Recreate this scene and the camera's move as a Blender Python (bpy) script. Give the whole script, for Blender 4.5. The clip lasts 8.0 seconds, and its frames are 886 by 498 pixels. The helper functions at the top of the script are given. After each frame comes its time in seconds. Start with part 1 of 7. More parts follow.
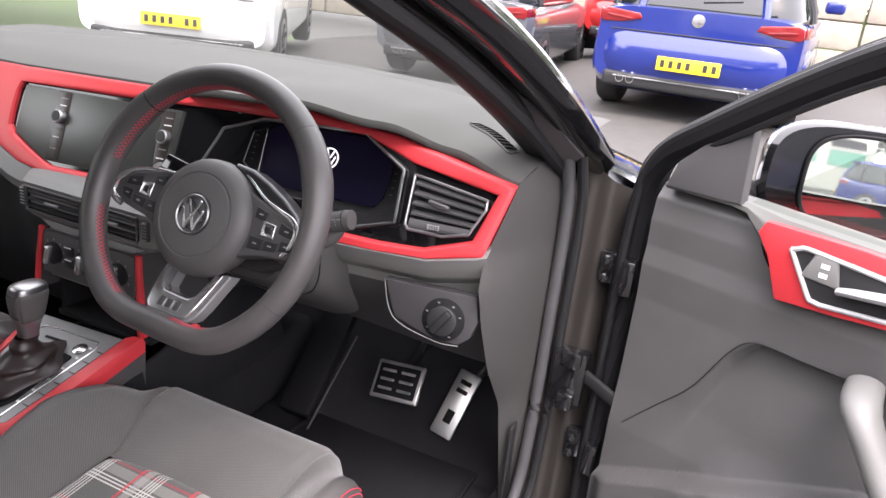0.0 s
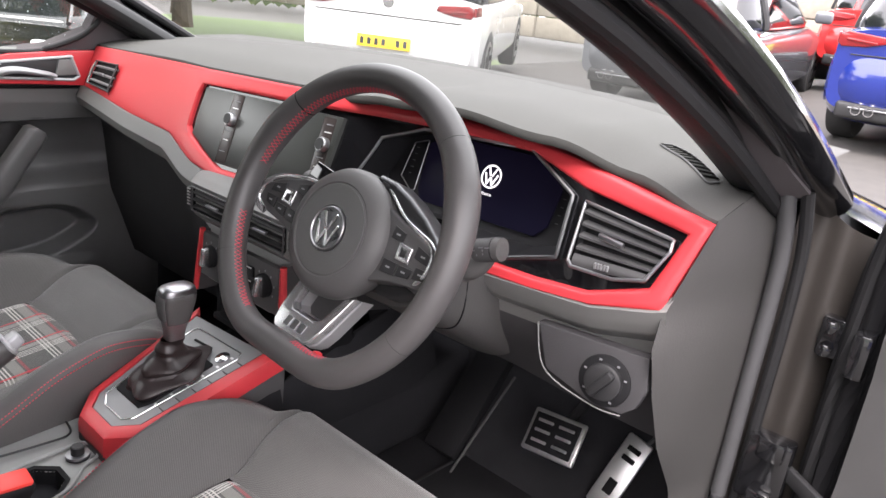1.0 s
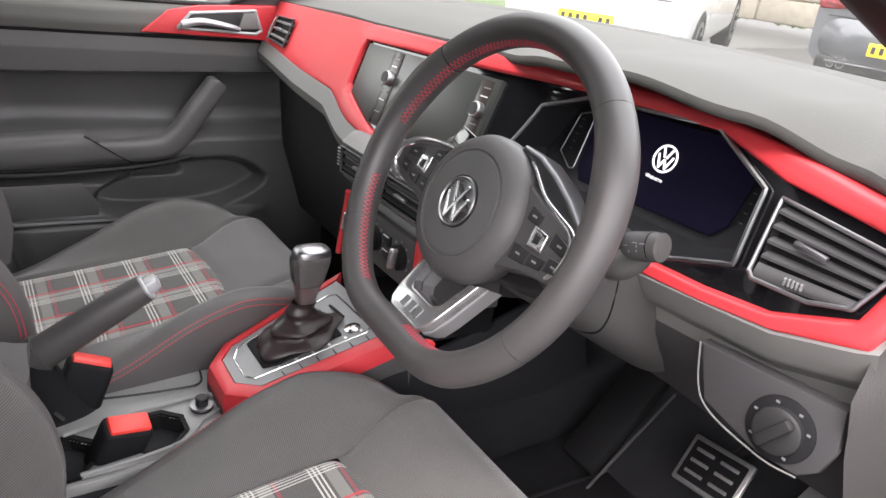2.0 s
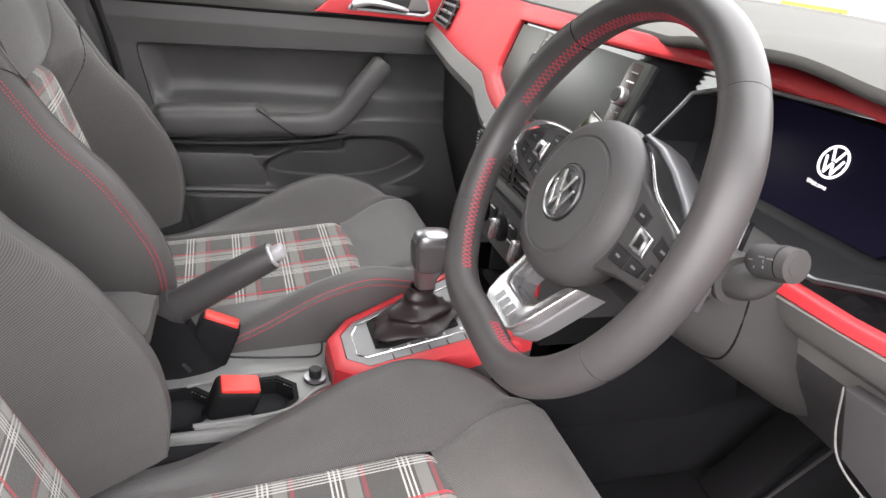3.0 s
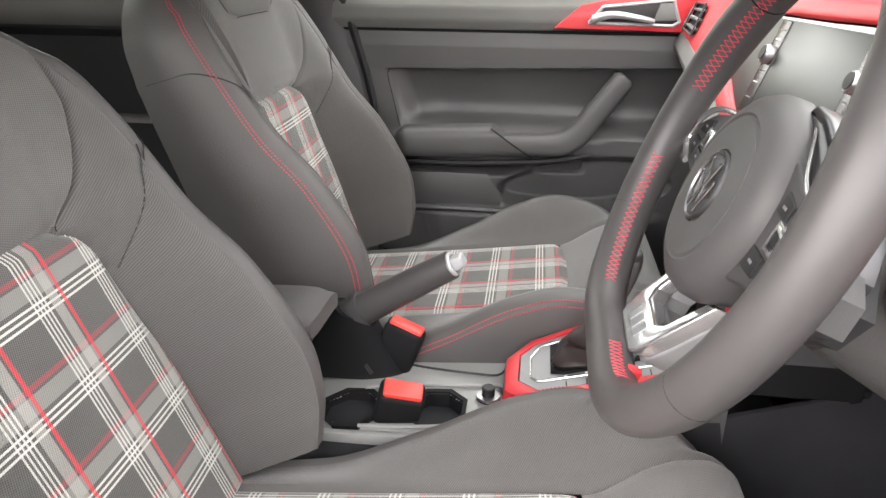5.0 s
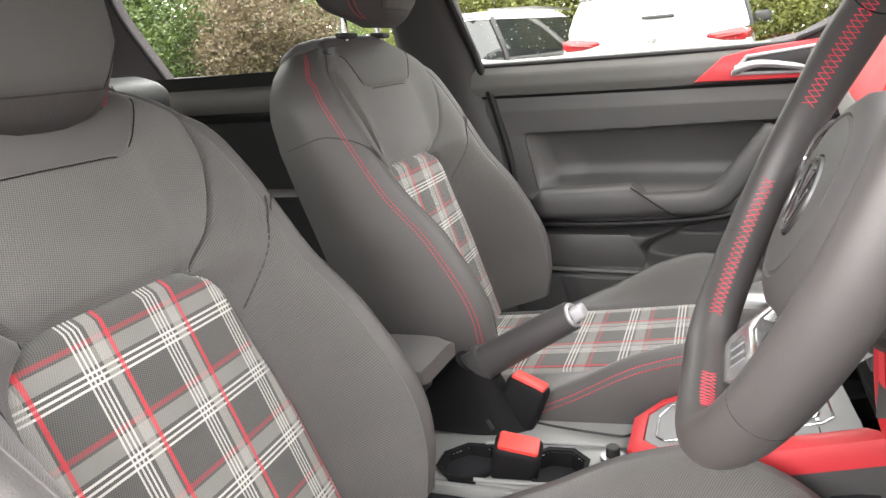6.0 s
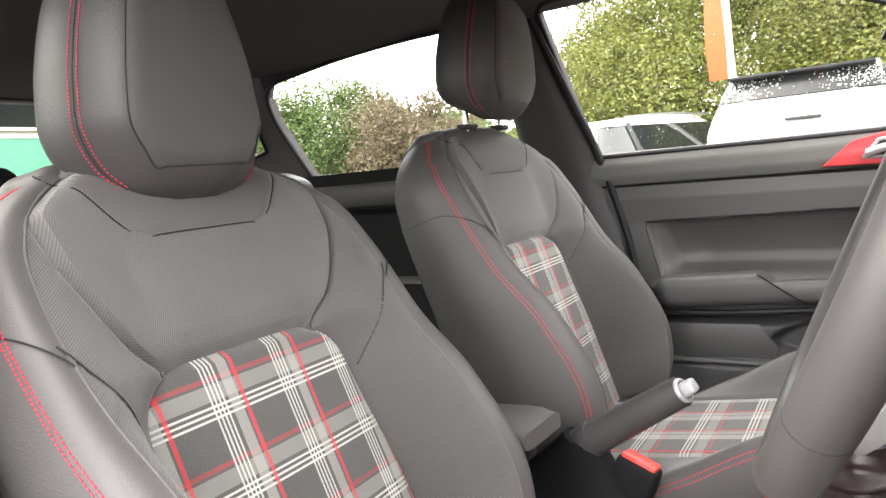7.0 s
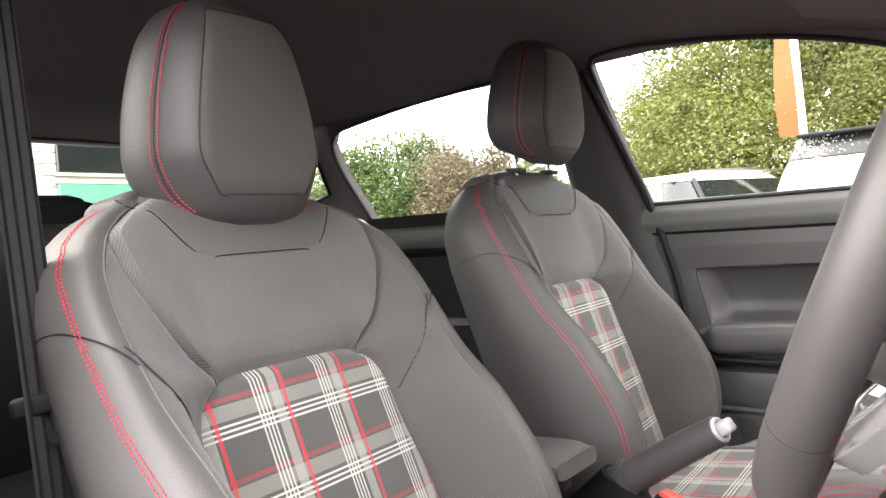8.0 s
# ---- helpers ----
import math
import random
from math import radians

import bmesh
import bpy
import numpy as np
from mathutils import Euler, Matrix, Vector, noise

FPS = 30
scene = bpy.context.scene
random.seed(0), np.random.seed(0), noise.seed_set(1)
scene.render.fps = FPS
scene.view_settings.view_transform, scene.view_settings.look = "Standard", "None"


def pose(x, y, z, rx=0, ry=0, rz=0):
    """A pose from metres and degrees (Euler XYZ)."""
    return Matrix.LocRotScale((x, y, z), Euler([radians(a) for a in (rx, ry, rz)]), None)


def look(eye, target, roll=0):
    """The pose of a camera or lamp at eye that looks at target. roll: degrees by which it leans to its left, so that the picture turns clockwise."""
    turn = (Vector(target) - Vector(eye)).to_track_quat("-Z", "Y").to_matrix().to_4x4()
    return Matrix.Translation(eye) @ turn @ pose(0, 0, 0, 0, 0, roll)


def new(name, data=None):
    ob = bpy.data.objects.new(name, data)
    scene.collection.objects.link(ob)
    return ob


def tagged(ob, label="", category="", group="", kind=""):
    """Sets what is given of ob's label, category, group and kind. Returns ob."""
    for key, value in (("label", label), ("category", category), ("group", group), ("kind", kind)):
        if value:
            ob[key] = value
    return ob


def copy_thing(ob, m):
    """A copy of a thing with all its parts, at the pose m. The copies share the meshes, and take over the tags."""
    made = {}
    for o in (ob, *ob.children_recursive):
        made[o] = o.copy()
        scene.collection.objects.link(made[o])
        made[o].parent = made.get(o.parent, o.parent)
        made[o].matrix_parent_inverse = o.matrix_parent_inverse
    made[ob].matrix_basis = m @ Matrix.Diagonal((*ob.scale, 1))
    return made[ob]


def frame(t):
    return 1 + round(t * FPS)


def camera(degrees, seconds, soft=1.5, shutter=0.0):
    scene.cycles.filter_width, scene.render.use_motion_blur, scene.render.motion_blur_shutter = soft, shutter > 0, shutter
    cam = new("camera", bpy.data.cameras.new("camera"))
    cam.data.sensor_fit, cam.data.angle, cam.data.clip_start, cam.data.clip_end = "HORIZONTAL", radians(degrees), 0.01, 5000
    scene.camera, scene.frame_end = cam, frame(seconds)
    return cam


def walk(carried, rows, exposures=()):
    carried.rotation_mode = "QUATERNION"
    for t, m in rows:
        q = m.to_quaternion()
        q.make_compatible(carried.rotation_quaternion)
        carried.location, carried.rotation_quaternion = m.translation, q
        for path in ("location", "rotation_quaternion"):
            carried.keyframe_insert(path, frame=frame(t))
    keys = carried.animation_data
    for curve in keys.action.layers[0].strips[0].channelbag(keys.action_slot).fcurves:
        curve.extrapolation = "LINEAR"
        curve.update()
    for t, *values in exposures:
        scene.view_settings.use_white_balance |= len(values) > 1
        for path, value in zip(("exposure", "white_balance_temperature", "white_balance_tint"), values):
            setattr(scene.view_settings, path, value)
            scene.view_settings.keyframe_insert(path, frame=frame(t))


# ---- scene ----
cam = camera(63.7, 8.0)
PATH = [
    (0, (1.015, -0.114, 1.233), (0.269, 1.63, 0.598), 6.9),
    (0.5, (1.019, -0.038, 1.215), (0.004, 1.564, 0.58), 6.3),
    (1, (0.972, 0.048, 1.197), (-0.231, 1.517, 0.568), 7.0),
    (1.5, (0.932, 0.108, 1.177), (-0.433, 1.407, 0.507), 7.6),
    (2, (0.919, 0.173, 1.163), (-0.592, 1.252, 0.421), 8.0),
    (3.5, (0.905, 0.33, 1.141), (-0.876, 0.712, 0.314), 6.2),
    (4, (0.896, 0.375, 1.132), (-0.921, 0.549, 0.315), 4.6),
    (5.5, (0.87, 0.508, 1.066), (-0.954, 0.051, 0.385), -2.1),
    (6, (0.87, 0.543, 1.043), (-0.925, -0.162, 0.514), -4.5),
    (6.5, (0.889, 0.572, 1.023), (-0.849, -0.348, 0.663), -5.5),
    (7, (0.905, 0.6, 0.999), (-0.785, -0.448, 0.793), -5.3),
    (7.5, (0.924, 0.634, 0.98), (-0.724, -0.496, 0.895), -4.7),
    (8, (0.934, 0.651, 0.973), (-0.673, -0.539, 0.927), -4.0),
]
walk(cam, [(t, look(eye, target, roll)) for t, eye, target, roll in PATH], [(0.0, 2.37, 6500, 20), (1.0, 2.52, 6550, 18), (2.0, 2.66, 6600, 17), (4.0, 3.07, 6750, 15), (6.0, 3.18, 6850, 14), (7.5, 3.28, 6850, 14), (8.0, 3.27, 6850, 14)])

# ---- world and light: a bright overcast sky ----
world = bpy.data.worlds.new("overcast_sky")
scene.world = world
world.use_nodes = True
wn = world.node_tree
sky = wn.nodes.new("ShaderNodeTexSky")
sky.sky_type = "NISHITA"
sky.sun_disc = False
sky.sun_elevation, sky.sun_rotation = radians(48), radians(150)
sky.air_density, sky.dust_density = 1.0, 6.0
haze = wn.nodes.new("ShaderNodeMixRGB")
haze.inputs[0].default_value = 0.86
haze.inputs[2].default_value = (11.5, 11.6, 11.8, 1)
wn.links.new(sky.outputs[0], haze.inputs[1])
wn.links.new(haze.outputs[0], wn.nodes["Background"].inputs[0])
wn.nodes["Background"].inputs[1].default_value = 0.13
sun = new("sun", bpy.data.lights.new("sun", "SUN"))
sun.data.energy, sun.data.angle, sun.data.color = 1.0, radians(25), (1.0, 0.97, 0.93)
sun.matrix_world = look((0, 0, 30), (-8, 14, 0))

# ---- materials ----
MATS = {}


def mat(name, color, rough=0.5, metal=0.0, grain=0.0, gscale=900.0, stain=0.12, coat=0.0, sheen=0.0, emit=None, uv=False, spec=0.5):
    """A procedural surface: colour with stains at one scale and grain (bump) at another."""
    if name in MATS:
        return MATS[name]
    m = bpy.data.materials.new(name)
    m.use_nodes = True
    nt = m.node_tree
    b = nt.nodes["Principled BSDF"]
    b.inputs["Roughness"].default_value = rough
    b.inputs["Metallic"].default_value = metal
    b.inputs["Coat Weight"].default_value = coat
    b.inputs["Coat Roughness"].default_value = 0.06
    b.inputs["Sheen Weight"].default_value = sheen
    b.inputs["Specular IOR Level"].default_value = spec
    tc = nt.nodes.new("ShaderNodeTexCoord")
    n1 = nt.nodes.new("ShaderNodeTexNoise")
    n1.inputs["Scale"].default_value = 9.0
    n1.inputs["Detail"].default_value = 4.0
    nt.links.new(tc.outputs["Object"], n1.inputs["Vector"])
    mix = nt.nodes.new("ShaderNodeMixRGB")
    mix.inputs[1].default_value = (*[c * (1 - stain) for c in color], 1)
    mix.inputs[2].default_value = (*[min(1, c * (1 + stain)) for c in color], 1)
    nt.links.new(n1.outputs["Fac"], mix.inputs[0])
    nt.links.new(mix.outputs[0], b.inputs["Base Color"])
    mr = nt.nodes.new("ShaderNodeMapRange")
    mr.inputs["To Min"].default_value = max(0.0, rough - 0.06)
    mr.inputs["To Max"].default_value = min(1.0, rough + 0.06)
    nt.links.new(n1.outputs["Fac"], mr.inputs["Value"])
    nt.links.new(mr.outputs[0], b.inputs["Roughness"])
    if grain:
        n2 = nt.nodes.new("ShaderNodeTexNoise" if not uv else "ShaderNodeTexVoronoi")
        n2.inputs["Scale"].default_value = gscale
        nt.links.new(tc.outputs["Object"], n2.inputs["Vector"])
        bp = nt.nodes.new("ShaderNodeBump")
        bp.inputs["Strength"].default_value = grain
        bp.inputs["Distance"].default_value = 0.0006
        nt.links.new(n2.outputs[0], bp.inputs["Height"])
        nt.links.new(bp.outputs[0], b.inputs["Normal"])
    if emit:
        b.inputs["Emission Color"].default_value = (*emit[:3], 1)
        b.inputs["Emission Strength"].default_value = emit[3]
    MATS[name] = m
    return m


SOFT = mat("soft_touch_plastic", (0.070, 0.069, 0.066), 0.8, grain=0.5, gscale=520, spec=0.2)
# Paler than the door trim: daylight from the window is put into this colour.
SILLPAD = mat("daylit_belt_line_plastic", (0.130, 0.132, 0.125), 0.6, grain=0.5, gscale=520, spec=0.35)
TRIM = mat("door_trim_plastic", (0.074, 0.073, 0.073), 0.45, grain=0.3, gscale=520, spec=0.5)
COLUMN = mat("column_cover_plastic", (0.058, 0.056, 0.055), 0.55, grain=0.5, gscale=420, spec=0.35)
HUBPLASTIC = mat("airbag_cover_plastic", (0.076, 0.074, 0.074), 0.5, grain=0.12, gscale=900, spec=0.4)
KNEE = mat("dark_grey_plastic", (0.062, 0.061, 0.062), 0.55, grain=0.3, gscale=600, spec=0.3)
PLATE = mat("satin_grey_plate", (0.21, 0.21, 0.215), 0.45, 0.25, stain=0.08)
LOWER = mat("shade_toned_knee_plastic", (0.040, 0.039, 0.041), 0.6, grain=0.4, gscale=500, spec=0.3)
DECK = mat("pale_grey_console_plastic", (0.230, 0.233, 0.228), 0.5, grain=0.25, gscale=600)
HARD = mat("hard_grey_plastic", (0.145, 0.145, 0.140), 0.5, grain=0.25, gscale=600)
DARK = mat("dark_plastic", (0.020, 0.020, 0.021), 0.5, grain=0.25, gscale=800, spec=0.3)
MATT = mat("matt_black", (0.008, 0.008, 0.009), 0.75, grain=0.2, spec=0.2)
RED = mat("red_satin_trim", (0.52, 0.030, 0.038), 0.5, grain=0.05, stain=0.05, coat=0.12)
PIANO = mat("piano_black", (0.006, 0.006, 0.007), 0.08, stain=0.1, coat=0.5)
CHROME = mat("brushed_chrome", (0.62, 0.62, 0.63), 0.2, 1.0, stain=0.05)
SILVER_TRIM = mat("bright_silver_trim", (0.56, 0.56, 0.57), 0.22, 0.85, stain=0.06)
HANDLE = mat("satin_grey_handle", (0.40, 0.40, 0.41), 0.34, 0.25, stain=0.06)
DARKCHROME = mat("dark_satin_chrome", (0.10, 0.10, 0.105), 0.34, 0.85, stain=0.06)
VOID = mat("deep_black_gap", (0.004, 0.004, 0.004), 0.9, spec=0.0)
SATIN = mat("satin_silver", (0.34, 0.34, 0.35), 0.36, 1.0, stain=0.08)
ALU = mat("pedal_aluminium", (0.62, 0.62, 0.62), 0.36, 0.85, grain=0.1)
LEATHER = mat("black_leather", (0.074, 0.070, 0.069), 0.58, grain=0.4, gscale=450, uv=True)
WHEELHIDE = mat("smooth_wheel_leather", (0.056, 0.053, 0.053), 0.44, grain=0.07, gscale=900, uv=True)
# Black gaiter leather, tinted with the red it reflects from around it.
GLOVE = mat("red_sheen_gaiter_leather", (0.022, 0.015, 0.015), 0.38, grain=0.4, gscale=500, uv=True)
PADCLOTH = mat("plain_pad_cloth", (0.057, 0.055, 0.052), 0.75, grain=0.5, gscale=1400, stain=0.06, sheen=0.2)
HEAD = mat("black_headliner_cloth", (0.074, 0.065, 0.069), 0.95, grain=0.6, gscale=1500)
# Seat leather again, darkened for the shade on the head restraint's sides.
HEADHIDE = mat("shade_toned_head_leather", (0.050, 0.047, 0.047), 0.5, grain=0.4, gscale=450, uv=True)
CARPET = mat("black_carpet", (0.020, 0.020, 0.022), 0.98, grain=1.0, gscale=900, stain=0.4, spec=0.1)
REDTHREAD = mat("red_thread", (0.55, 0.03, 0.06), 0.6, stain=0.1)
REDTAB = mat("red_plastic_button", (0.75, 0.05, 0.04), 0.45, stain=0.05)
RUBBER = mat("rubber_seal", (0.014, 0.014, 0.015), 0.6, grain=0.1, spec=0.3)
PAINT = mat("black_car_paint", (0.008, 0.008, 0.009), 0.12, stain=0.2, coat=0.8)
# Black jamb paint, with the brown reflection of the ground put into its colour.
JAMB = mat("ground_reflection_jamb_paint", (0.034, 0.030, 0.027), 0.42, stain=0.3, coat=0.2)
WHITEINK = mat("white_print", (0.7, 0.7, 0.7), 0.6)
GREYINK = mat("grey_print", (0.20, 0.20, 0.21), 0.6)
DISPLAY = mat("cluster_display", (0.004, 0.004, 0.010), 0.35, emit=(0.008, 0.006, 0.016, 0.07), stain=0.02, spec=0.05)
GLOW = mat("lit_display_white", (0.8, 0.8, 0.8), 0.5, emit=(1, 0.97, 0.97, 0.30), stain=0.02)


def weave(name, plaid, ribbed=False):
    """Woven seat cloth in UV metres; plaid adds the coloured check, ribbed the slanting ribs."""
    m = bpy.data.materials.new(name)
    m.use_nodes = True
    nt = m.node_tree
    N, L = nt.nodes.new, nt.links.new
    b = nt.nodes["Principled BSDF"]
    b.inputs["Roughness"].default_value = 0.85
    b.inputs["Sheen Weight"].default_value = 0.25
    uv = N("ShaderNodeUVMap")
    sep = N("ShaderNodeSeparateXYZ")
    L(uv.outputs[0], sep.inputs[0])

    def math_(op, a, bb=None):
        n = N("ShaderNodeMath")
        n.operation = op
        for i, v in enumerate((a, bb)):
            if v is None:
                continue
            if isinstance(v, (int, float)):
                n.inputs[i].default_value = v
            else:
                L(v, n.inputs[i])
        return n.outputs[0]

    def mixc(f, a, bb):
        n = N("ShaderNodeMixRGB")
        for i, v in enumerate((f, a, bb)):
            if isinstance(v, tuple):
                n.inputs[i].default_value = (*v, 1)
            elif isinstance(v, (int, float)):
                n.inputs[i].default_value = v
            else:
                L(v, n.inputs[i])
        return n.outputs[0]
    U, V = sep.outputs[0], sep.outputs[1]
    V = math_("SUBTRACT", V, 0.025)
    if ribbed:
        # slanting ribs with fine cross threads
        d = math_("SINE", math_("MULTIPLY", math_("ADD", math_("MULTIPLY", U, 0.75), V), 2 * math.pi / 0.0029))
        c = math_("SINE", math_("MULTIPLY", math_("SUBTRACT", U, V), 2 * math.pi / 0.0016))
        thread = math_("MULTIPLY", math_("ADD", math_("ADD", d, math_("MULTIPLY", c, 0.35)), 1.35), 0.37)
    else:
        # small basket of threads
        d = math_("SINE", math_("MULTIPLY", math_("ADD", U, math_("MULTIPLY", V, 0.35)), 2 * math.pi / 0.0024))
        c = math_("SINE", math_("MULTIPLY", math_("SUBTRACT", V, math_("MULTIPLY", U, 0.35)), 2 * math.pi / 0.0021))
        thread = math_("MULTIPLY", math_("ADD", math_("ADD", d, math_("MULTIPLY", c, 0.9)), 1.9), 0.26)
    noise_ = N("ShaderNodeTexNoise")
    noise_.inputs["Scale"].default_value = 14
    L(uv.outputs[0], noise_.inputs["Vector"])
    dark, light = ((0.040, 0.038, 0.037), (0.126, 0.121, 0.116)) if ribbed else ((0.050, 0.048, 0.046), (0.150, 0.144, 0.138)) if not plaid else ((0.028, 0.028, 0.028), (0.11, 0.11, 0.10))
    col = mixc(thread, dark, light)
    if plaid:
        PU, PV = 0.095, 0.086

        def band(x, centre, half, P):
            """1 inside a stripe that repeats every P metres."""
            f = math_("WRAP", math_("SUBTRACT", x, centre), P / 2)
            f.node.inputs[2].default_value = -P / 2
            return math_("LESS_THAN", math_("ABSOLUTE", f), half)

        def group(x, items, col, P):
            for centre, half, tint, k in items:
                col = mixc(math_("MULTIPLY", band(x, centre, half, P), k), col, tint)
            return col
        white, grey, red, dim = (0.72, 0.70, 0.66), (0.42, 0.41, 0.38), (0.62, 0.02, 0.04), (0.24, 0.24, 0.22)
        weft = [(0.055, 0.0085, dim, 0.75), (0.069, 0.0026, (0.45, 0.02, 0.04), 0.45)] + [(0.041 - 0.0058 * i, 0.0012, white, 0.75) for i in range(3)]
        warp = [(-0.049, 0.0065, grey, 0.62), (-0.061, 0.0024, red, 0.9)] + [(-0.0365 + 0.0050 * i, 0.0011, white, 0.80) for i in range(4)]
        col = group(V, weft, col, PV)
        over = group(U, warp, col, PU)
        tick = math_("GREATER_THAN", math_("SINE", math_("MULTIPLY", math_("ADD", U, V), 2 * math.pi / 0.0020)), -0.45)
        col = mixc(math_("ADD", math_("MULTIPLY", tick, 0.6), 0.4), col, over)
    fin = mixc(math_("MULTIPLY", noise_.outputs["Fac"], 0.35), col, (0.03, 0.03, 0.03))
    L(fin, b.inputs["Base Color"])
    bp = N("ShaderNodeBump")
    bp.inputs["Strength"].default_value = 0.5
    bp.inputs["Distance"].default_value = 0.0008
    L(thread, bp.inputs["Height"])
    L(bp.outputs[0], b.inputs["Normal"])
    return m


CLOTH, RIBBED, PLAID = weave("grey_basket_cloth", False), weave("grey_twill_cloth", False, True), weave("tartan_cloth", True)


def glass(name, tint, gloss=0.05):
    m = bpy.data.materials.new(name)
    m.use_nodes = True
    nt = m.node_tree
    nt.nodes.remove(nt.nodes["Principled BSDF"])
    t, g, mx, fr = [nt.nodes.new("ShaderNode" + k) for k in ("BsdfTransparent", "BsdfGlossy", "MixShader", "LayerWeight")]
    pw, ad = nt.nodes.new("ShaderNodeMath"), nt.nodes.new("ShaderNodeMath")
    pw.operation, ad.operation = "POWER", "MULTIPLY_ADD"
    pw.inputs[1].default_value = 5.0
    ad.inputs[1].default_value, ad.inputs[2].default_value = 0.85, 0.045
    t.inputs[0].default_value = (*tint, 1)
    g.inputs["Roughness"].default_value = gloss
    nt.links.new(fr.outputs["Facing"], pw.inputs[0])
    nt.links.new(pw.outputs[0], ad.inputs[0])
    nt.links.new(ad.outputs[0], mx.inputs[0])
    nt.links.new(t.outputs[0], mx.inputs[1])
    nt.links.new(g.outputs[0], mx.inputs[2])
    nt.links.new(mx.outputs[0], nt.nodes["Material Output"].inputs[0])
    return m


GLASS = glass("tinted_window_glass", (0.78, 0.82, 0.78), 0.0)
DARKGLASS = mat("dark_car_glass", (0.012, 0.014, 0.015), 0.05, stain=0.2, coat=0.5)


# ---- mesh helpers ----
def lerp(a, b, t):
    return a + (b - a) * t


def curve_at(pts, t):
    """A smooth curve through control points (Catmull-Rom), t from 0 to 1."""
    n = len(pts) - 1
    i = min(int(t * n), n - 1)
    f = t * n - i
    p = [Vector(pts[max(0, min(n, k))]) for k in (i - 1, i, i + 1, i + 2)]
    return 0.5 * ((2 * p[1]) + (p[2] - p[0]) * f + (2 * p[0] - 5 * p[1] + 4 * p[2] - p[3]) * f * f + (3 * p[1] - p[0] - 3 * p[2] + p[3]) * f ** 3)


def ramp(xs, ys, x):
    """Smooth interpolation of a profile."""
    if x <= xs[0]:
        return ys[0]
    for i in range(len(xs) - 1):
        if x <= xs[i + 1]:
            f = (x - xs[i]) / (xs[i + 1] - xs[i])
            return lerp(ys[i], ys[i + 1], f * f * (3 - 2 * f))
    return ys[-1]


def soft(xs, ys, x):
    """A smooth profile through its values, with no overshoot."""
    if x <= xs[0]:
        return ys[0]
    if x >= xs[-1]:
        return ys[-1]
    n = len(xs)
    d = [(ys[i + 1] - ys[i]) / (xs[i + 1] - xs[i]) for i in range(n - 1)]
    i = max(k for k in range(n - 1) if xs[k] <= x)

    def slope(k):
        if k == 0:
            return d[0]
        if k == n - 1:
            return d[-1]
        if d[k - 1] * d[k] <= 0:
            return 0.0
        return 2 * d[k - 1] * d[k] / (d[k - 1] + d[k])
    w = xs[i + 1] - xs[i]
    f = (x - xs[i]) / w
    a, b = slope(i) * w, slope(i + 1) * w
    return ys[i] * (1 + 2 * f) * (1 - f) ** 2 + ys[i + 1] * f * f * (3 - 2 * f) + a * f * (1 - f) ** 2 + b * f * f * (f - 1)


def line(xs, ys, x):
    return float(np.interp(x, xs, ys))


def link(name, bm, material, parent=None, label="", angle=35):
    me = bpy.data.meshes.new(name)
    bm.normal_update()
    bm.to_mesh(me)
    bm.free()
    me.materials.append(material)
    me.shade_smooth()
    me.set_sharp_from_angle(angle=radians(angle))
    ob = new(name, me)
    if parent:
        ob.parent = parent
        ob.matrix_parent_inverse = Matrix.Identity(4)
    if label:
        ob["label"] = label
    return ob


def part(name, bm, material, parent, label="", angle=35):
    return link(name, bm, material, parent, label, angle)


def thing(name, label, category, at=(0, 0, 0), group="", kind="", turn=(0, 0, 0)):
    ob = new(name)
    ob.empty_display_size = 0.05
    ob.matrix_basis = pose(*at, *turn)
    return tagged(ob, label, category, group, kind)


def grid(fn, nu, nv, close_u=False, flip=False, uvf=None):
    """A sheet of quads: fn(u, v) gives the place, uvf(u, v) the cloth coordinates."""
    bm = bmesh.new()
    lay = bm.loops.layers.uv.new("UVMap")
    us = nu if close_u else nu + 1
    vs = [[bm.verts.new(fn(i / nu, j / nv)) for i in range(us)] for j in range(nv + 1)]
    for j in range(nv):
        for i in range(nu):
            k = [(i, j), (i + 1, j), (i + 1, j + 1), (i, j + 1)]
            if flip:
                k.reverse()
            f = bm.faces.new([vs[b][a % us] for a, b in k])
            if uvf:
                for lp, (a, b) in zip(f.loops, k):
                    lp[lay].uv = uvf(a / nu, b / nv)
    return bm


def cap(bm):
    """Close the open ends of a tube."""
    edges = [e for e in bm.edges if e.is_boundary]
    bmesh.ops.holes_fill(bm, edges=edges, sides=0)
    bmesh.ops.recalc_face_normals(bm, faces=bm.faces)
    return bm


def rbox(size, r=0.004, seg=2, at=(0, 0, 0), turn=(0, 0, 0), taper=1.0):
    """A box with rounded edges; taper narrows its top."""
    bm = bmesh.new()
    bmesh.ops.create_cube(bm, size=1)
    for v in bm.verts:
        k = taper if v.co.z > 0 else 1.0
        v.co = Vector((v.co.x * size[0] * k, v.co.y * size[1] * k, v.co.z * size[2]))
    if r:
        bmesh.ops.bevel(bm, geom=bm.edges[:], offset=min(r, min(size) * 0.45), segments=seg, affect="EDGES", profile=0.5)
    bmesh.ops.transform(bm, matrix=pose(*at, *turn), verts=bm.verts)
    return bm


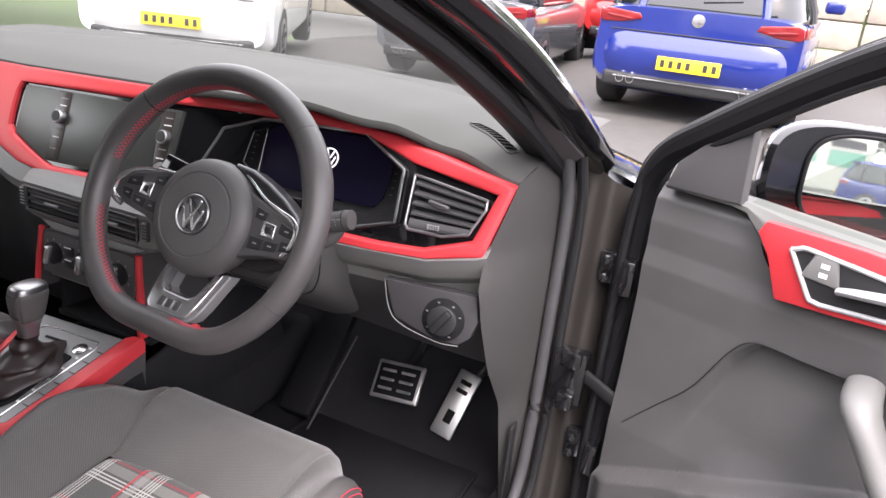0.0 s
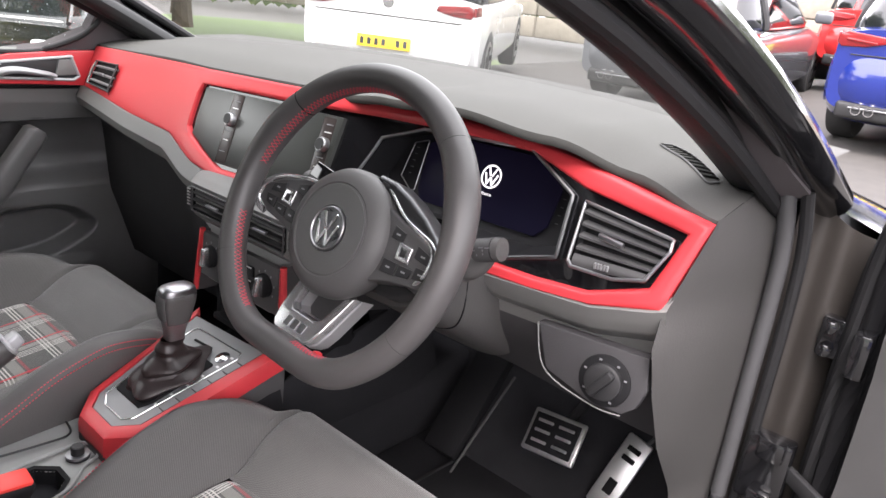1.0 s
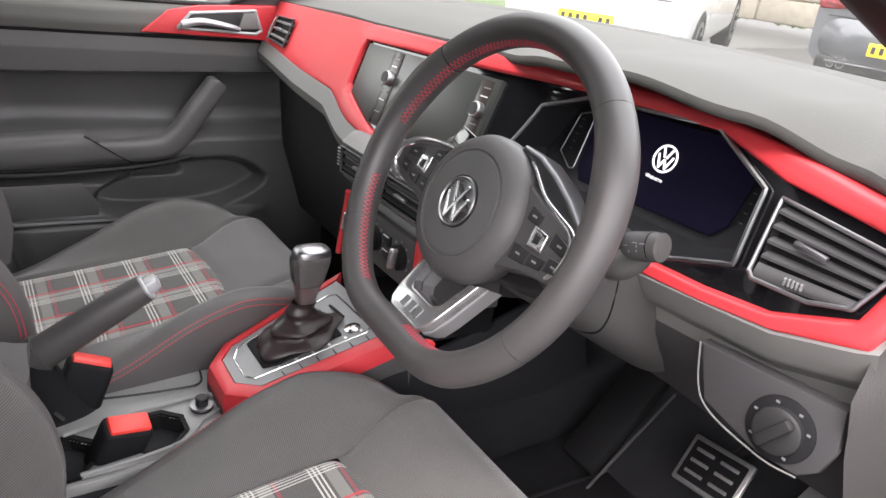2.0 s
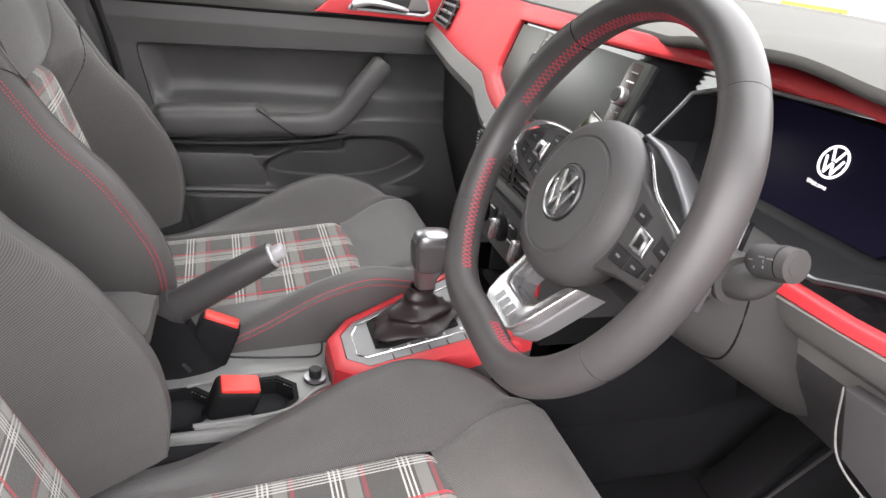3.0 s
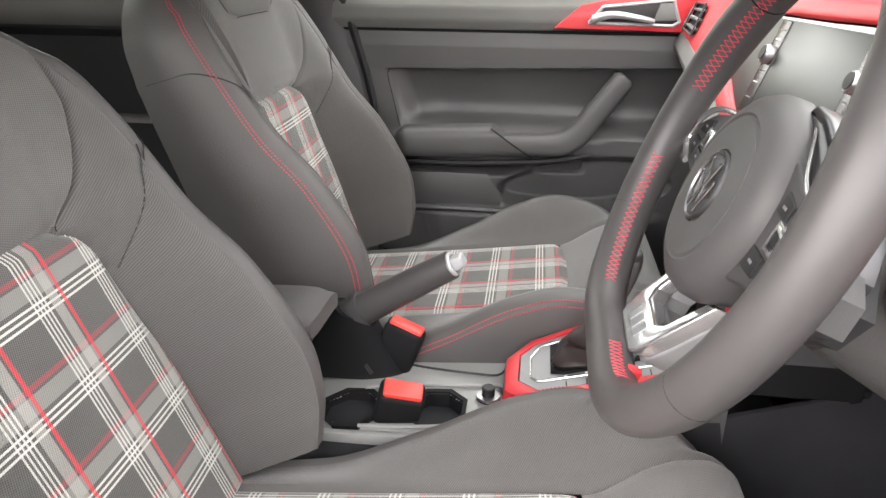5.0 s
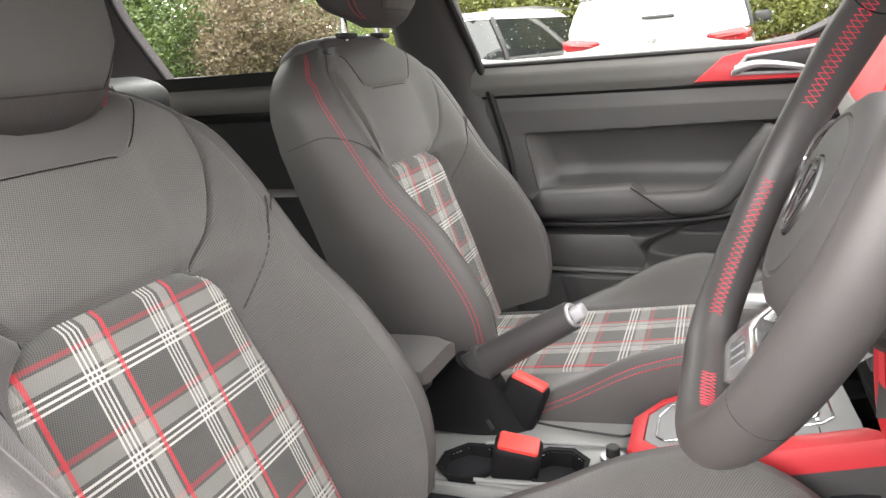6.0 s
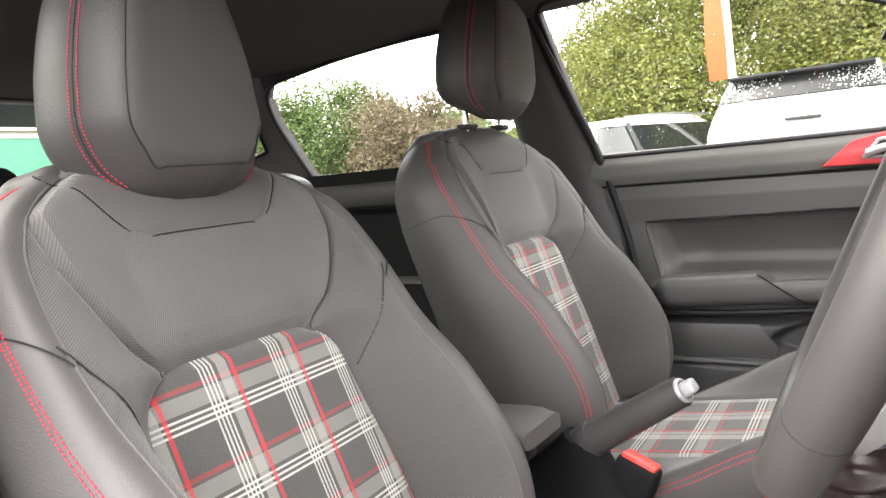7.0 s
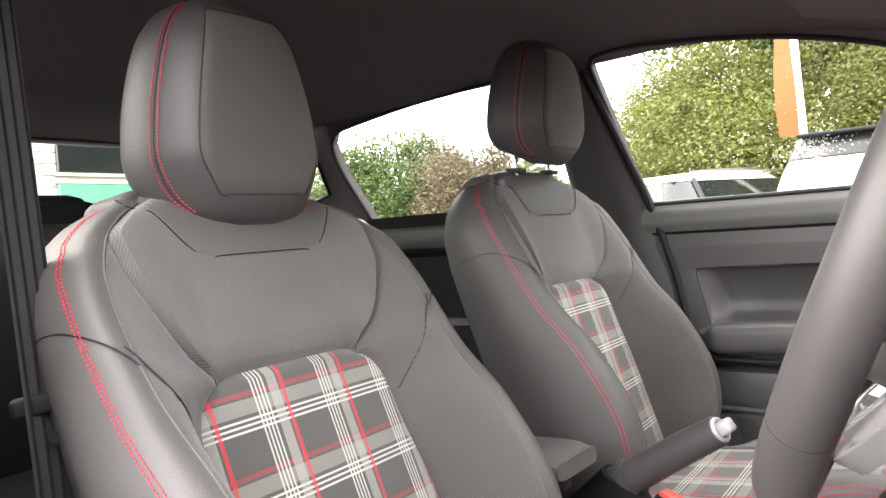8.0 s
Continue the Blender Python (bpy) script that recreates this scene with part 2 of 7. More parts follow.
def prism(outline, depth, r=0.002, seg=2, m=None):
    """A flat outline in x and z, made depth thick along y (from y=0 back to +depth), with rounded front edges."""
    bm = bmesh.new()
    vs = [bm.verts.new((x, 0, z)) for x, z in outline]
    f = bm.faces.new(vs)
    bm.normal_update()
    if f.normal.y > 0:
        f.normal_flip()
    ext = bmesh.ops.extrude_face_region(bm, geom=[f])
    up = [v for v in ext["geom"] if isinstance(v, bmesh.types.BMVert)]
    for v in up:
        v.co.y += depth
    bmesh.ops.recalc_face_normals(bm, faces=bm.faces)
    if r:
        front = [e for e in bm.edges if all(abs(v.co.y) < 1e-7 for v in e.verts)]
        bmesh.ops.bevel(bm, geom=front, offset=r, segments=seg, affect="EDGES", profile=0.5)
    if m:
        bmesh.ops.transform(bm, matrix=m, verts=bm.verts)
    return bm


def tube(pts, r, n=40, seg=12, closed=False, flat=1.0, up=(0, 0, 1), ends=True):
    """A round bar along a smooth curve; r is a number or a function of t."""
    bm = bmesh.new()
    rings = []
    m = n if closed else n + 1
    P = list(pts) + [pts[0]] if closed else list(pts)
    for i in range(m):
        t = i / n
        c = curve_at(P, t)
        a, b = curve_at(P, max(0, t - 0.01)), curve_at(P, min(1, t + 0.01))
        if closed:
            a, b = curve_at(P, (t - 0.01) % 1), curve_at(P, (t + 0.01) % 1)
        d = (b - a).normalized()
        s = d.cross(Vector(up)).normalized()
        w = s.cross(d)
        rr = r(t) if callable(r) else r
        rings.append([bm.verts.new(c + s * rr * math.cos(q) + w * rr * flat * math.sin(q)) for q in [2 * math.pi * k / seg for k in range(seg)]])
    for i in range(m if closed else m - 1):
        A, B = rings[i], rings[(i + 1) % m]
        for k in range(seg):
            bm.faces.new((A[k], A[(k + 1) % seg], B[(k + 1) % seg], B[k]))
    if not closed and ends:
        bm.faces.new(rings[0][::-1])
        bm.faces.new(rings[-1])
    bmesh.ops.recalc_face_normals(bm, faces=bm.faces)
    return bm


def lathe(profile, seg=32, m=None):
    """A turned body: profile of (radius, z)."""
    bm = bmesh.new()
    rings = [[bm.verts.new((r * math.cos(2 * math.pi * k / seg), r * math.sin(2 * math.pi * k / seg), z)) for k in range(seg)] for r, z in profile]
    for A, B in zip(rings, rings[1:]):
        for k in range(seg):
            bm.faces.new((A[k], A[(k + 1) % seg], B[(k + 1) % seg], B[k]))
    bm.faces.new(rings[0][::-1])
    bm.faces.new(rings[-1])
    bmesh.ops.recalc_face_normals(bm, faces=bm.faces)
    if m:
        bmesh.ops.transform(bm, matrix=m, verts=bm.verts)
    return bm


def merge(*bms):
    """Joins pieces of one part into one mesh."""
    out = bmesh.new()
    for b in bms:
        me = bpy.data.meshes.new("tmp")
        b.to_mesh(me)
        b.free()
        out.from_mesh(me)
        bpy.data.meshes.remove(me)
    return out


def moved(bm, m):
    bmesh.ops.transform(bm, matrix=m, verts=bm.verts)
    return bm


def dashes(fn, n, size=0.0011, gap=0.35, lift=0.0):
    """A row of stitches: short threads along fn(t)."""
    out = bmesh.new()
    for i in range(n):
        a, b = Vector(fn(i / n)), Vector(fn((i + 1 - gap) / n))
        d = b - a
        if d.length < 1e-6:
            continue
        s = d.cross(Vector((0.3, 0.9, 0.4))).normalized() * size
        w = d.cross(s).normalized() * size
        va = [out.verts.new(p) for p in (a + s, a + w, a - s, a - w)]
        vb = [out.verts.new(p) for p in (b + s, b + w, b - s, b - w)]
        for k in range(4):
            out.faces.new((va[k], va[(k + 1) % 4], vb[(k + 1) % 4], vb[k]))
        out.faces.new(va[::-1])
        out.faces.new(vb)
    return out


# ---- front seats ----
REC = radians(21.8)


def back_at(X, h, d):
    """A place on the backrest: X across, h up along the back, d forward of it (seat coordinates)."""
    return Vector((X, 0.12 - h * math.sin(REC) + d * math.cos(REC), 0.47 + h * math.cos(REC) + d * math.sin(REC)))


def c1(h):
    """Half width of the middle panels: the tartan, then the twill above it."""
    return soft([0, 0.17, 0.263, 0.33, 0.355, 0.372, 0.385, 0.405, 0.45, 0.50, 0.54, 0.575, 0.60], [0.166, 0.162, 0.149, 0.142, 0.128, 0.108, 0.118, 0.140, 0.166, 0.184, 0.187, 0.154, 0.116], h)


def c2(h):
    """Half width at the bolster's ridge."""
    return soft([0, 0.1, 0.2, 0.3, 0.38, 0.43, 0.50, 0.54, 0.575, 0.60], [0.188, 0.198, 0.203, 0.209, 0.217, 0.219, 0.211, 0.191, 0.158, 0.120], h)


def half_width(h):
    return soft([0, 0.1, 0.3, 0.43, 0.50, 0.54, 0.575, 0.60], [0.230, 0.248, 0.254, 0.257, 0.252, 0.232, 0.198, 0.158], h)


def ridge(h):
    return soft([0, 0.06, 0.12, 0.24, 0.34, 0.44, 0.52, 0.60], [0.095, 0.122, 0.131, 0.108, 0.066, 0.040, 0.018, -0.010], h)


def plaid_top(X):
    return 0.377 - 0.25 * max(0, abs(X) - 0.085)


def back_d(X, h):
    """How far the cover stands forward at X, h."""
    a, b = c1(h), c2(h)
    x = abs(X)
    e = soft([0, 0.30, 0.36, 0.42, 0.60], [1.0, 1.0, 0.9, 0.45, 0.2], h)
    d = 0.006 * math.cos(min(x / a, 1) * math.pi / 2) + (-0.012 if h > 0.56 else 0) * ((h - 0.56) / 0.04) ** 2
    a0 = lerp(0.07, a, e)
    if x > a0:
        f = min(1, (x - a0) / (b - a0))
        d += ridge(h) * (f * f * (3 - 2 * f)) ** 0.85
    d -= 0.006 * math.exp(-((x - a) / 0.005) ** 2)
    if x < a:
        d -= 0.008 * math.exp(-((h - plaid_top(X)) / 0.006) ** 2)
        if h > plaid_top(X):
            d += 0.008 * min(1, (h - plaid_top(X)) / 0.03)
    # crease from the notch in the edge down to the bolster
    if x > a and 0.29 < h < 0.43:
        xc = lerp(0.150, 0.228, (h - 0.30) / 0.12)
        d -= 0.005 * math.exp(-((x - xc) / 0.005) ** 2) * min(1, (0.43 - h) / 0.02) * max(0.0, min(1.0, (b - x) / 0.012))
    return d


def back_side(s, h):
    """Round the outer side, s from the ridge to the rear."""
    w, g, k = c2(h), back_d(c2(h), h), half_width(h) - c2(h)
    return curve_at([(w, g, 0), (w + 0.52 * k, g + 0.002, 0), (w + 0.94 * k, g - 0.020, 0), (w + 1.22 * k, lerp(g, -0.1, 0.5), 0), (w + 0.60 * k, -0.100, 0)], s)


HEAD_Z = [0.985, 1.0, 1.02, 1.045, 1.07, 1.11, 1.15, 1.20, 1.235, 1.255, 1.266]


def side_h(s):
    """Height of the seam across the leather side."""
    return 0.395 + 0.060 * min(1.0, s * 1.6)


def head_at(t, z):
    """The head restraint's skin: t round one half from the middle of the front (0) to the middle of the back (1), at height z."""
    pad = soft(HEAD_Z, [0.040, 0.052, 0.064, 0.079, 0.089, 0.086, 0.079, 0.067, 0.054, 0.040, 0.022], z)
    wide = soft(HEAD_Z, [0.060, 0.090, 0.112, 0.123, 0.127, 0.124, 0.117, 0.103, 0.083, 0.058, 0.030], z)
    f = soft(HEAD_Z, [-0.072, -0.056, -0.048, -0.046, -0.046, -0.047, -0.049, -0.054, -0.066, -0.083, -0.106], z)
    b = soft(HEAD_Z, [-0.095, -0.118, -0.158, -0.172, -0.175, -0.175, -0.173, -0.168, -0.158, -0.146, -0.126], z)
    k = (f - b) / 0.135
    return curve_at([(0, f + 0.006, 0), (pad * 0.6, f + 0.004, 0), (pad, f - 0.002, 0), (lerp(pad, wide, 0.62), f - 0.032 * k, 0), (wide, f - 0.072 * k, 0), (wide * 0.95, b + 0.022 * k, 0), (wide * 0.5, b, 0), (0, b, 0)], t)


def headrest_ring(q, v):
    """The head restraint: q round it from -1 to 1 (0 at the front), v from bottom to top."""
    z = lerp(0.985, 1.266, v)
    p = head_at(abs(q), z)
    return Vector((math.copysign(p.x, q), p.y, z))


def cush_z(y):
    return soft([0.02, 0.1, 0.3, 0.5, 0.542, 0.575, 0.61, 0.64, 0.665, 0.685, 0.70, 0.712, 0.72], [0.458, 0.465, 0.487, 0.513, 0.520, 0.538, 0.556, 0.564, 0.563, 0.554, 0.537, 0.49, 0.38], y)


def k1(y):
    return soft([0, 0.48, 0.542, 0.60, 0.71], [0.145, 0.142, 0.138, 0.15, 0.165], y)


def k2(y):
    return soft([0, 0.2, 0.5, 0.62, 0.71], [0.20, 0.222, 0.225, 0.212, 0.185], y)


def cush_top(X, y):
    a, b, x = k1(y), k2(y), abs(X)
    z = cush_z(y) + 0.004
    if x > a:
        f = min(1, (x - a) / (b - a))
        top_z = soft([0.03, 0.2, 0.335, 0.455, 0.525, 0.59, 0.655, 0.69, 0.71, 0.72], [0.432, 0.450, 0.508, 0.572, 0.590, 0.580, 0.545, 0.502, 0.44, 0.375], y)
        z = lerp(z, top_z, f * f * (3 - 2 * f))
    z -= 0.007 * math.exp(-((x - a) / 0.006) ** 2)
    if x < a:
        z -= 0.008 * math.exp(-((y - 0.542 + 0.6 * X * X) / 0.007) ** 2)
    return z


def make_seat(at):
    o = Vector((0, 0.30, 0.30))
    seat = thing("front_seat", "black sports seat with tartan cloth centre and red stitching", "seat", at, "front seats")

    def P(v):
        return Vector(v) - o
    bk = part("backrest", grid(lambda u, v: P(back_at((u * 2 - 1) * (c2(v * 0.60) + 0.022), v * 0.60, -0.100 - 0.012 * math.sin(u * math.pi))), 24, 30, flip=True), DARK, seat)
    cu = part("cushion", rbox((0.40, 0.60, 0.05), 0.01, 2, P((0, 0.36, 0.38))), DARK, seat)
    # backrest panels
    def low(u, v):
        X = (u * 2 - 1) * 0.12
        for _ in range(4):
            h = v * plaid_top(X)
            X = (u * 2 - 1) * c1(h)
        return X, h
    part("tartan_insert", grid(lambda u, v: P(back_at(*low(u, v), back_d(*low(u, v)))), 44, 70, uvf=lambda u, v: low(u, v)), PLAID, bk, "red, white and grey tartan cloth")

    def up(u, v):
        X = (u * 2 - 1)
        h0 = low(u, 1)[1]
        h = lerp(h0, 0.60, v)
        return X * c1(h), h
    part("upper_panel", grid(lambda u, v: P(back_at(*up(u, v), back_d(*up(u, v)))), 44, 50, uvf=lambda u, v: up(u, v)), CLOTH, bk, "grey twill cloth")
    # smooth leather yoke under the head restraint
    def yoke(u, v):
        h = lerp(0.512, 0.602, v)
        X = (u * 2 - 1) * lerp(0.083, 0.150, v ** 0.7)
        return P(back_at(X, h, back_d(X, h) + 0.0022 - 0.003 * (abs(u * 2 - 1) ** 12) - 0.003 * (1 - v) ** 14))
    part("leather_yoke", grid(yoke, 24, 16), LEATHER, bk, "smooth black leather patch")
    part("yoke_seam", tube([yoke(u, v) + Vector((0, 0.0018, 0.0008)) for u, v in [(0, 1 - k / 6) for k in range(7)] + [(k / 8, 0) for k in range(1, 8)] + [(1, k / 6) for k in range(7)]], 0.0007, 90, 5), MATT, bk, "dark seam")
    for sg in (-1, 1):
        def bol(u, v):
            h = v * 0.60
            X = lerp(c1(h), c2(h), u)
            return sg * X, h
        part("bolster", grid(lambda u, v: P(back_at(*bol(u, v), back_d(*bol(u, v)))), 18, 70, flip=sg < 0, uvf=lambda u, v: bol(u, v)), RIBBED, bk, "grey twill cloth")

        def sid(u, v):
            h = v * 0.60
            q = back_side(u, h)
            return P(back_at(sg * q.x, h, q.y - (0.003 * math.exp(-((h - side_h(u)) / 0.005) ** 2) if u > 0.04 else 0)))
        part("bolster_seam", tube([P(back_at(sg * x, h, back_d(x, h) + 0.0022)) for x, h in [(lerp(0.153, 0.226, k / 8), lerp(0.305, 0.417, k / 8)) for k in range(9)]], 0.0009, 40, 5), DARK, bk, "dark seam")
        part("side_seam", tube([P(back_at(sg * back_side(v, side_h(v)).x, side_h(v), back_side(v, side_h(v)).y + 0.0002)) for v in [k / 12 for k in range(12)]], 0.0009, 40, 5), DARK, bk, "dark seam")
        part("side_panel", grid(sid, 20, 60, flip=sg < 0), LEATHER, bk)
        part("piping", tube([back_at(sg * c2(h), h, back_d(c2(h), h)) - o for h in [0.6 * k / 24 for k in range(25)]], 0.0016, 60, 6), LEATHER, bk)
        for off in (0.455, 0.490):
            part("red_stitching", dashes(lambda t: P(back_at(sg * back_side(off, t * 0.598).x, t * 0.598, back_side(off, t * 0.598).y + 0.0012)), 130, 0.0009, 0.42), REDTHREAD, bk, "double row of red stitches")
    # rounded top and plain shell behind

    def ring(u):
        """Round the whole upper edge: front, side, back, side."""
        w = c2(0.6)
        if u < 0.4:
            X = lerp(-w, w, u / 0.4)
            return X, back_d(X, 0.60)
        if u < 0.6:
            q = back_side((u - 0.4) / 0.2, 0.60)
            return q.x, q.y
        if u < 0.8:
            return lerp(w + 0.022, -w - 0.022, (u - 0.6) / 0.2), -0.100
        q = back_side(1 - (u - 0.8) / 0.2, 0.60)
        return -q.x, q.y

    def top(u, v):
        X, d = ring(u)
        k = math.cos(v * math.pi / 2) ** 0.8
        return P(back_at(X * lerp(0.55, 1, k), 0.60 + 0.024 * math.sin(v * math.pi / 2), lerp(-0.055, d, k)))
    part("top_roll", cap(grid(top, 100, 10, close_u=True)), LEATHER, bk)
    # head restraint
    hr = part("head_restraint", cap(grid(lambda u, v: P(headrest_ring(u * 2 if u < 0.5 else u * 2 - 2, 0.5 - 0.5 * math.cos(v * math.pi))), 84, 44, close_u=True, flip=True)), HEADHIDE, seat)
    v0, v1 = (1.020 - 0.985) / 0.281, (1.240 - 0.985) / 0.281
    part("front_pad", grid(lambda u, v: P(headrest_ring((u * 2 - 1) * 2 / 7, lerp(v0, v1, v)) + Vector((0, 0.0030 - 0.0045 * max(abs(u * 2 - 1), abs(v * 2 - 1)) ** 16, 0))), 30, 40, flip=True), PADCLOTH, hr, "plain grey facing")
    rim_ = [(-1, k / 12) for k in range(13)] + [(-1 + 0.2 * k, 1) for k in range(1, 10)] + [(1, 1 - k / 12) for k in range(13)] + [(1 - 0.2 * k, 0) for k in range(1, 10)]
    part("pad_seam", tube([P(headrest_ring(x * 2 / 7, lerp(v0, v1, v)) + Vector((0, 0.0006, 0))) for x, v in rim_], 0.0009, 180, 5, closed=True, up=(0, 1, 0)), DARK, hr, "dark seam")
    for sg in (-1, 1):
        for q in (3.22 / 7, 3.46 / 7):
            part("red_stitching", dashes(lambda t: P(headrest_ring(sg * q, 0.06 + 0.90 * t) + Vector((sg * 0.0008, 0.0008, 0))), 66, 0.0008, 0.42), REDTHREAD, hr, "red stitches")
        part("side_seam", tube([P(headrest_ring(sg * 3.34 / 7, 0.05 + 0.92 * k / 14) + Vector((sg * 0.0002, 0.0002, 0))) for k in range(15)], 0.0008, 50, 5), DARK, hr, "dark seam")
        part("post", tube([P((sg * 0.070, -0.105, 0.90)), P((sg * 0.070, -0.112, 1.06))], 0.0058, 4, 12), CHROME, hr, "chrome post")
        part("post_guide", rbox((0.032, 0.03, 0.012), 0.004, 2, P((sg * 0.070, -0.105, 1.016))), DARK, hr)
    # cushion
    def ins(u, v):
        X = (u * 2 - 1) * k1(lerp(0.05, 0.542, v))
        return X, lerp(0.05, 0.542 - 0.6 * X * X, v)
    part("tartan_insert", grid(lambda u, v: P((ins(u, v)[0], ins(u, v)[1], cush_top(*ins(u, v)))), 36, 50, uvf=lambda u, v: ins(u, v)), PLAID, cu, "red, white and grey tartan cloth")

    def fr(u, v):
        X0 = (u * 2 - 1)
        y = lerp(0.542 - 0.6 * (X0 * 0.138) ** 2, 0.72, v)
        return X0 * k1(y), y
    part("front_panel", grid(lambda u, v: P((fr(u, v)[0], fr(u, v)[1], cush_top(*fr(u, v)))), 30, 36, uvf=lambda u, v: fr(u, v)), CLOTH, cu, "grey woven cloth")
    for sg in (-1, 1):
        def cb(u, v):
            y = lerp(0.03, 0.72, v)
            return sg * lerp(k1(y), k2(y), u), y
        part("bolster", grid(lambda u, v: P((*cb(u, v), cush_top(*cb(u, v)))), 16, 60, flip=sg < 0, uvf=lambda u, v: cb(u, v)), RIBBED, cu, "grey twill cloth")

        def cs(u, v):
            y = lerp(0.03, 0.72, v)
            w, z = k2(y), cush_top(k2(y), y)
            q = curve_at([(w, z, 0), (w + 0.018, z - 0.002, 0), (w + 0.03, z - 0.025, 0), (w + 0.028, lerp(z, 0.37, 0.6), 0), (w + 0.015, min(z, 0.37), 0)], u)
            return P((sg * q.x, y, q.y))
        part("side_panel", grid(cs, 14, 50, flip=sg < 0), LEATHER, cu)
        for off in (0.40, 0.47):
            part("red_stitching", dashes(lambda t: Vector(cs(off, 0.04 + 0.9 * t)) + Vector((sg * 0.001, 0, 0.001)), 130, 0.0009, 0.42), REDTHREAD, cu, "double row of red stitches")
        part("seat_rail_cover", rbox((0.03, 0.50, 0.07), 0.012, 2, P((sg * 0.215, 0.33, 0.36))), DARK, cu)
        part("seat_rail", rbox((0.03, 0.62, 0.07), 0.006, 2, P((sg * 0.19, 0.36, 0.300))), DARK, cu)
    return seat


driver_seat = make_seat((0.361, 0.314, 0.314))
passenger_seat = copy_thing(driver_seat, pose(-0.350, 0.304, 0.330))

# the passenger's backrest stands more upright, its head restraint drawn up on its posts
PIVOT = Vector((0, -0.18, 0.17))
HEAD_LIFT = 0.155
UPRIGHT = Matrix.Translation(PIVOT) @ pose(0, 0, 0, -4.5) @ Matrix.Translation(-PIVOT)
for ob in passenger_seat.children:
    if ob.name.startswith("backrest"):
        ob.matrix_basis = UPRIGHT
    if ob.name.startswith("head_restraint"):
        ob.matrix_basis = UPRIGHT @ Matrix.Translation((0, 0.010, HEAD_LIFT)) @ Matrix.Diagonal((0.97, 1.0, 0.87, 1.0))
        for pc in ob.children:
            if pc.name.startswith("post"):
                pc.location.y -= 0.012
            if pc.name.startswith("post_guide"):
                pc.location.z -= 0.046

# ---- dashboard ----
def face_y(x, z):
    """The dashboard's face: how far forward it lies at x, z."""
    return line([-0.7, -0.25, 0.08, 0.18, 0.54, 0.7], [0.775, 0.758, 0.79, 0.81, 0.81, 0.815], x) + 0.35 * (z - 0.95)


def face(x, z, off=0.0):
    return Vector((x, face_y(x, z) - off, z))


RED_OUT = [(-0.735, 1.030), (-0.50, 1.038), (-0.30, 1.045), (-0.05, 1.051), (0.14, 1.056), (0.30, 1.058), (0.47, 1.050), (0.58, 1.032), (0.712, 1.006),
           (0.688, 0.903), (0.606, 0.883), (0.52, 0.876), (0.42, 0.872), (0.25, 0.865), (0.02, 0.866), (-0.16, 0.872), (-0.215, 0.882), (-0.262, 0.901), (-0.31, 0.917), (-0.49, 0.923), (-0.735, 0.942)]
RED_IN = [(-0.252, 0.985), (-0.251, 1.002), (-0.244, 1.018), (-0.05, 1.022), (0.14, 1.029), (0.28, 1.034), (0.46, 1.036), (0.548, 1.010), (0.688, 0.990),
          (0.667, 0.922), (0.594, 0.896), (0.52, 0.890), (0.42, 0.888), (0.25, 0.885), (0.02, 0.888), (-0.135, 0.884), (-0.155, 0.890), (-0.20, 0.908), (-0.235, 0.925), (-0.250, 0.94), (-0.252, 0.96)]


def around(pts, u):
    """A place on a closed outline, u from 0 to 1."""
    n = len(pts)
    f = (u % 1.0) * n
    i = int(f) % n
    a, b = pts[i], pts[(i + 1) % n]
    return lerp(a[0], b[0], f - int(f)), lerp(a[1], b[1], f - int(f))


dash = thing("dashboard", "grey soft-touch car dashboard with a red trim panel", "dashboard", (0, 1.0, 0.60))
DO = Vector((0, 1.0, 0.60))


def zlo(x):
    return line([-0.735, -0.49, -0.31, -0.262, -0.215, -0.16, 0.02, 0.25, 0.42, 0.606, 0.688, 0.72], [0.942, 0.923, 0.917, 0.901, 0.882, 0.872, 0.866, 0.865, 0.872, 0.883, 0.903, 0.92], x)


def lip(x):
    """The front edge of the padded top."""
    z = ramp([-0.74, -0.3, 0.1, 0.22, 0.36, 0.50, 0.60, 0.72], [1.034, 1.049, 1.055, 1.068, 1.077, 1.066, 1.042, 1.010], x)
    out = ramp([0.08, 0.22, 0.44, 0.60], [0.004, 0.050, 0.048, 0.006], x) if x > 0.08 else 0.004
    return Vector((x, face_y(x, 1.05) - out, z))


def top_pad(u, v):
    x = lerp(-0.745, 0.7125, u)
    a = lip(x)
    b = Vector((x * 1.05, 1.30 - 0.16 * x * x, 1.082 - 0.03 * x * x))
    p = a.lerp(b, v)
    p.z += 0.012 * math.sin(min(1, v * 4) * math.pi / 2) - 0.010 * max(0, v - 0.6)
    # shallow valley before the driver's hood
    p.z -= 0.006 * math.exp(-((x - 0.16) / 0.05) ** 2) * math.exp(-((v - 0.25) / 0.25) ** 2)
    return p - DO


part("padded_top", grid(top_pad, 90, 24), SOFT, dash, "grey grained soft top pad")


def lip_roll(u, v):
    x = lerp(-0.745, 0.7125, u)
    a = lip(x)
    q = v * math.pi / 2
    return a + Vector((0, 0.010 * (1 - math.cos(q)) - 0.004 * math.sin(q) + (0.05 if 0.1 < x < 0.58 else 0.0) * max(0, v - 0.8) * 5, -0.014 * math.sin(q))) - DO


part("pad_lip", grid(lip_roll, 90, 6, flip=True), SOFT, dash)


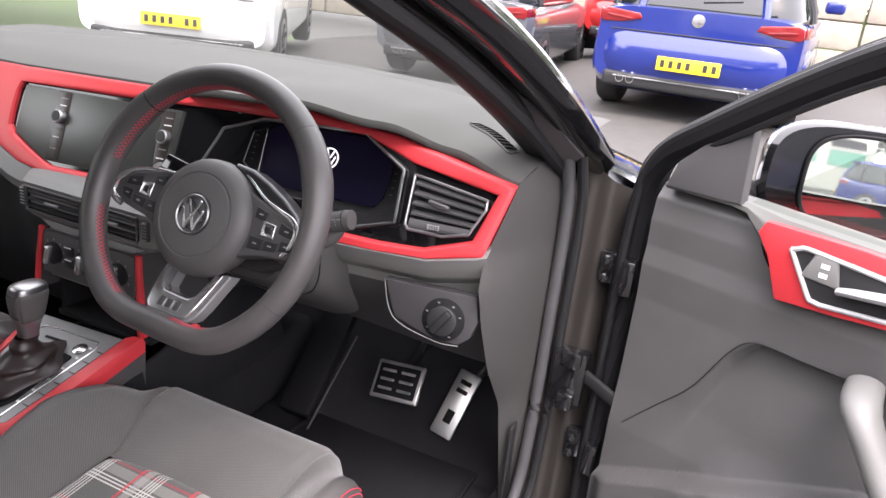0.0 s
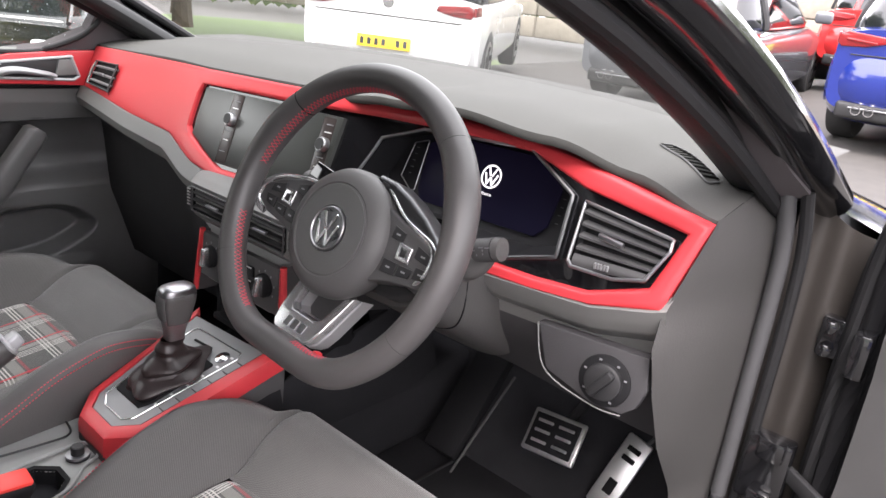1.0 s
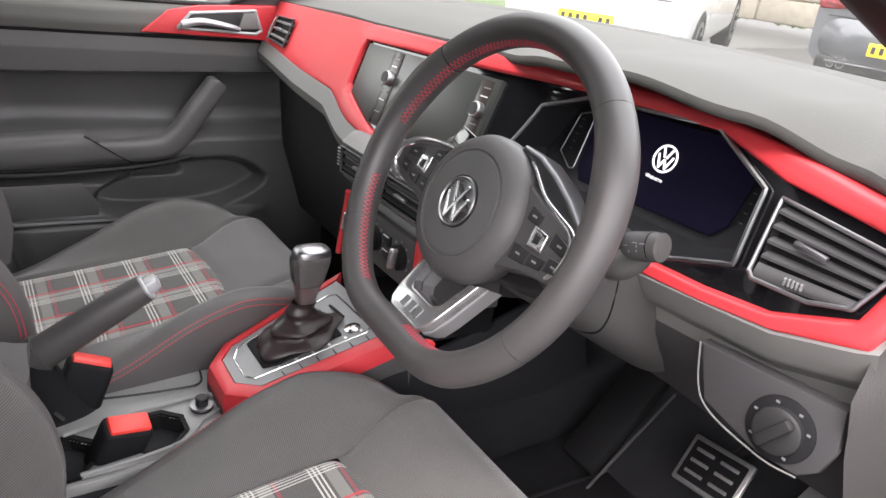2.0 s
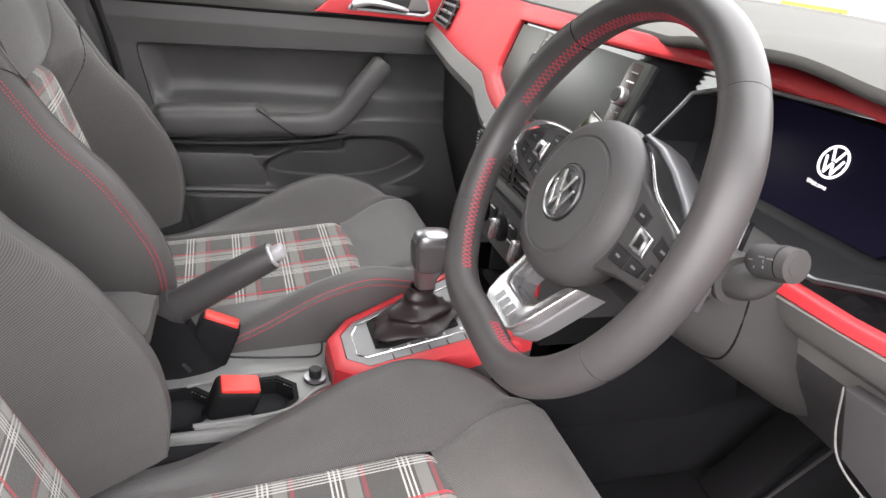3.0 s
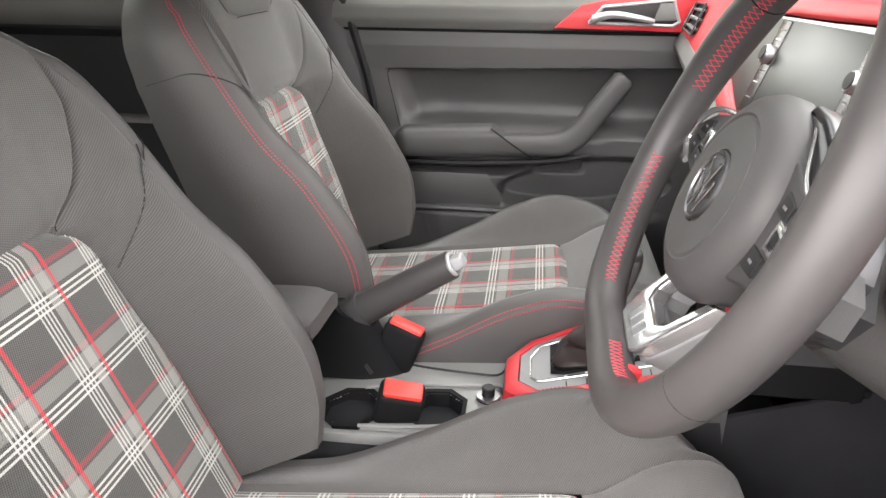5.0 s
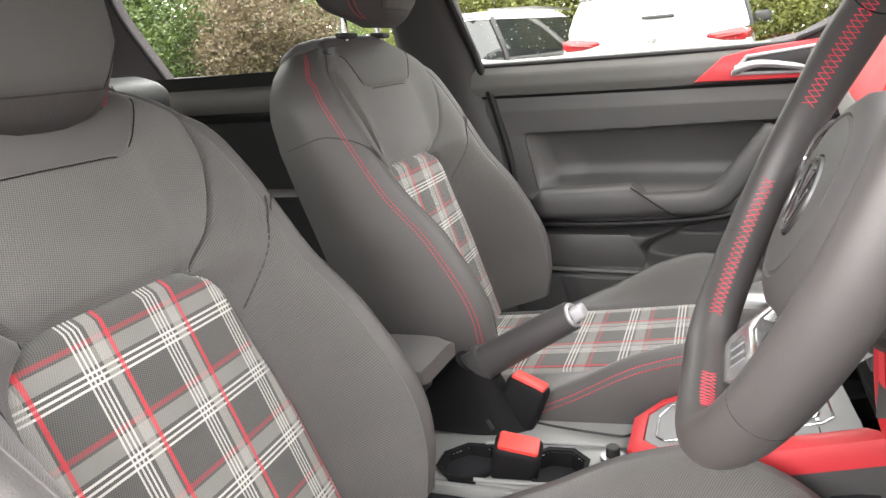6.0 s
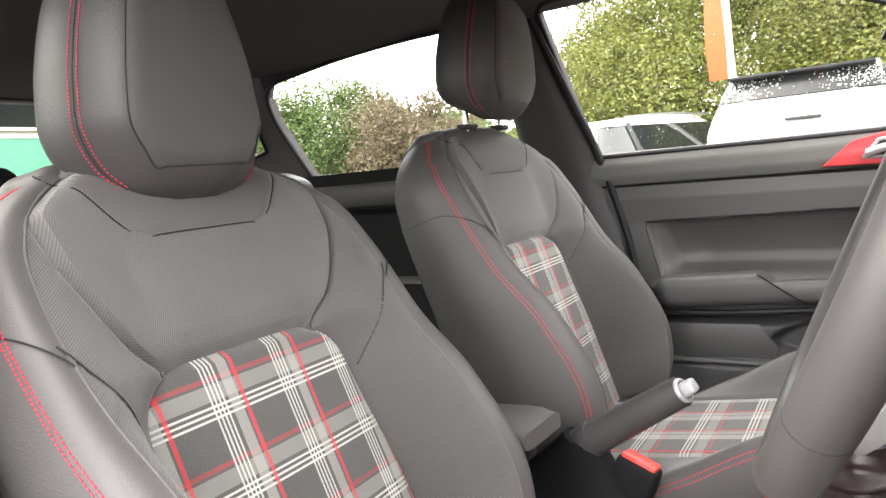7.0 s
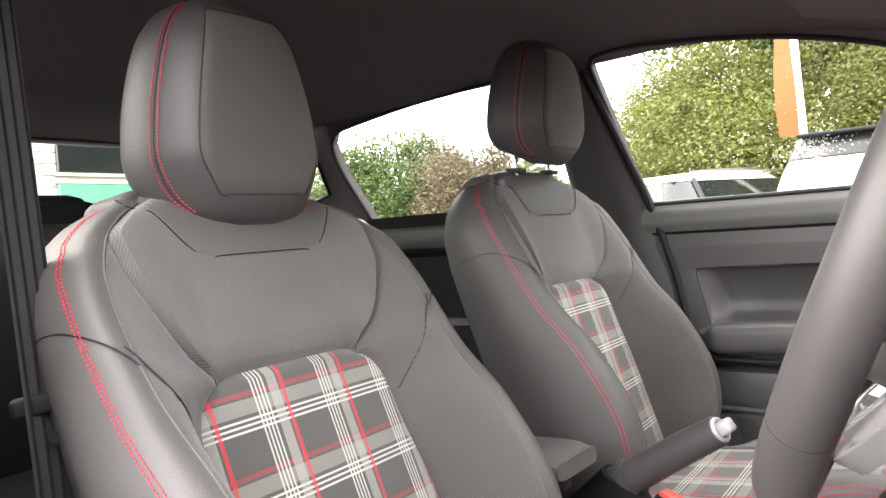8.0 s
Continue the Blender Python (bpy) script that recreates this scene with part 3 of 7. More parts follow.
def body(u, v):
    x = lerp(-0.745, 0.696, u)
    z0 = zlo(x)
    y0 = face_y(x, z0)
    drop = line([-0.74, -0.3, 0.2, 0.45, 0.74], [0.045, 0.05, 0.03, 0.03, 0.036], x)
    low = line([-0.74, -0.2, 0.2, 0.45, 0.74], [0.52, 0.55, 0.70, 0.70, 0.68], x)
    k = ramp([0.06, 0.24], [0, 1], x)
    pts = [(y0 + 0.012, z0 + 0.012), (y0 - 0.006, z0 - 0.002), (y0 - 0.018 + 0.020 * k, z0 - drop * 0.6), (y0 - 0.012 + 0.022 * k, z0 - drop), (y0 + 0.03, z0 - drop - 0.014), (y0 + 0.04, z0 - drop - 0.05), (y0 + 0.055, lerp(z0, low, 0.6)), (y0 + 0.11, low), (1.25, low - 0.02)]
    f = v * (len(pts) - 1)
    i = min(int(f), len(pts) - 2)
    return Vector((x, lerp(pts[i][0], pts[i + 1][0], f - i), lerp(pts[i][1], pts[i + 1][1], f - i))) - DO


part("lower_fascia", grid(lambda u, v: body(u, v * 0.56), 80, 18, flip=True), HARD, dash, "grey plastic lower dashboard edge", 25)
# Both lower panels are coloured darker to hold the shade beneath the fascia.
part("knee_bolster", grid(lambda u, v: body(lerp(0.585, 1, u), lerp(0.56, 1, v)), 50, 14, flip=True), LOWER, dash, "plastic under the steering wheel, shade put into its colour", 25)
part("glove_box", grid(lambda u, v: body(lerp(0, 0.585, u), lerp(0.56, 1, v)), 50, 14, flip=True), DARK, dash, "glove box lid, shade put into its dark colour", 25)


def red_ring(u, v):
    a, b = around(RED_OUT, u), around(RED_IN, u)
    e = min(0.12, 0.0035 / max(0.01, math.hypot(a[0] - b[0], a[1] - b[1])))
    k = [0, 0, e, 0.2, 0.4, 0.6, 0.8, 1 - e, 1, 1]
    off = [-0.012, 0.002, 0.005, 0.006, 0.006, 0.006, 0.006, 0.005, 0.002, -0.012]
    i = min(int(v * 9), 8)
    f = v * 9 - i
    s, o = lerp(k[i], k[i + 1], f), lerp(off[i], off[i + 1], f)
    return face(lerp(a[0], b[0], s), lerp(a[1], b[1], s), o) - DO


part("red_trim_panel", grid(red_ring, 21 * 6, 9, close_u=True), RED, dash, "red satin trim panel")
# glossy black panel inside the red surround, open where the instruments lie back in their well
CL = [(0.160, 0.935), (0.188, 1.001), (0.266, 1.029), (0.454, 1.040), (0.535, 0.998), (0.541, 0.922), (0.47, 0.900), (0.17, 0.900)]
WELL = 0.060


def reach(poly, a, c=(0.35, 0.965)):
    """Where the ray from c at angle a leaves an outline."""
    dx, dz = math.cos(a), math.sin(a)
    best = None
    for k in range(len(poly)):
        (x0, z0), (x1, z1) = poly[k], poly[(k + 1) % len(poly)]
        ex, ez = x1 - x0, z1 - z0
        d = dx * ez - dz * ex
        if abs(d) < 1e-9:
            continue
        t = ((x0 - c[0]) * ez - (z0 - c[1]) * ex) / d
        w = ((x0 - c[0]) * dz - (z0 - c[1]) * dx) / d
        if t > 0 and -1e-6 <= w <= 1 + 1e-6 and (best is None or t > best):
            best = t
    return c[0] + dx * best, c[1] + dz * best


TURNS = sorted([math.atan2(z - 0.965, x - 0.35) for x, z in RED_IN + CL] + [2 * math.pi * k / 72 - math.pi + 0.011 for k in range(72)])


def panel(u, v):
    a = TURNS[int(round(u * len(TURNS))) % len(TURNS)]
    p, q = reach(CL, a), reach(RED_IN, a)
    return face(lerp(p[0], q[0], v * 1.002), lerp(p[1], q[1], v * 1.002), -0.004) - DO


part("black_panel", grid(panel, len(TURNS), 10, close_u=True), PIANO, dash, "glossy piano black fascia")


def well(u, v):
    """The sides of the instrument well, closing a little towards its floor, then the floor."""
    x, z = around(CL, u)
    k = 1 - 0.04 * min(1, v * 2) if v <= 0.5 else 0.96 * (2 - 2 * v)
    return face(0.35 + (x - 0.35) * k, 0.965 + (z - 0.965) * k, -0.003 - (WELL + 0.002) * min(1, v * 2)) - DO


def on_face(outline, depth, off, material, name, parent, label="", r=0.0015, base=DO):
    """A flat piece laid on the dashboard's face; outline in x, z."""
    n = len(outline)
    cx, cz = sum(p[0] for p in outline) / n, sum(p[1] for p in outline) / n
    bm = prism([(x - cx, z - cz) for x, z in outline], depth, r)
    e = 0.02
    slope = (face_y(cx + e, cz) - face_y(cx - e, cz)) / (2 * e)
    m = Matrix.Translation(face(cx, cz, off) - base) @ pose(0, 0, 0, 0, 0, math.degrees(math.atan(slope))) @ pose(0, 0, 0, -math.degrees(math.atan(0.35)))
    for v in bm.verts:
        v.co.z *= math.sqrt(1 + 0.35 ** 2)
    return part(name, moved(bm, m), material, parent, label)


def rect(x0, z0, x1, z1):
    return [(x0, z0), (x1, z0), (x1, z1), (x0, z1)]


SCREEN_GLASS = mat("screen_glass", (0.022, 0.024, 0.022), 0.36, stain=0.05, spec=0.9)
# infotainment screen with its two button columns
scr = on_face([(-0.238, 0.930), (-0.160, 0.893), (0.105, 0.893), (0.112, 1.018), (-0.236, 1.014)], 0.012, 0.002, SCREEN_GLASS, "touch_screen", dash, "dark glass touch screen with knobs", 0.002)
BROWN = mat("button_strip", (0.035, 0.028, 0.027), 0.25, stain=0.1)
for x0 in (-0.140, 0.087):
    on_face(rect(x0 - 0.014, 0.896, x0 + 0.014, 1.014), 0.004, 0.0035, BROWN, "button_column", scr, "strip of touch buttons", 0.001)
    for k, z in enumerate((1.002, 0.990, 0.950, 0.935, 0.915)):
        on_face(rect(x0 - 0.007, z, x0 + 0.007, z + 0.0016), 0.002, 0.0045, WHITEINK if k % 2 else GREYINK, "button_mark", scr, "", 0)
    m = Matrix.Translation(face(x0, 0.970, 0.003) - DO) @ pose(0, 0, 0, 90 - 19)
    part("rotary_knob", lathe([(0.0125, 0), (0.0125, 0.008), (0.0112, 0.0105), (0.0108, 0.011)], 28, m), SATIN, scr, "silver rotary knob")
    part("knob_cap", lathe([(0.0100, 0.0105), (0.0095, 0.0122)], 28, m), DARK, scr)
# instrument cluster: chrome-edged well and display
DIALBLACK = mat("smooth_dial_black", (0.016, 0.016, 0.018), 0.4, stain=0.08, spec=0.3)
cl = part("instrument_display_unit", grid(well, 96, 8, close_u=True), DIALBLACK, dash, "digital instrument cluster set back in a dark well", 30)


def rim_of(outline, r, off):
    pts = [face(*around(outline, k / 64.0), off) - DO for k in range(64)]
    return tube(pts, r, 96, 6, closed=True, up=(0, 1, 0))


part("cluster_frame", rim_of(CL, 0.0028, 0.003), SATIN, cl, "thin silver frame line")
on_face([(0.240, 0.930), (0.236, 1.000), (0.264, 1.017), (0.430, 1.020), (0.468, 1.009), (0.486, 0.985), (0.482, 0.935), (0.466, 0.918), (0.252, 0.914)], 0.003, 0.002 - WELL, DISPLAY, "display", cl, "dark blue lit display", 0.001)
part("gauge_frame", rim_of([(0.198, 0.941), (0.205, 0.994), (0.232, 1.003), (0.234, 0.926), (0.226, 0.924)], 0.0010, 0.002 - WELL), SATIN, cl, "thin silver bracket")
DIMINK = mat("dim_print", (0.09, 0.09, 0.095), 0.6)
for k in range(5):
    on_face(rect(0.211, 0.948 + 0.010 * k, 0.216, 0.9492 + 0.010 * k), 0.001, 0.002 - WELL, DIMINK, "gauge_mark", cl, "", 0)
    on_face(rect(0.492, 0.942 + 0.011 * k, 0.4965, 0.9432 + 0.011 * k), 0.001, 0.002 - WELL, DIMINK, "gauge_mark", cl, "", 0)
ring = face(0.3680, 0.9775, 0.004 - WELL) - DO
tilt = pose(0, 0, 0, 90 - 19)
part("lit_badge", merge(tube([ring + tilt @ Vector((0.0165 * math.cos(a), 0.0165 * math.sin(a), 0)) for a in [2 * math.pi * k / 16 for k in range(16)]], 0.0013, 48, 6, closed=True, up=(0, 1, 0)),
                        *[moved(rbox((w, h, 0.0016), 0.0004, 1, (x, z, 0), (0, 0, r)), Matrix.Translation(ring) @ tilt) for x, z, w, h, r in ((-0.0042, 0.0070, 0.0026, 0.0135, 24), (0.0042, 0.0070, 0.0026, 0.0135, -24), (-0.0078, -0.0040, 0.0026, 0.0180, 22), (0.0078, -0.0040, 0.0026, 0.0180, -22), (-0.0026, -0.0068, 0.0026, 0.0125, -24), (0.0026, -0.0068, 0.0026, 0.0125, 24))]), GLOW, cl, "lit round badge")


def word(text, size, m, material, parent, name="lettering"):
    cu = bpy.data.curves.new(name, "FONT")
    cu.body, cu.size, cu.align_x, cu.align_y = text, size, "CENTER", "CENTER"
    tmp = bpy.data.objects.new(name, cu)
    me = bpy.data.meshes.new_from_object(tmp)
    bpy.data.objects.remove(tmp)
    me.transform(m)
    me.materials.append(material)
    ob = new(name, me)
    ob.parent = parent
    return ob


word("Welcome", 0.0068, Matrix.Translation(face(0.3650, 0.953, 0.0042 - WELL) - DO) @ pose(0, 0, 0, 90 - 19), GLOW, cl)


def slats(parent, quad, n, depth, frame_mat, tab=True, slat_mat=KNEE, back=-0.010):
    """An air vent: frame, dark box behind, slats and a centre tab. quad: corners TL, TR, BR, BL in dashboard coordinates."""
    TL, TR, BR, BL = [Vector(q) for q in quad]
    nrm = (TR - TL).cross(BL - TL).normalized()
    if nrm.y > 0:
        nrm = -nrm

    def at(u, v, o=0.0):
        return TL.lerp(TR, u).lerp(BL.lerp(BR, u), v) + nrm * o
    part("vent_frame", tube([at(*p, 0.004) for p in ((0, 0.02), (0.02, 0), (0.5, 0), (0.98, 0), (1, 0.02), (1, 0.5), (1, 0.98), (0.98, 1), (0.5, 1), (0.02, 1), (0, 0.98), (0, 0.5))], 0.0016, 96, 8, closed=True, up=nrm), frame_mat, parent, "silver vent frame")
    part("vent_box", grid(lambda u, v: at(u, v, back if 0.02 < u < 0.98 and 0.02 < v < 0.98 else 0.001), 24, 12), MATT, parent)
    for k in range(n):
        v = (k + 0.65) / (n + 0.3)
        a, b = at(0.02, v), at(0.98, v)
        d = (b - a).normalized()
        w = (nrm + Vector((0, 0, -0.45))).normalized()
        bm = bmesh.new()
        th = d.cross(w).normalized() * 0.0016
        vs = [bm.verts.new(p) for p in (a + w * 0.004 + th, b + w * 0.004 + th, b - w * depth + th, a - w * depth + th, a + w * 0.004 - th, b + w * 0.004 - th, b - w * depth - th, a - w * depth - th)]
        for q in ((0, 1, 2, 3), (7, 6, 5, 4), (0, 4, 5, 1), (1, 5, 6, 2), (2, 6, 7, 3), (3, 7, 4, 0)):
            bm.faces.new([vs[i] for i in q])
        bmesh.ops.recalc_face_normals(bm, faces=bm.faces)
        part("slat", bm, slat_mat, parent)
    if tab:
        c = at(0.5, 0.5, 0.006)
        part("vent_tab", rbox(((TR - TL).length * 0.28, 0.006, 0.007), 0.002, 2, c, (0, 0, math.degrees(math.atan2((TR - TL).y, (TR - TL).x)))), SATIN, parent, "silver tab")


rv = thing("air_vent", "five-sided black air vent with silver frame and slats", "air vent", face(0.615, 0.96), "dashboard vents")
VO = face(0.615, 0.96)
RV = [(0.557, 0.996), (0.676, 0.981), (0.677, 0.968), (0.660, 0.930), (0.622, 0.920), (0.566, 0.919), (0.560, 0.925)]


def in_vent(u, v, off):
    """A place in the vent's opening, u across and v down."""
    lx, rx = lerp(0.557, 0.566, v), line([0, 0.24, 0.8, 1], [0.676, 0.677, 0.664, 0.655], v)
    zt, zb = lerp(0.996, 0.981, u), lerp(0.919, 0.926, u)
    return face(lerp(lx, rx, u), lerp(zt, zb, v), off) - VO


part("vent_frame", tube([face(*around(RV, k / 42), 0.006) - VO for k in range(42)], 0.0024, 120, 8, closed=True, up=(0, 1, 0)), SATIN, rv, "silver vent frame")
part("vent_box", grid(lambda u, v: in_vent(u, v, -0.003 if 0.03 < u < 0.97 and 0.03 < v < 0.97 else 0.003), 24, 20), MATT, rv)
for k in range(4):
    v = 0.10 + 0.185 * k
    prof = [(v - 0.005, -0.002), (v + 0.030, 0.0085), (v + 0.072, 0.0075), (v + 0.085, -0.002)]
    bm = grid(lambda u, w: in_vent(u * 0.96 + 0.02, lerp(prof[min(int(w * 3), 2)][0], prof[min(int(w * 3), 2) + 1][0], w * 3 - min(int(w * 3), 2)), lerp(prof[min(int(w * 3), 2)][1], prof[min(int(w * 3), 2) + 1][1], w * 3 - min(int(w * 3), 2))), 10, 3)
    part("slat", bm, KNEE, rv, "", 20)
part("vent_tab", rbox((0.034, 0.007, 0.007), 0.002, 2, in_vent(0.42, 0.40, 0.013), (0, 7, 0)), SATIN, rv, "silver tab")
part("wheel_panel", grid(lambda u, v: in_vent(u, 0.80 + 0.2 * v, 0.004 + 0.003 * math.sin(v * math.pi)), 10, 5), KNEE, rv)
for k in range(5):
    part("wheel_ridge", rbox((0.003, 0.004, 0.008), 0.001, 1, in_vent(0.34 + 0.042 * k, 0.89, 0.008)), PLATE, rv)
lv = thing("air_vent", "black air vent with silver edge set in the red panel", "air vent", face(-0.65, 0.985), "dashboard vents")
VO = face(-0.65, 0.985)
slats(lv, [face(*p, 0.011) - VO for p in ((-0.684, 1.002), (-0.581, 1.006), (-0.590, 0.949), (-0.697, 0.952))], 3, 0.012, KNEE, True, PLATE, -0.003)
part("edge_bar", tube([face(-0.685, 1.000, 0.016) - VO, face(-0.694, 0.976, 0.017) - VO, face(-0.697, 0.953, 0.016) - VO], 0.0036, 14, 10, flat=0.7, up=(0, 1, 0)), CHROME, lv, "bright chrome edge bar")

# centre stack: vents, climate panel, open tray
stack = thing("centre_stack", "grey centre stack with two vents and climate controls", "dashboard", (0, 0.75, 0.60))
SO = Vector((0, 0.75, 0.60))


def stk(u, v):
    pts = [(0.765, 0.885), (0.715, 0.872), (0.698, 0.862), (0.700, 0.806), (0.712, 0.795), (0.708, 0.785), (0.700, 0.700), (0.715, 0.695), (0.80, 0.690)]
    f = v * (len(pts) - 1)
    i = min(int(f), len(pts) - 2)
    y, z = lerp(pts[i][0], pts[i + 1][0], f - i), lerp(pts[i][1], pts[i + 1][1], f - i)
    w = line([0.69, 0.785, 0.80, 0.862, 0.885], [0.112, 0.122, 0.172, 0.180, 0.20], z)
    e = abs(u * 2 - 1)
    return Vector(((u * 2 - 1) * w, y + 0.03 * max(0, e - 0.85) / 0.15 + 0.0, z)) - SO


part("stack_body", grid(stk, 30, 32, flip=True), HARD, stack, "", 25)
for sg in (-1, 1):
    part("side_wall", rbox((0.010, 0.14, 0.10), 0.004, 2, Vector((sg * 0.108, 0.80, 0.655)) - SO), MATT, stack)
for x0, x1 in ((-0.136, -0.004), (0.010, 0.128)):
    ob = thing("air_vent", "wide black centre air vent with silver tab", "air vent", ((x0 + x1) / 2, 0.699, 0.836), "dashboard vents")
    hw = (x1 - x0) / 2
    slats(ob, [Vector((sx * hw, -0.003, sz)) for sx, sz in ((-1, 0.021), (1, 0.021), (1, -0.021), (-1, -0.021))], 3, 0.012, KNEE, False, DARK)
    part("vent_tab", rbox((0.034, 0.008, 0.0045), 0.002, 2, (0, -0.008, 0.0)), SATIN, ob, "silver tab")
    e = -1 if x0 < 0 else 1
    wl = part("thumb_wheel", rbox((0.014, 0.008, 0.036), 0.004, 2, (e * (hw + 0.014), 0.0, 0)), KNEE, ob)
    for k in range(6):
        part("ridge", rbox((0.010, 0.004, 0.0022), 0.001, 1, (e * (hw + 0.014), -0.0045, lerp(-0.014, 0.014, k / 5))), HARD, wl)
part("climate_panel", prism([(-0.106, 0.705), (0.118, 0.705), (0.120, 0.786), (-0.100, 0.786)], 0.01, 0.003, 2, Matrix.Translation(Vector((0, 0.693, 0)) - SO)), KNEE, stack, "dark grey climate control panel")
for x in (-0.072, 0.006, 0.085):
    part("dial", lathe([(0.020, 0), (0.0195, 0.008), (0.017, 0.010)], 32, Matrix.Translation(Vector((x, 0.694, 0.748)) - SO) @ pose(0, 0, 0, 90)), MATT, stack)
    part("dial_grip", rbox((0.010, 0.016, 0.035), 0.004, 3, Vector((x, 0.680, 0.748)) - SO, (0, 12, 0)), SILVER_TRIM, stack, "silver grip")
    for k in range(7):
        a_ = radians(-30 + 40 * k)
        part("dial_mark", rbox((0.0018, 0.001, 0.0035), 0, 1, Vector((x + 0.0245 * math.cos(a_), 0.6925, 0.748 + 0.0245 * math.sin(a_))) - SO), GREYINK, stack)
for x in (-0.033, 0.045):
    for z in (0.760, 0.737):
        part("key", rbox((0.022, 0.005, 0.018), 0.002, 2, Vector((x, 0.6915, z)) - SO), DARK, stack)
        part("key_mark", rbox((0.016, 0.002, 0.0012), 0, 1, Vector((x, 0.6885, z + 0.007)) - SO), WHITEINK, stack)
part("stack_cheek", grid(lambda u, v: Vector((lerp(-0.101, -0.135, v), 0.700 + 0.16 * u, lerp(0.788, 0.66, v))) - SO, 4, 6), KNEE, stack)
part("stack_cheek", grid(lambda u, v: Vector((lerp(0.122, 0.128, v), 0.700 + 0.16 * u, lerp(0.788, 0.66, v))) - SO, 4, 6, flip=True), KNEE, stack)
# red edging strips beside the stack; the driver's side one runs into the gear surround
part("red_edge", tube([Vector((-0.102, 0.694, 0.790)) - SO, Vector((-0.118, 0.697, 0.73)) - SO, Vector((-0.134, 0.700, 0.665)) - SO], 0.0055, 16, 8), RED, stack, "red edge strip")
part("red_edge", tube([Vector((0.126, 0.697, 0.790)) - SO, Vector((0.122, 0.702, 0.72)) - SO, Vector((0.114, 0.712, 0.66)) - SO, Vector((0.106, 0.722, 0.632)) - SO], lambda t: 0.0055 + 0.005 * t, 24, 10), RED, stack, "red edge strip")
part("tray", rbox((0.22, 0.16, 0.012), 0.004, 2, Vector((0, 0.80, 0.615)) - SO), MATT, stack)
part("tray_back", rbox((0.22, 0.012, 0.12), 0.004, 2, Vector((0, 0.86, 0.66)) - SO), MATT, stack)

# light switch panel and knob at the driver's knee
lp = thing("light_switch", "round black headlight rotary switch in a grey panel", "switch", (0.643, 0.793, 0.795))
LT = pose(0, -0.004, 0, -6, 0, 8)
part("panel", prism([(-0.100, 0.044), (0.046, 0.046), (0.052, 0.006), (0.044, -0.020), (0.028, -0.034), (-0.012, -0.034), (-0.078, -0.012)], 0.02, 0.003, 2, LT), LOWER, lp)
part("panel_edge", tube([LT @ Vector((x, -0.001, z)) for x, z in ((-0.100, 0.044), (-0.078, -0.013), (-0.012, -0.035), (0.028, -0.035))], 0.0010, 40, 6), HARD, lp, "thin pale edge")
part("dial_plate", lathe([(0.033, 0), (0.0325, 0.002), (0.031, 0.003)], 40, LT @ pose(0.000, -0.001, 0.001, 90)), MATT, lp)
part("dial_ring", lathe([(0.0235, 0.003), (0.023, 0.010), (0.020, 0.012)], 36, LT @ pose(0.000, -0.001, 0.001, 90)), DARK, lp)
part("dial_grip", rbox((0.012, 0.012, 0.044), 0.004, 2, LT @ Vector((0.0, -0.016, 0.001)), (0, 35, 0)), DARK, lp)
for a_ in (20, 60, 110, 160, 215, 300):
    part("symbol", rbox((0.0035, 0.001, 0.0022), 0, 1, LT @ Vector((0.0272 * math.cos(radians(a_)), -0.0046, 0.001 + 0.0272 * math.sin(radians(a_))))), GREYINK, lp)
# demister slot on the pad
gr = thing("demister_grille", "slotted black side window demister grille in the dashboard top", "vent", (0, 0, 0))
GA, GB = Vector((0.588, 0.951, 1.0)), Vector((0.674, 0.906, 1.0))


def pad_z(x, y):
    """Height of the padded top under x, y."""
    u = (x + 0.745) / 1.48
    v = 0.5
    for _ in range(12):
        p = top_pad(u, v) + DO
        v += (y - p.y) / 0.45 * 0.8
        u += (x - p.x) / 1.48
    return p.z


def on_pad(t, side=0.0, up=0.0):
    d = (GB - GA).normalized()
    p = GA.lerp(GB, t) + Vector((-d.y, d.x, 0)) * side
    return Vector((p.x, p.y, pad_z(p.x, p.y) + up))


part("grille_frame", tube([on_pad(t, s, 0.001) for t, s in ((0, -0.010), (0.25, -0.011), (0.5, -0.011), (0.75, -0.011), (1, -0.010), (1.02, 0), (1, 0.010), (0.75, 0.011), (0.5, 0.011), (0.25, 0.011), (0, 0.010), (-0.02, 0))], 0.0016, 70, 6, closed=True), KNEE, gr)
for k in range(10):
    t0 = (k + 0.15) / 10
    part("slot", grid(lambda u, v: on_pad(t0 + 0.060 * v + 0.07 * (u - 0.5), (u - 0.5) * 0.020, 0.0026), 1, 1), VOID, gr)

# ---- steering wheel ----
WC = Vector((0.338, 0.628, 0.930))
WR = 0.190
WS = 1.055
WT = pose(0, 0, 0, 90 - 23, 0, 0)
wheel = thing("steering_wheel", "flat-bottomed black leather steering wheel with silver spokes", "steering wheel", WC)
wheel.scale = (WS, WS, WS)
ROLLW = radians(3)
RO = 0.0212


def wp(a, r=WR, o=0.0):
    """A place on the wheel: a clockwise from the top as the driver sees it, o towards the driver."""
    a = a + ROLLW
    x, z = r * math.sin(a), r * math.cos(a)
    return WT @ Vector((x, z, o))


def rim_r(a):
    """Flat bottom."""
    a = (a + math.pi) % (2 * math.pi) - math.pi
    c = -math.cos(a)
    lim = 0.159
    return min(WR - 0.0135, lim / c) if c > 0.75 else WR - 0.0135


def soft_r(a):
    return sum(rim_r(a + k * 0.03) for k in range(-6, 7)) / 13


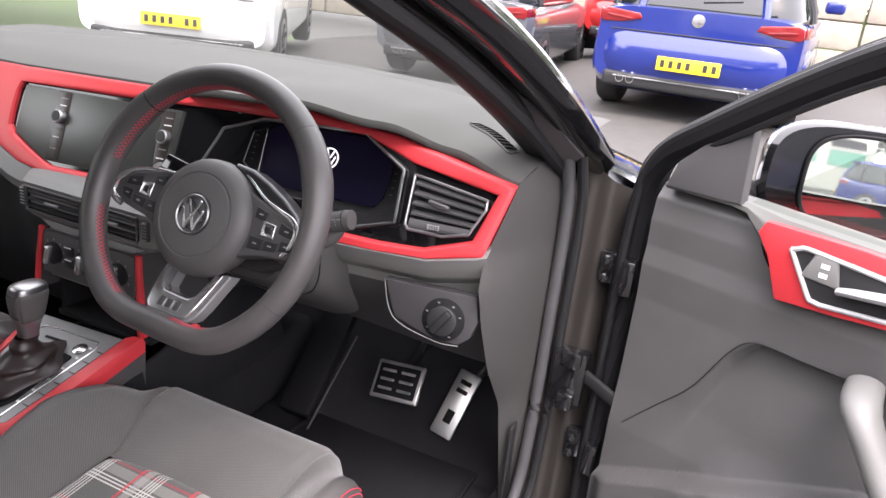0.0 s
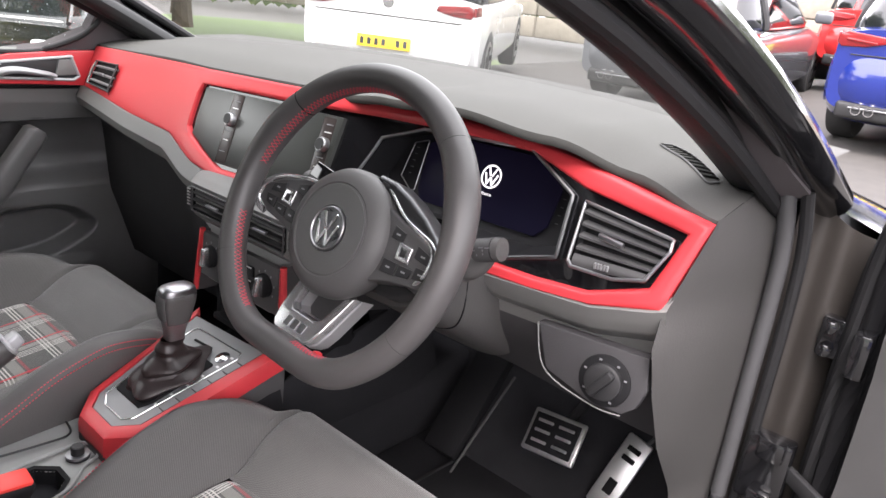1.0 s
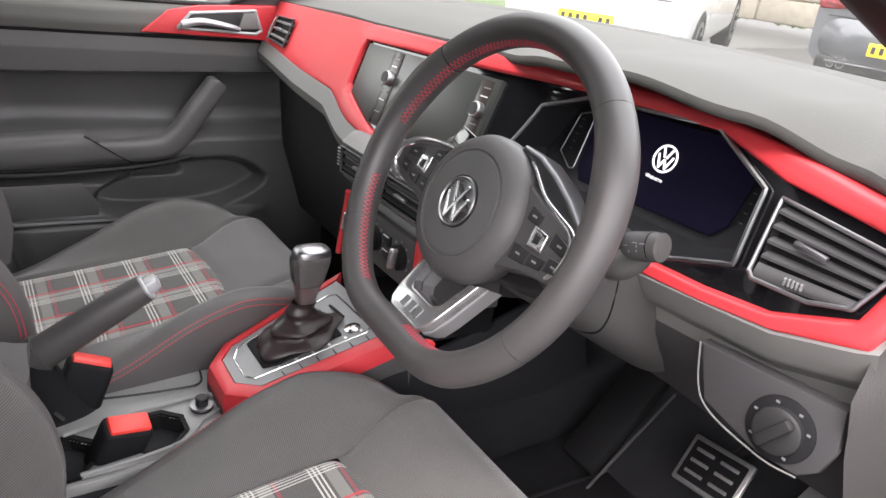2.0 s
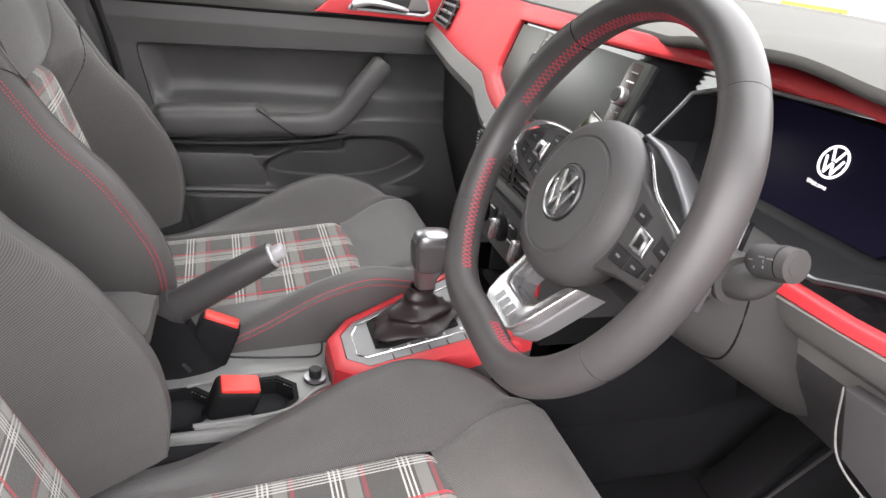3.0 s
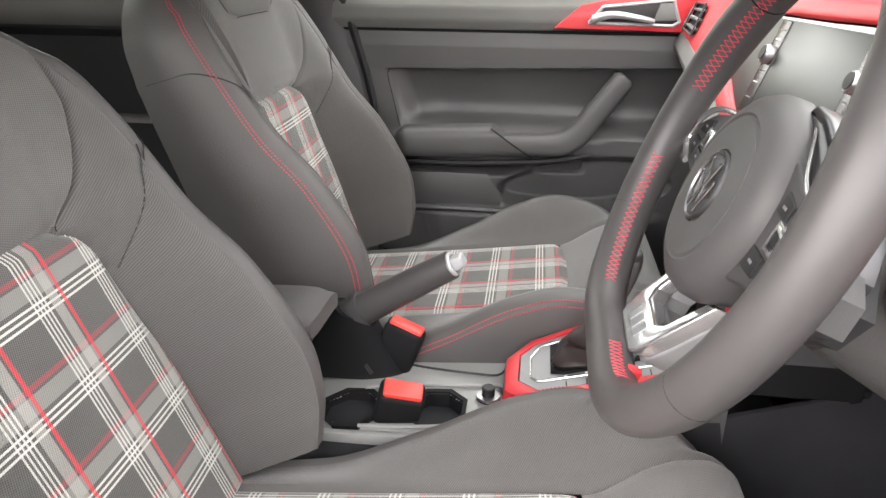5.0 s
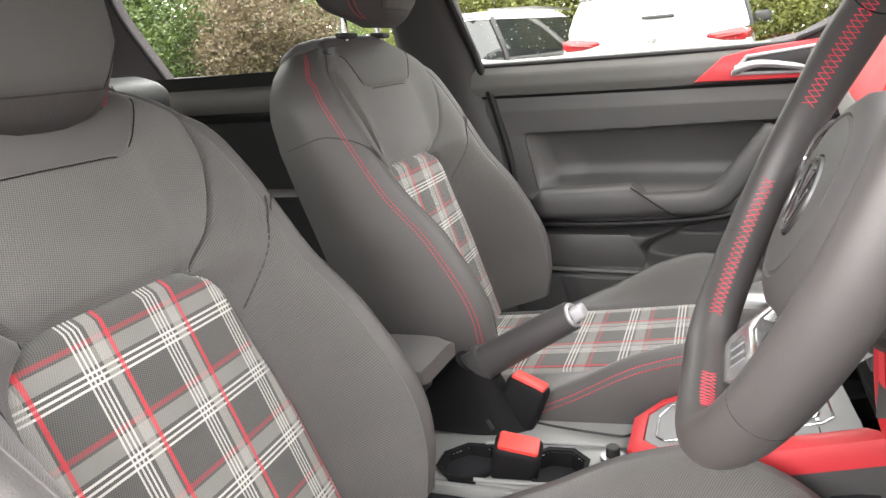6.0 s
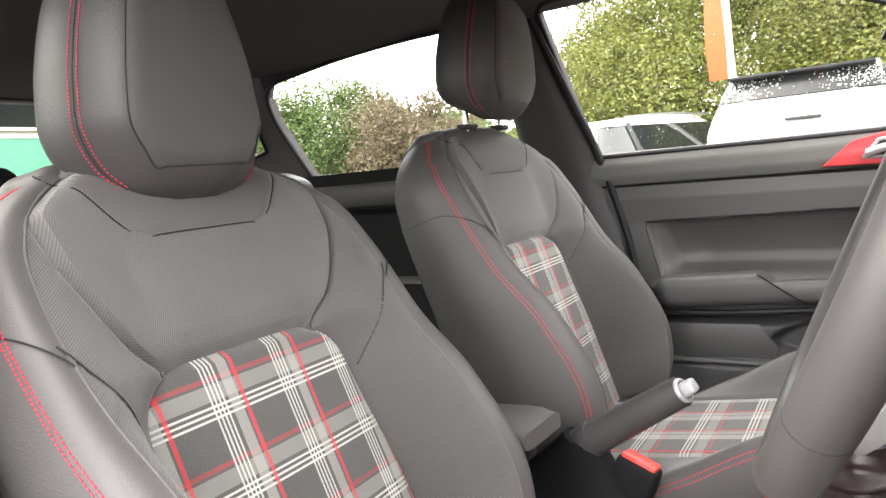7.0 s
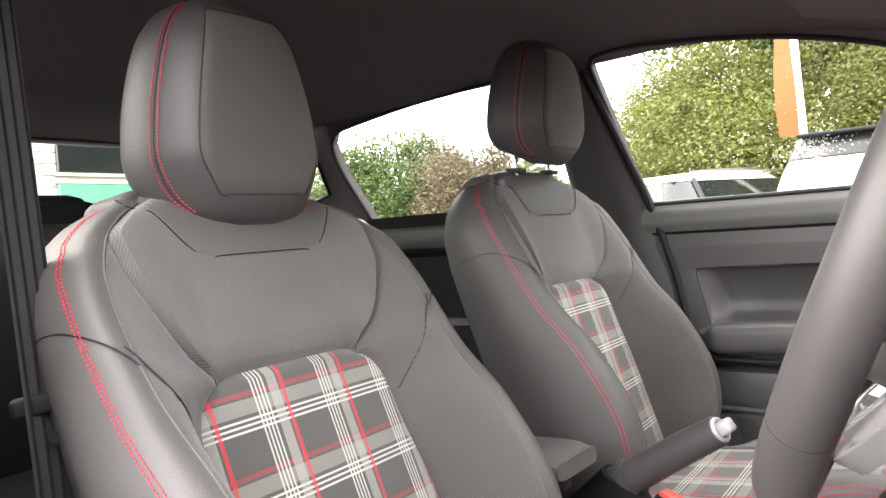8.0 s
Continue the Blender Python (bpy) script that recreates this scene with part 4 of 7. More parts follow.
def rim_surf(u, v):
    a = u * 2 * math.pi
    q = v * 2 * math.pi
    R = soft_r(a)
    grip = 1 + 0.10 * sum(math.exp(-((((a - g + math.pi) % (2 * math.pi)) - math.pi) / 0.25) ** 2) for g in (radians(62), radians(298)))
    tw, th = 0.0172 * grip, 0.0185 * grip
    seam = 1 - 0.05 * sum(math.exp(-((((a - g + math.pi) % (2 * math.pi)) - math.pi) / 0.008) ** 2) for g in SEAMS)
    p = wp(a, R + tw * math.cos(q) * seam)
    return p + WT.to_3x3() @ Vector((0, 0, RO + th * math.sin(q) * seam))


SEAMS = [radians(x) for x in (-48, 43, 118, -122)]
rim_bm = grid(rim_surf, 240, 32, close_u=True, flip=True)
bmesh.ops.remove_doubles(rim_bm, verts=rim_bm.verts, dist=0.00001)
part("rim", rim_bm, WHEELHIDE, wheel, "black leather rim")


for g in SEAMS:
    part("rim_seam", tube([rim_surf(g / (2 * math.pi), k / 16) * 1.0005 for k in range(16)], 0.0008, 48, 5, closed=True, up=wp(g + math.pi / 2)), MATT, wheel, "stitched seam across the rim")


def lace(a0, a1, n):
    """Crossed threads over the rim's inner edge."""
    out = []
    for k in range(n):
        a, b = lerp(a0, a1, k / n), lerp(a0, a1, (k + 1) / n)
        for q0, q1 in ((2.62, 3.16), (3.16, 2.62)):
            def fn(t, a=a, b=b, q0=q0, q1=q1):
                return rim_surf(lerp(a, b, t) / (2 * math.pi), lerp(q0, q1, t) / (2 * math.pi))
            out.append(dashes(fn, 2, 0.00040, 0.0))
    return merge(*out)


for a0, a1, n in ((-80, -45, 18), (-45, 14, 31), (-152, -104, 26), (152, 172, 11)):
    lc = part("red_lacing", lace(radians(a0), radians(a1), n), REDTHREAD, wheel, "red cross stitching")
    lc["kind"] = "stuff"
# hub: airbag cover with textured disc
HUB = WT @ pose(-0.003, -0.010, -0.0085)
part("airbag_cover", lathe([(0.060, -0.034), (0.074, -0.016), (0.0795, 0.002), (0.0785, 0.014), (0.073, 0.0235), (0.064, 0.0290), (0.0575, 0.0308), (0.0555, 0.0296), (0.054, 0.0306), (0.030, 0.032), (0.0285, 0.0295)], 80, HUB), HUBPLASTIC, wheel, "round grey airbag cover")
hubmesh = mat("fine_hub_plastic", (0.075, 0.075, 0.074), 0.55, grain=0.8, gscale=1300)
part("hub_disc", lathe([(0.0540, 0.028), (0.0536, 0.0312), (0.045, 0.0322), (0.0285, 0.0328), (0.028, 0.030)], 80, HUB), hubmesh, wheel, "finely textured disc")
bd = part("badge", lathe([(0.0270, 0.028), (0.0266, 0.0342), (0.0252, 0.0352), (0.0242, 0.0338)], 48, HUB), SATIN, wheel, "round chrome badge")
part("badge_field", lathe([(0.0242, 0.030), (0.0242, 0.0338)], 40, HUB), DIALBLACK, bd)
for x, z, w, h, r in ((-0.006, 0.009, 0.0042, 0.022, 24), (0.006, 0.009, 0.0042, 0.022, -24), (-0.012, -0.006, 0.004, 0.028, 22), (0.012, -0.006, 0.004, 0.028, -22), (-0.004, -0.011, 0.004, 0.020, -24), (0.004, -0.011, 0.004, 0.020, 24)):
    part("badge_bar", moved(rbox((w, h, 0.002), 0.0008, 1, (x, z, 0.0348), (0, 0, r)), HUB), CHROME, bd)


def spoke(outline, z0, z1, material, name, label="", r=0.004, parent=None, rake=0.0):
    """A flat wheel piece: outline in wheel x, up; from z0 to z1 towards the driver."""
    bm = prism([(x, y) for x, y in outline], z1 - z0, r, 3)
    for v in bm.verts:
        v.co.y += rake * (v.co.z + 0.146)
    # the prism lies in x, z and runs along y; stand it in the wheel's plane
    m = WT @ pose(0, 0, 0, 0, 0, math.degrees(-ROLLW)) @ Matrix(((1, 0, 0, 0), (0, 0, 1, 0), (0, -1, 0, z1), (0, 0, 0, 1)))
    return part(name, moved(bm, m), material, parent or wheel, label)


def bright(path, r, material, name, label, flat=0.6, parent=None):
    """A bright strip laid along a path on the wheel: points of x, up, towards the driver."""
    return part(name, tube([WT @ pose(0, 0, 0, 0, 0, math.degrees(-ROLLW)) @ Vector(p) for p in path], r, 60, 10, flat=flat, up=WT.to_3x3() @ Vector((0, 0, 1))), material, parent or wheel, label)


for sg in (-1, 1):
    q = lambda pts: [(sg * x, y) for x, y in pts]
    spoke(q([(0.030, 0.050), (0.080, 0.034), (0.134, 0.019), (0.160, 0.004), (0.163, -0.016), (0.140, -0.028), (0.100, -0.034), (0.050, -0.050)]), -0.024, 0.006, KNEE, "side_spoke", "black side spoke", 0.003)
    # key tiles with a silver rocker
    tiles = [((0.078, 0.026), (0.096, 0.022), (0.096, 0.011), (0.078, 0.012)), ((0.119, 0.016), (0.142, 0.010), (0.144, -0.001), (0.119, 0.002)), ((0.080, -0.012), (0.101, -0.012), (0.101, -0.026), (0.080, -0.028)), ((0.104, -0.012), (0.124, -0.011), (0.122, -0.022), (0.104, -0.025)), ((0.127, -0.006), (0.148, -0.005), (0.144, -0.017), (0.127, -0.020))]
    for tl in tiles:
        spoke(q(tl), 0.006, 0.0082, DARK, "key", r=0.001)
        cx, cy = sum(p[0] for p in tl) / 4, sum(p[1] for p in tl) / 4
        spoke(q([(cx - 0.003, cy - 0.001), (cx + 0.003, cy - 0.001), (cx + 0.003, cy + 0.001), (cx - 0.003, cy + 0.001)]), 0.0082, 0.0086, GREYINK, "key_mark", r=0)
    pad = spoke(q([(0.094, 0.012), (0.115, 0.010), (0.116, -0.008), (0.095, -0.009)]), 0.007, 0.0105, SILVER_TRIM, "selector_key", "silver rocker key", 0.0025)
    spoke(q([(0.0995, 0.007), (0.1105, 0.006), (0.111, -0.004), (0.100, -0.005)]), 0.0105, 0.0115, DARK, "key_centre", parent=pad)
    spoke(q([(0.045, 0.030), (0.060, 0.045), (0.120, 0.020), (0.150, -0.004), (0.140, -0.030), (0.090, -0.055), (0.045, -0.060)]), -0.040, -0.025, DARK, "spoke_core", "dark spoke core", 0.006)
bright([(0.020, 0.068, -0.004), (0.050, 0.056, 0.002), (0.084, 0.038, 0.007), (0.112, 0.029, 0.008), (0.134, 0.022, 0.008), (0.144, 0.010, 0.008), (0.142, -0.010, 0.007), (0.130, -0.026, 0.004)], lambda t: 0.0016 + 0.0026 * max(0.0, t - 0.3) / 0.4 if t < 0.7 else 0.0042 - 0.004 * (t - 0.7), SILVER_TRIM, "spoke_edge", "silver strip round the spoke")
bright([(-0.056, 0.034, 0.007), (-0.100, 0.030, 0.008), (-0.136, 0.021, 0.008), (-0.158, 0.006, 0.008), (-0.166, -0.012, 0.007), (-0.158, -0.024, 0.006), (-0.143, -0.029, 0.005)], lambda t: 0.0016 + 0.0030 * min(1, t / 0.6), SILVER_TRIM, "spoke_edge", "silver strip round the spoke")
spoke([(0.018, 0.072), (0.046, 0.070), (0.076, 0.060), (0.106, 0.046), (0.131, 0.030), (0.144, 0.012), (0.142, -0.012), (0.130, -0.034), (0.119, -0.032), (0.122, -0.010), (0.117, 0.008), (0.100, 0.022), (0.076, 0.034), (0.052, 0.048), (0.030, 0.058), (0.014, 0.064)], -0.030, 0.001, DARKCHROME, "spoke_wing", "dark chrome wing of the spoke", 0.006)
# U-shaped lower spoke with a dark opening
U_SP = [(-0.047, -0.074), (-0.043, -0.122), (-0.038, -0.138), (-0.030, -0.144), (0.026, -0.144), (0.033, -0.138), (0.038, -0.122), (0.047, -0.074), (0.034, -0.078), (0.026, -0.110), (0.018, -0.117), (-0.022, -0.117), (-0.030, -0.110), (-0.034, -0.078)]
spoke(U_SP, 0.004, 0.018, SILVER_TRIM, "lower_spoke", "silver lower spoke", 0.003, None, 0.42)
spoke([(x * 1.04, y - 0.003 if y < -0.1 else y) for x, y in U_SP], -0.016, 0.004, PLATE, "spoke_back", "grey back of the lower spoke", 0.002, None, 0.42)
for x in (-0.015, -0.002, 0.011):
    spoke([(x - 0.0045, -0.136), (x + 0.0045, -0.136), (x + 0.0045, -0.125), (x - 0.0045, -0.125)], 0.0176, 0.0186, SATIN, "badge_bar", r=0, rake=0.42)
part("red_tab", moved(rbox((0.009, 0.012, 0.012), 0.003, 2, (0.042, -0.150, 0.012)), WT), RED, wheel)
# gearshift paddles behind the spokes
for sg in (-1, 1):
    spoke([(sg * 0.075, 0.050), (sg * 0.135, 0.058), (sg * 0.142, 0.036), (sg * 0.075, 0.030)], -0.045, -0.038, PIANO, "shift_paddle", "glossy shift paddle", 0.002)

# steering column and stalks
col = thing("steering_column", "grey grained steering column shroud", "steering column", (0.338, 0.75, 0.86))
CO = Vector((0.338, 0.75, 0.86))


def shroud(u, v):
    q = u * 2 * math.pi
    c = WC + WT.to_3x3() @ Vector((0, -0.004, -0.05)) + Vector((0, 0.20 * v, -0.10 * v - 0.015))
    a, b = lerp(0.092, 0.128, v), lerp(0.066, 0.088, v)
    s, k = math.sin(q), math.cos(q)
    return c + Vector((a * math.copysign(abs(s) ** 0.6, s), 0, b * math.copysign(abs(k) ** 0.6, k))) - CO


part("shroud", cap(grid(shroud, 48, 12, close_u=True)), COLUMN, col, "grained grey column cover")
part("shroud_seam", tube([shroud(u, 0.4) * 1.004 for u in (0.22, 0.3, 0.4, 0.5, 0.6, 0.7, 0.78)], 0.0012, 40, 5), MATT, col)
for sg, nm in ((1, "indicator_stalk"), (-1, "wiper_stalk")):
    at_ = lambda x, y, z: WC + Vector((sg * x, y, z)) - CO
    part("stalk_socket", tube([at_(0.112, 0.082, -0.030), at_(0.130, 0.081, -0.029)], lambda t: 0.0235 - 0.001 * t, 6, 24), COLUMN, col, "raised collar on the column cover")
    st = part(nm, tube([at_(0.126, 0.082, -0.029), at_(0.140, 0.084, -0.027), at_(0.152, 0.088, -0.018), at_(0.160, 0.090, -0.008)], lambda t: 0.0175 - 0.0095 * t, 20, 20), COLUMN, col, "dark control stalk")
    part("stalk_end", tube([at_(0.1495, 0.080, 0.000), at_(0.152, 0.080, 0.001), at_(0.162, 0.082, 0.004), at_(0.1705, 0.083, 0.007)], lambda t: (0.0125 if t < 0.05 else 0.0152) + 0.001 * t, 16, 22, flat=0.92), KNEE, st)
    part("end_ring", tube([at_(0.1725, 0.0832, 0.0075), at_(0.174, 0.0834, 0.008), at_(0.179, 0.0839, 0.0094), at_(0.1815, 0.0842, 0.0100)], lambda t: 0.0165 - 0.0010 * t - (0.006 if t > 0.9 else 0), 12, 22, flat=0.9), COLUMN, st, "ribbed twist ring")
    part("ring_groove", tube([at_(0.1700, 0.083, 0.0068), at_(0.1730, 0.0833, 0.0077)], 0.0155, 3, 22, flat=0.9), MATT, st)
    for k, (dx, dz, w, h) in enumerate(((0.148, 0.006, 0.0050, 0.0012), (0.155, 0.002, 0.0012, 0.006), (0.161, 0.009, 0.0060, 0.0012), (0.166, 0.003, 0.0014, 0.007), (0.172, 0.008, 0.0060, 0.0012))):
        part("stalk_mark", rbox((w, 0.001, h), 0, 1, at_(0.152 + 0.7 * (dx - 0.148), 0.0652 + 0.10 * (dx - 0.148), dz + 0.25 * (dx - 0.160)), (0, sg * -18, 0)), GREYINK, st)

# ---- pedals ----
def pedal(name, at, size, ribs, turn, label, bars=()):
    p = thing(name, label, "pedal", at, turn=turn)
    part("pad", rbox((size[0], 0.010, size[1]), 0.006, 2), ALU, p)
    for x, z, w, h in ribs:
        part("rubber_insert", rbox((w, 0.004, h), 0.0019, 2, (x, -0.006, z)), MATT, p, "black rubber insert")
    for x, z, w in bars:
        part("tread_bar", rbox((w, 0.004, 0.006), 0.0015, 2, (x, -0.0085, z)), ALU, p)
    part("arm", tube([(0, 0.005, 0.0), (0.02, 0.05, 0.12), (0.02, 0.10, 0.26)], 0.010, 12, 10), DARK, p)
    return p


pedal("brake_pedal", (0.415, 1.13, 0.455), (0.115, 0.085), [(0, 0, 0.098, 0.068)], (-38, -6, 0), "brushed aluminium brake pedal with rubber studs", [(x, z, 0.034) for x in (-0.023, 0.023) for z in (-0.020, 0.0, 0.020)])
pedal("accelerator_pedal", (0.540, 1.17, 0.425), (0.052, 0.150), [(0, -0.030, 0.018, 0.030), (0, 0.03, 0.026, 0.010), (0, 0.05, 0.026, 0.010)], (-32, 12, 0), "brushed aluminium accelerator pedal")

# ---- centre console ----
con = thing("centre_console", "grey centre console with cup holders and red gear surround", "console", (-0.02, 0.40, 0.30))
KO = Vector((-0.02, 0.40, 0.30))
part("base", merge(rbox((0.20, 0.62, 0.15), 0.012, 2, Vector((-0.02, 0.40, 0.375)) - KO), rbox((0.21, 0.30, 0.16), 0.012, 2, Vector((-0.01, 0.66, 0.46)) - KO)), DARK, con)


def deck(u, v):
    """The console's grey top, from the armrest forward."""
    y = lerp(0.12, 0.47, v)
    x = -0.018 + (u * 2 - 1) * 0.105
    e = abs(u * 2 - 1)
    z = 0.487 + 0.012 * (y - 0.3) / 0.17 - 0.03 * max(0, e - 0.9) / 0.1
    return Vector((x, y, z)) - KO


CUPS = [(0.034, 0.232, 0.041), (0.030, 0.352, 0.039)]


def deck_bm():
    bm = grid(deck, 60, 80)
    gone = []
    for f in bm.faces:
        c = f.calc_center_median() + KO
        for cx, cy, r in CUPS:
            # eight-sided openings
            if max(abs(c.x - cx), abs(c.y - cy), (abs(c.x - cx) + abs(c.y - cy)) * 0.74) < r:
                gone.append(f)
                break
    bmesh.ops.delete(bm, geom=gone, context="FACES")
    return bm


part("deck", deck_bm(), DECK, con, "grey plastic top with openings")
for cx, cy, r in CUPS:
    k = math.sqrt(2) * r * 0.96
    part("cup_holder", moved(lathe([(r * 0.86, -0.075), (r * 1.20, 0.0), (r * 1.24, 0.0035), (r * 1.06, 0.0025), (r * 0.80, -0.070)], 8, pose(0, 0, 0, 0, 0, 22.5)), Matrix.Translation(Vector((cx, cy, 0.4878 + 0.012 * (cy - 0.3) / 0.17)) - KO) @ pose(0, 0, 0, 4.0)), MATT, con, "dark eight-sided cup holder")
part("deck_groove", tube([Vector(p) - KO for p in ((-0.118, 0.20, 0.488), (-0.075, 0.30, 0.495), (-0.055, 0.40, 0.500), (-0.060, 0.44, 0.500), (-0.11, 0.45, 0.499))], 0.0018, 40, 6), DARK, con)
part("tray_rim", tube([Vector(p) - KO for p in ((-0.012, 0.24, 0.489), (-0.020, 0.31, 0.494), (-0.025, 0.42, 0.500), (-0.015, 0.447, 0.502), (0.020, 0.448, 0.501), (0.035, 0.42, 0.499), (0.072, 0.37, 0.494), (0.078, 0.25, 0.487))], 0.003, 60, 8), DECK, con)
part("side_rail", rbox((0.012, 0.36, 0.02), 0.004, 2, Vector((0.086, 0.29, 0.474)) - KO, (2, 0, 0)), DECK, con)
mk = part("mode_knob", lathe([(0.017, 0), (0.0165, 0.004), (0.0095, 0.005), (0.0095, 0.018), (0.008, 0.0195)], 28, Matrix.Translation(Vector((0.004, 0.425, 0.498)) - KO)), DARK, con, "small black push knob")
part("knob_ring", lathe([(0.0175, 0.002), (0.0165, 0.0055), (0.0125, 0.0058)], 32, Matrix.Translation(Vector((0.004, 0.425, 0.498)) - KO)), SATIN, mk, "silver ring")
# red gear surround: a sloping hexagonal frame
HEX_O = [(-0.138, 0.712), (-0.083, 0.482), (-0.042, 0.446), (0.042, 0.446), (0.093, 0.488), (0.110, 0.722)]
HEX_I = [(-0.114, 0.690), (-0.064, 0.490), (-0.040, 0.469), (0.026, 0.468), (0.060, 0.495), (0.081, 0.700)]
CHROME_LINE = [(-0.081, 0.662), (-0.053, 0.496), (-0.028, 0.483), (0.024, 0.483), (0.039, 0.494), (0.058, 0.664), (0.049, 0.676), (-0.074, 0.672)]


def chain(pts, u):
    """A place on an open outline, u from 0 to 1."""
    f = u * (len(pts) - 1)
    i = min(int(f), len(pts) - 2)
    return lerp(pts[i][0], pts[i + 1][0], f - i), lerp(pts[i][1], pts[i + 1][1], f - i)


def slope_z(y):
    return 0.545 + (y - 0.47) * 0.33


def gear_ring(u, v):
    a, b = chain(HEX_O, u), chain(HEX_I, u)
    k = [0, 0.0, 0.12, 0.5, 0.9, 1.0]
    off = [-0.030, -0.012, 0.0, 0.004, 0.003, -0.006]
    i = min(int(v * 5), 4)
    f = v * 5 - i
    x, y = lerp(a[0], b[0], lerp(k[i], k[i + 1], f)), lerp(a[1], b[1], lerp(k[i], k[i + 1], f))
    return Vector((x, y, slope_z(y) + lerp(off[i], off[i + 1], f))) - KO


part("red_gear_surround", grid(gear_ring, 60, 5), RED, con, "red satin gear surround")
part("console_side", grid(lambda u, v: Vector((chain(HEX_O, u)[0] * lerp(1.0, 0.97, v), chain(HEX_O, u)[1], lerp(slope_z(chain(HEX_O, u)[1]) - 0.026, 0.36, v))) - KO, 60, 6, flip=True), KNEE, con, "dark grey console side")
part("gear_plate", prism([(x * 0.99, y) for x, y in HEX_I], 0.006, 0, 1, Matrix.Translation(-KO) @ Matrix(((1, 0, 0, 0), (0, 0, 1, 0), (0, -1, 0.33, 0.545 - 0.47 * 0.33 + 0.001), (0, 0, 0, 1)))), PLATE, con, "satin grey selector plate")
part("plate_edge", tube([Vector((x, y, slope_z(y) + 0.0022)) - KO for x, y in [around(CHROME_LINE, k / 64) for k in range(64)]], 0.0015, 120, 8, closed=True, flat=0.6), CHROME, con, "chrome frame")
part("selector_well", prism([(-0.048, 0.510), (0.024, 0.510), (0.034, 0.530), (0.036, 0.632), (-0.050, 0.632), (-0.058, 0.540)], 0.004, 0, 1, Matrix.Translation(-KO) @ Matrix(((1, 0, 0, 0), (0, 0, 1, 0), (0, -1, 0.33, 0.545 - 0.47 * 0.33 + 0.005), (0, 0, 0, 1)))), MATT, con)
part("start_button", lathe([(0.013, 0), (0.0128, 0.0015), (0.011, 0.0025)], 28, Matrix.Translation(Vector((0.032, 0.652, slope_z(0.652) + 0.002)) - KO) @ pose(0, 0, 0, 18)), CHROME, con, "round silver button")
part("card_slot", rbox((0.046, 0.005, 0.002), 0.001, 1, Vector((-0.028, 0.652, slope_z(0.652) + 0.003)) - KO, (18, 0, 6)), MATT, con)
for k in range(6):
    y = 0.53 + 0.026 * k
    part("gear_letter_bar", rbox((0.006, 0.004, 0.0008), 0, 1, Vector((0.040 + 0.006 * (y - 0.53) / 0.1, y, slope_z(y) + 0.0025)) - KO, (18, 0, 0)), WHITEINK, con)
    part("side_key", rbox((0.014, 0.0016, 0.003), 0.0005, 1, Vector((0.058 + 0.010 * (y - 0.53) / 0.1, y, slope_z(y) + 0.001)) - KO, (18, 0, 0)), DARK, con)
# gear selector: gaiter, stem, knob
sel = thing("gear_selector", "automatic gear selector with silver knob and leather gaiter", "gear lever", (-0.008, 0.575, 0.585))
GO = Vector((-0.008, 0.575, 0.585))


def gaiter(u, v):
    q = u * 2 * math.pi
    r = ramp([0, 0.3, 0.7, 1], [1, 0.72, 0.36, 0.30], v)
    fold = 1 + 0.10 * math.sin(5 * q + 6 * v) * (1 - v) + 0.10 * math.sin(v * 20 + q)
    x, y = 0.050 * r * math.cos(q) * fold, 0.066 * r * math.sin(q) * fold
    return Vector((x + 0.006 * v, y + 0.005 * v, y * 0.33 * (1 - v) + 0.066 * v))


part("gaiter", grid(gaiter, 60, 26, close_u=True), GLOVE, sel, "creased black leather gaiter with a red sheen in its colour")


def knob_s(u, v):
    q = u * 2 * math.pi
    a = soft([0, 0.15, 0.5, 0.8, 0.93, 0.98, 1], [0.013, 0.0135, 0.019, 0.021, 0.020, 0.016, 0.009], v)
    b = soft([0, 0.15, 0.5, 0.8, 0.93, 0.98, 1], [0.015, 0.017, 0.026, 0.030, 0.028, 0.023, 0.013], v)
    s, k = math.sin(q), math.cos(q)
    return Vector((0.008 + a * math.copysign(abs(k) ** 0.7, k), 0.008 + 0.006 * v + b * math.copysign(abs(s) ** 0.7, s), 0.066 + 0.092 * v))


part("knob", cap(grid(knob_s, 40, 30, close_u=True)), SATIN, sel, "silver and black gear knob")
part("knob_grip", grid(lambda u, v: knob_s(lerp(-0.16, 0.16, u), lerp(0.30, 0.86, v)) + Vector((0.0016 - 0.002 * max(abs(2 * u - 1), abs(2 * v - 1)) ** 10, 0, 0)), 20, 16), LEATHER, sel, "black leather facing")
part("knob_grip", grid(lambda u, v: knob_s(lerp(0.34, 0.66, u), lerp(0.30, 0.86, v)) - Vector((0.0016 - 0.002 * max(abs(2 * u - 1), abs(2 * v - 1)) ** 10, 0, 0)), 20, 16), LEATHER, sel, "black leather facing")
part("knob_insert", grid(lambda u, v: knob_s(lerp(0.665, 0.835, u), lerp(0.36, 0.84, v)) - Vector((0, 0.0014 - 0.002 * max(abs(2 * u - 1), abs(2 * v - 1)) ** 10, 0)), 20, 16), KNEE, sel, "dark grey insert in the silver frame")

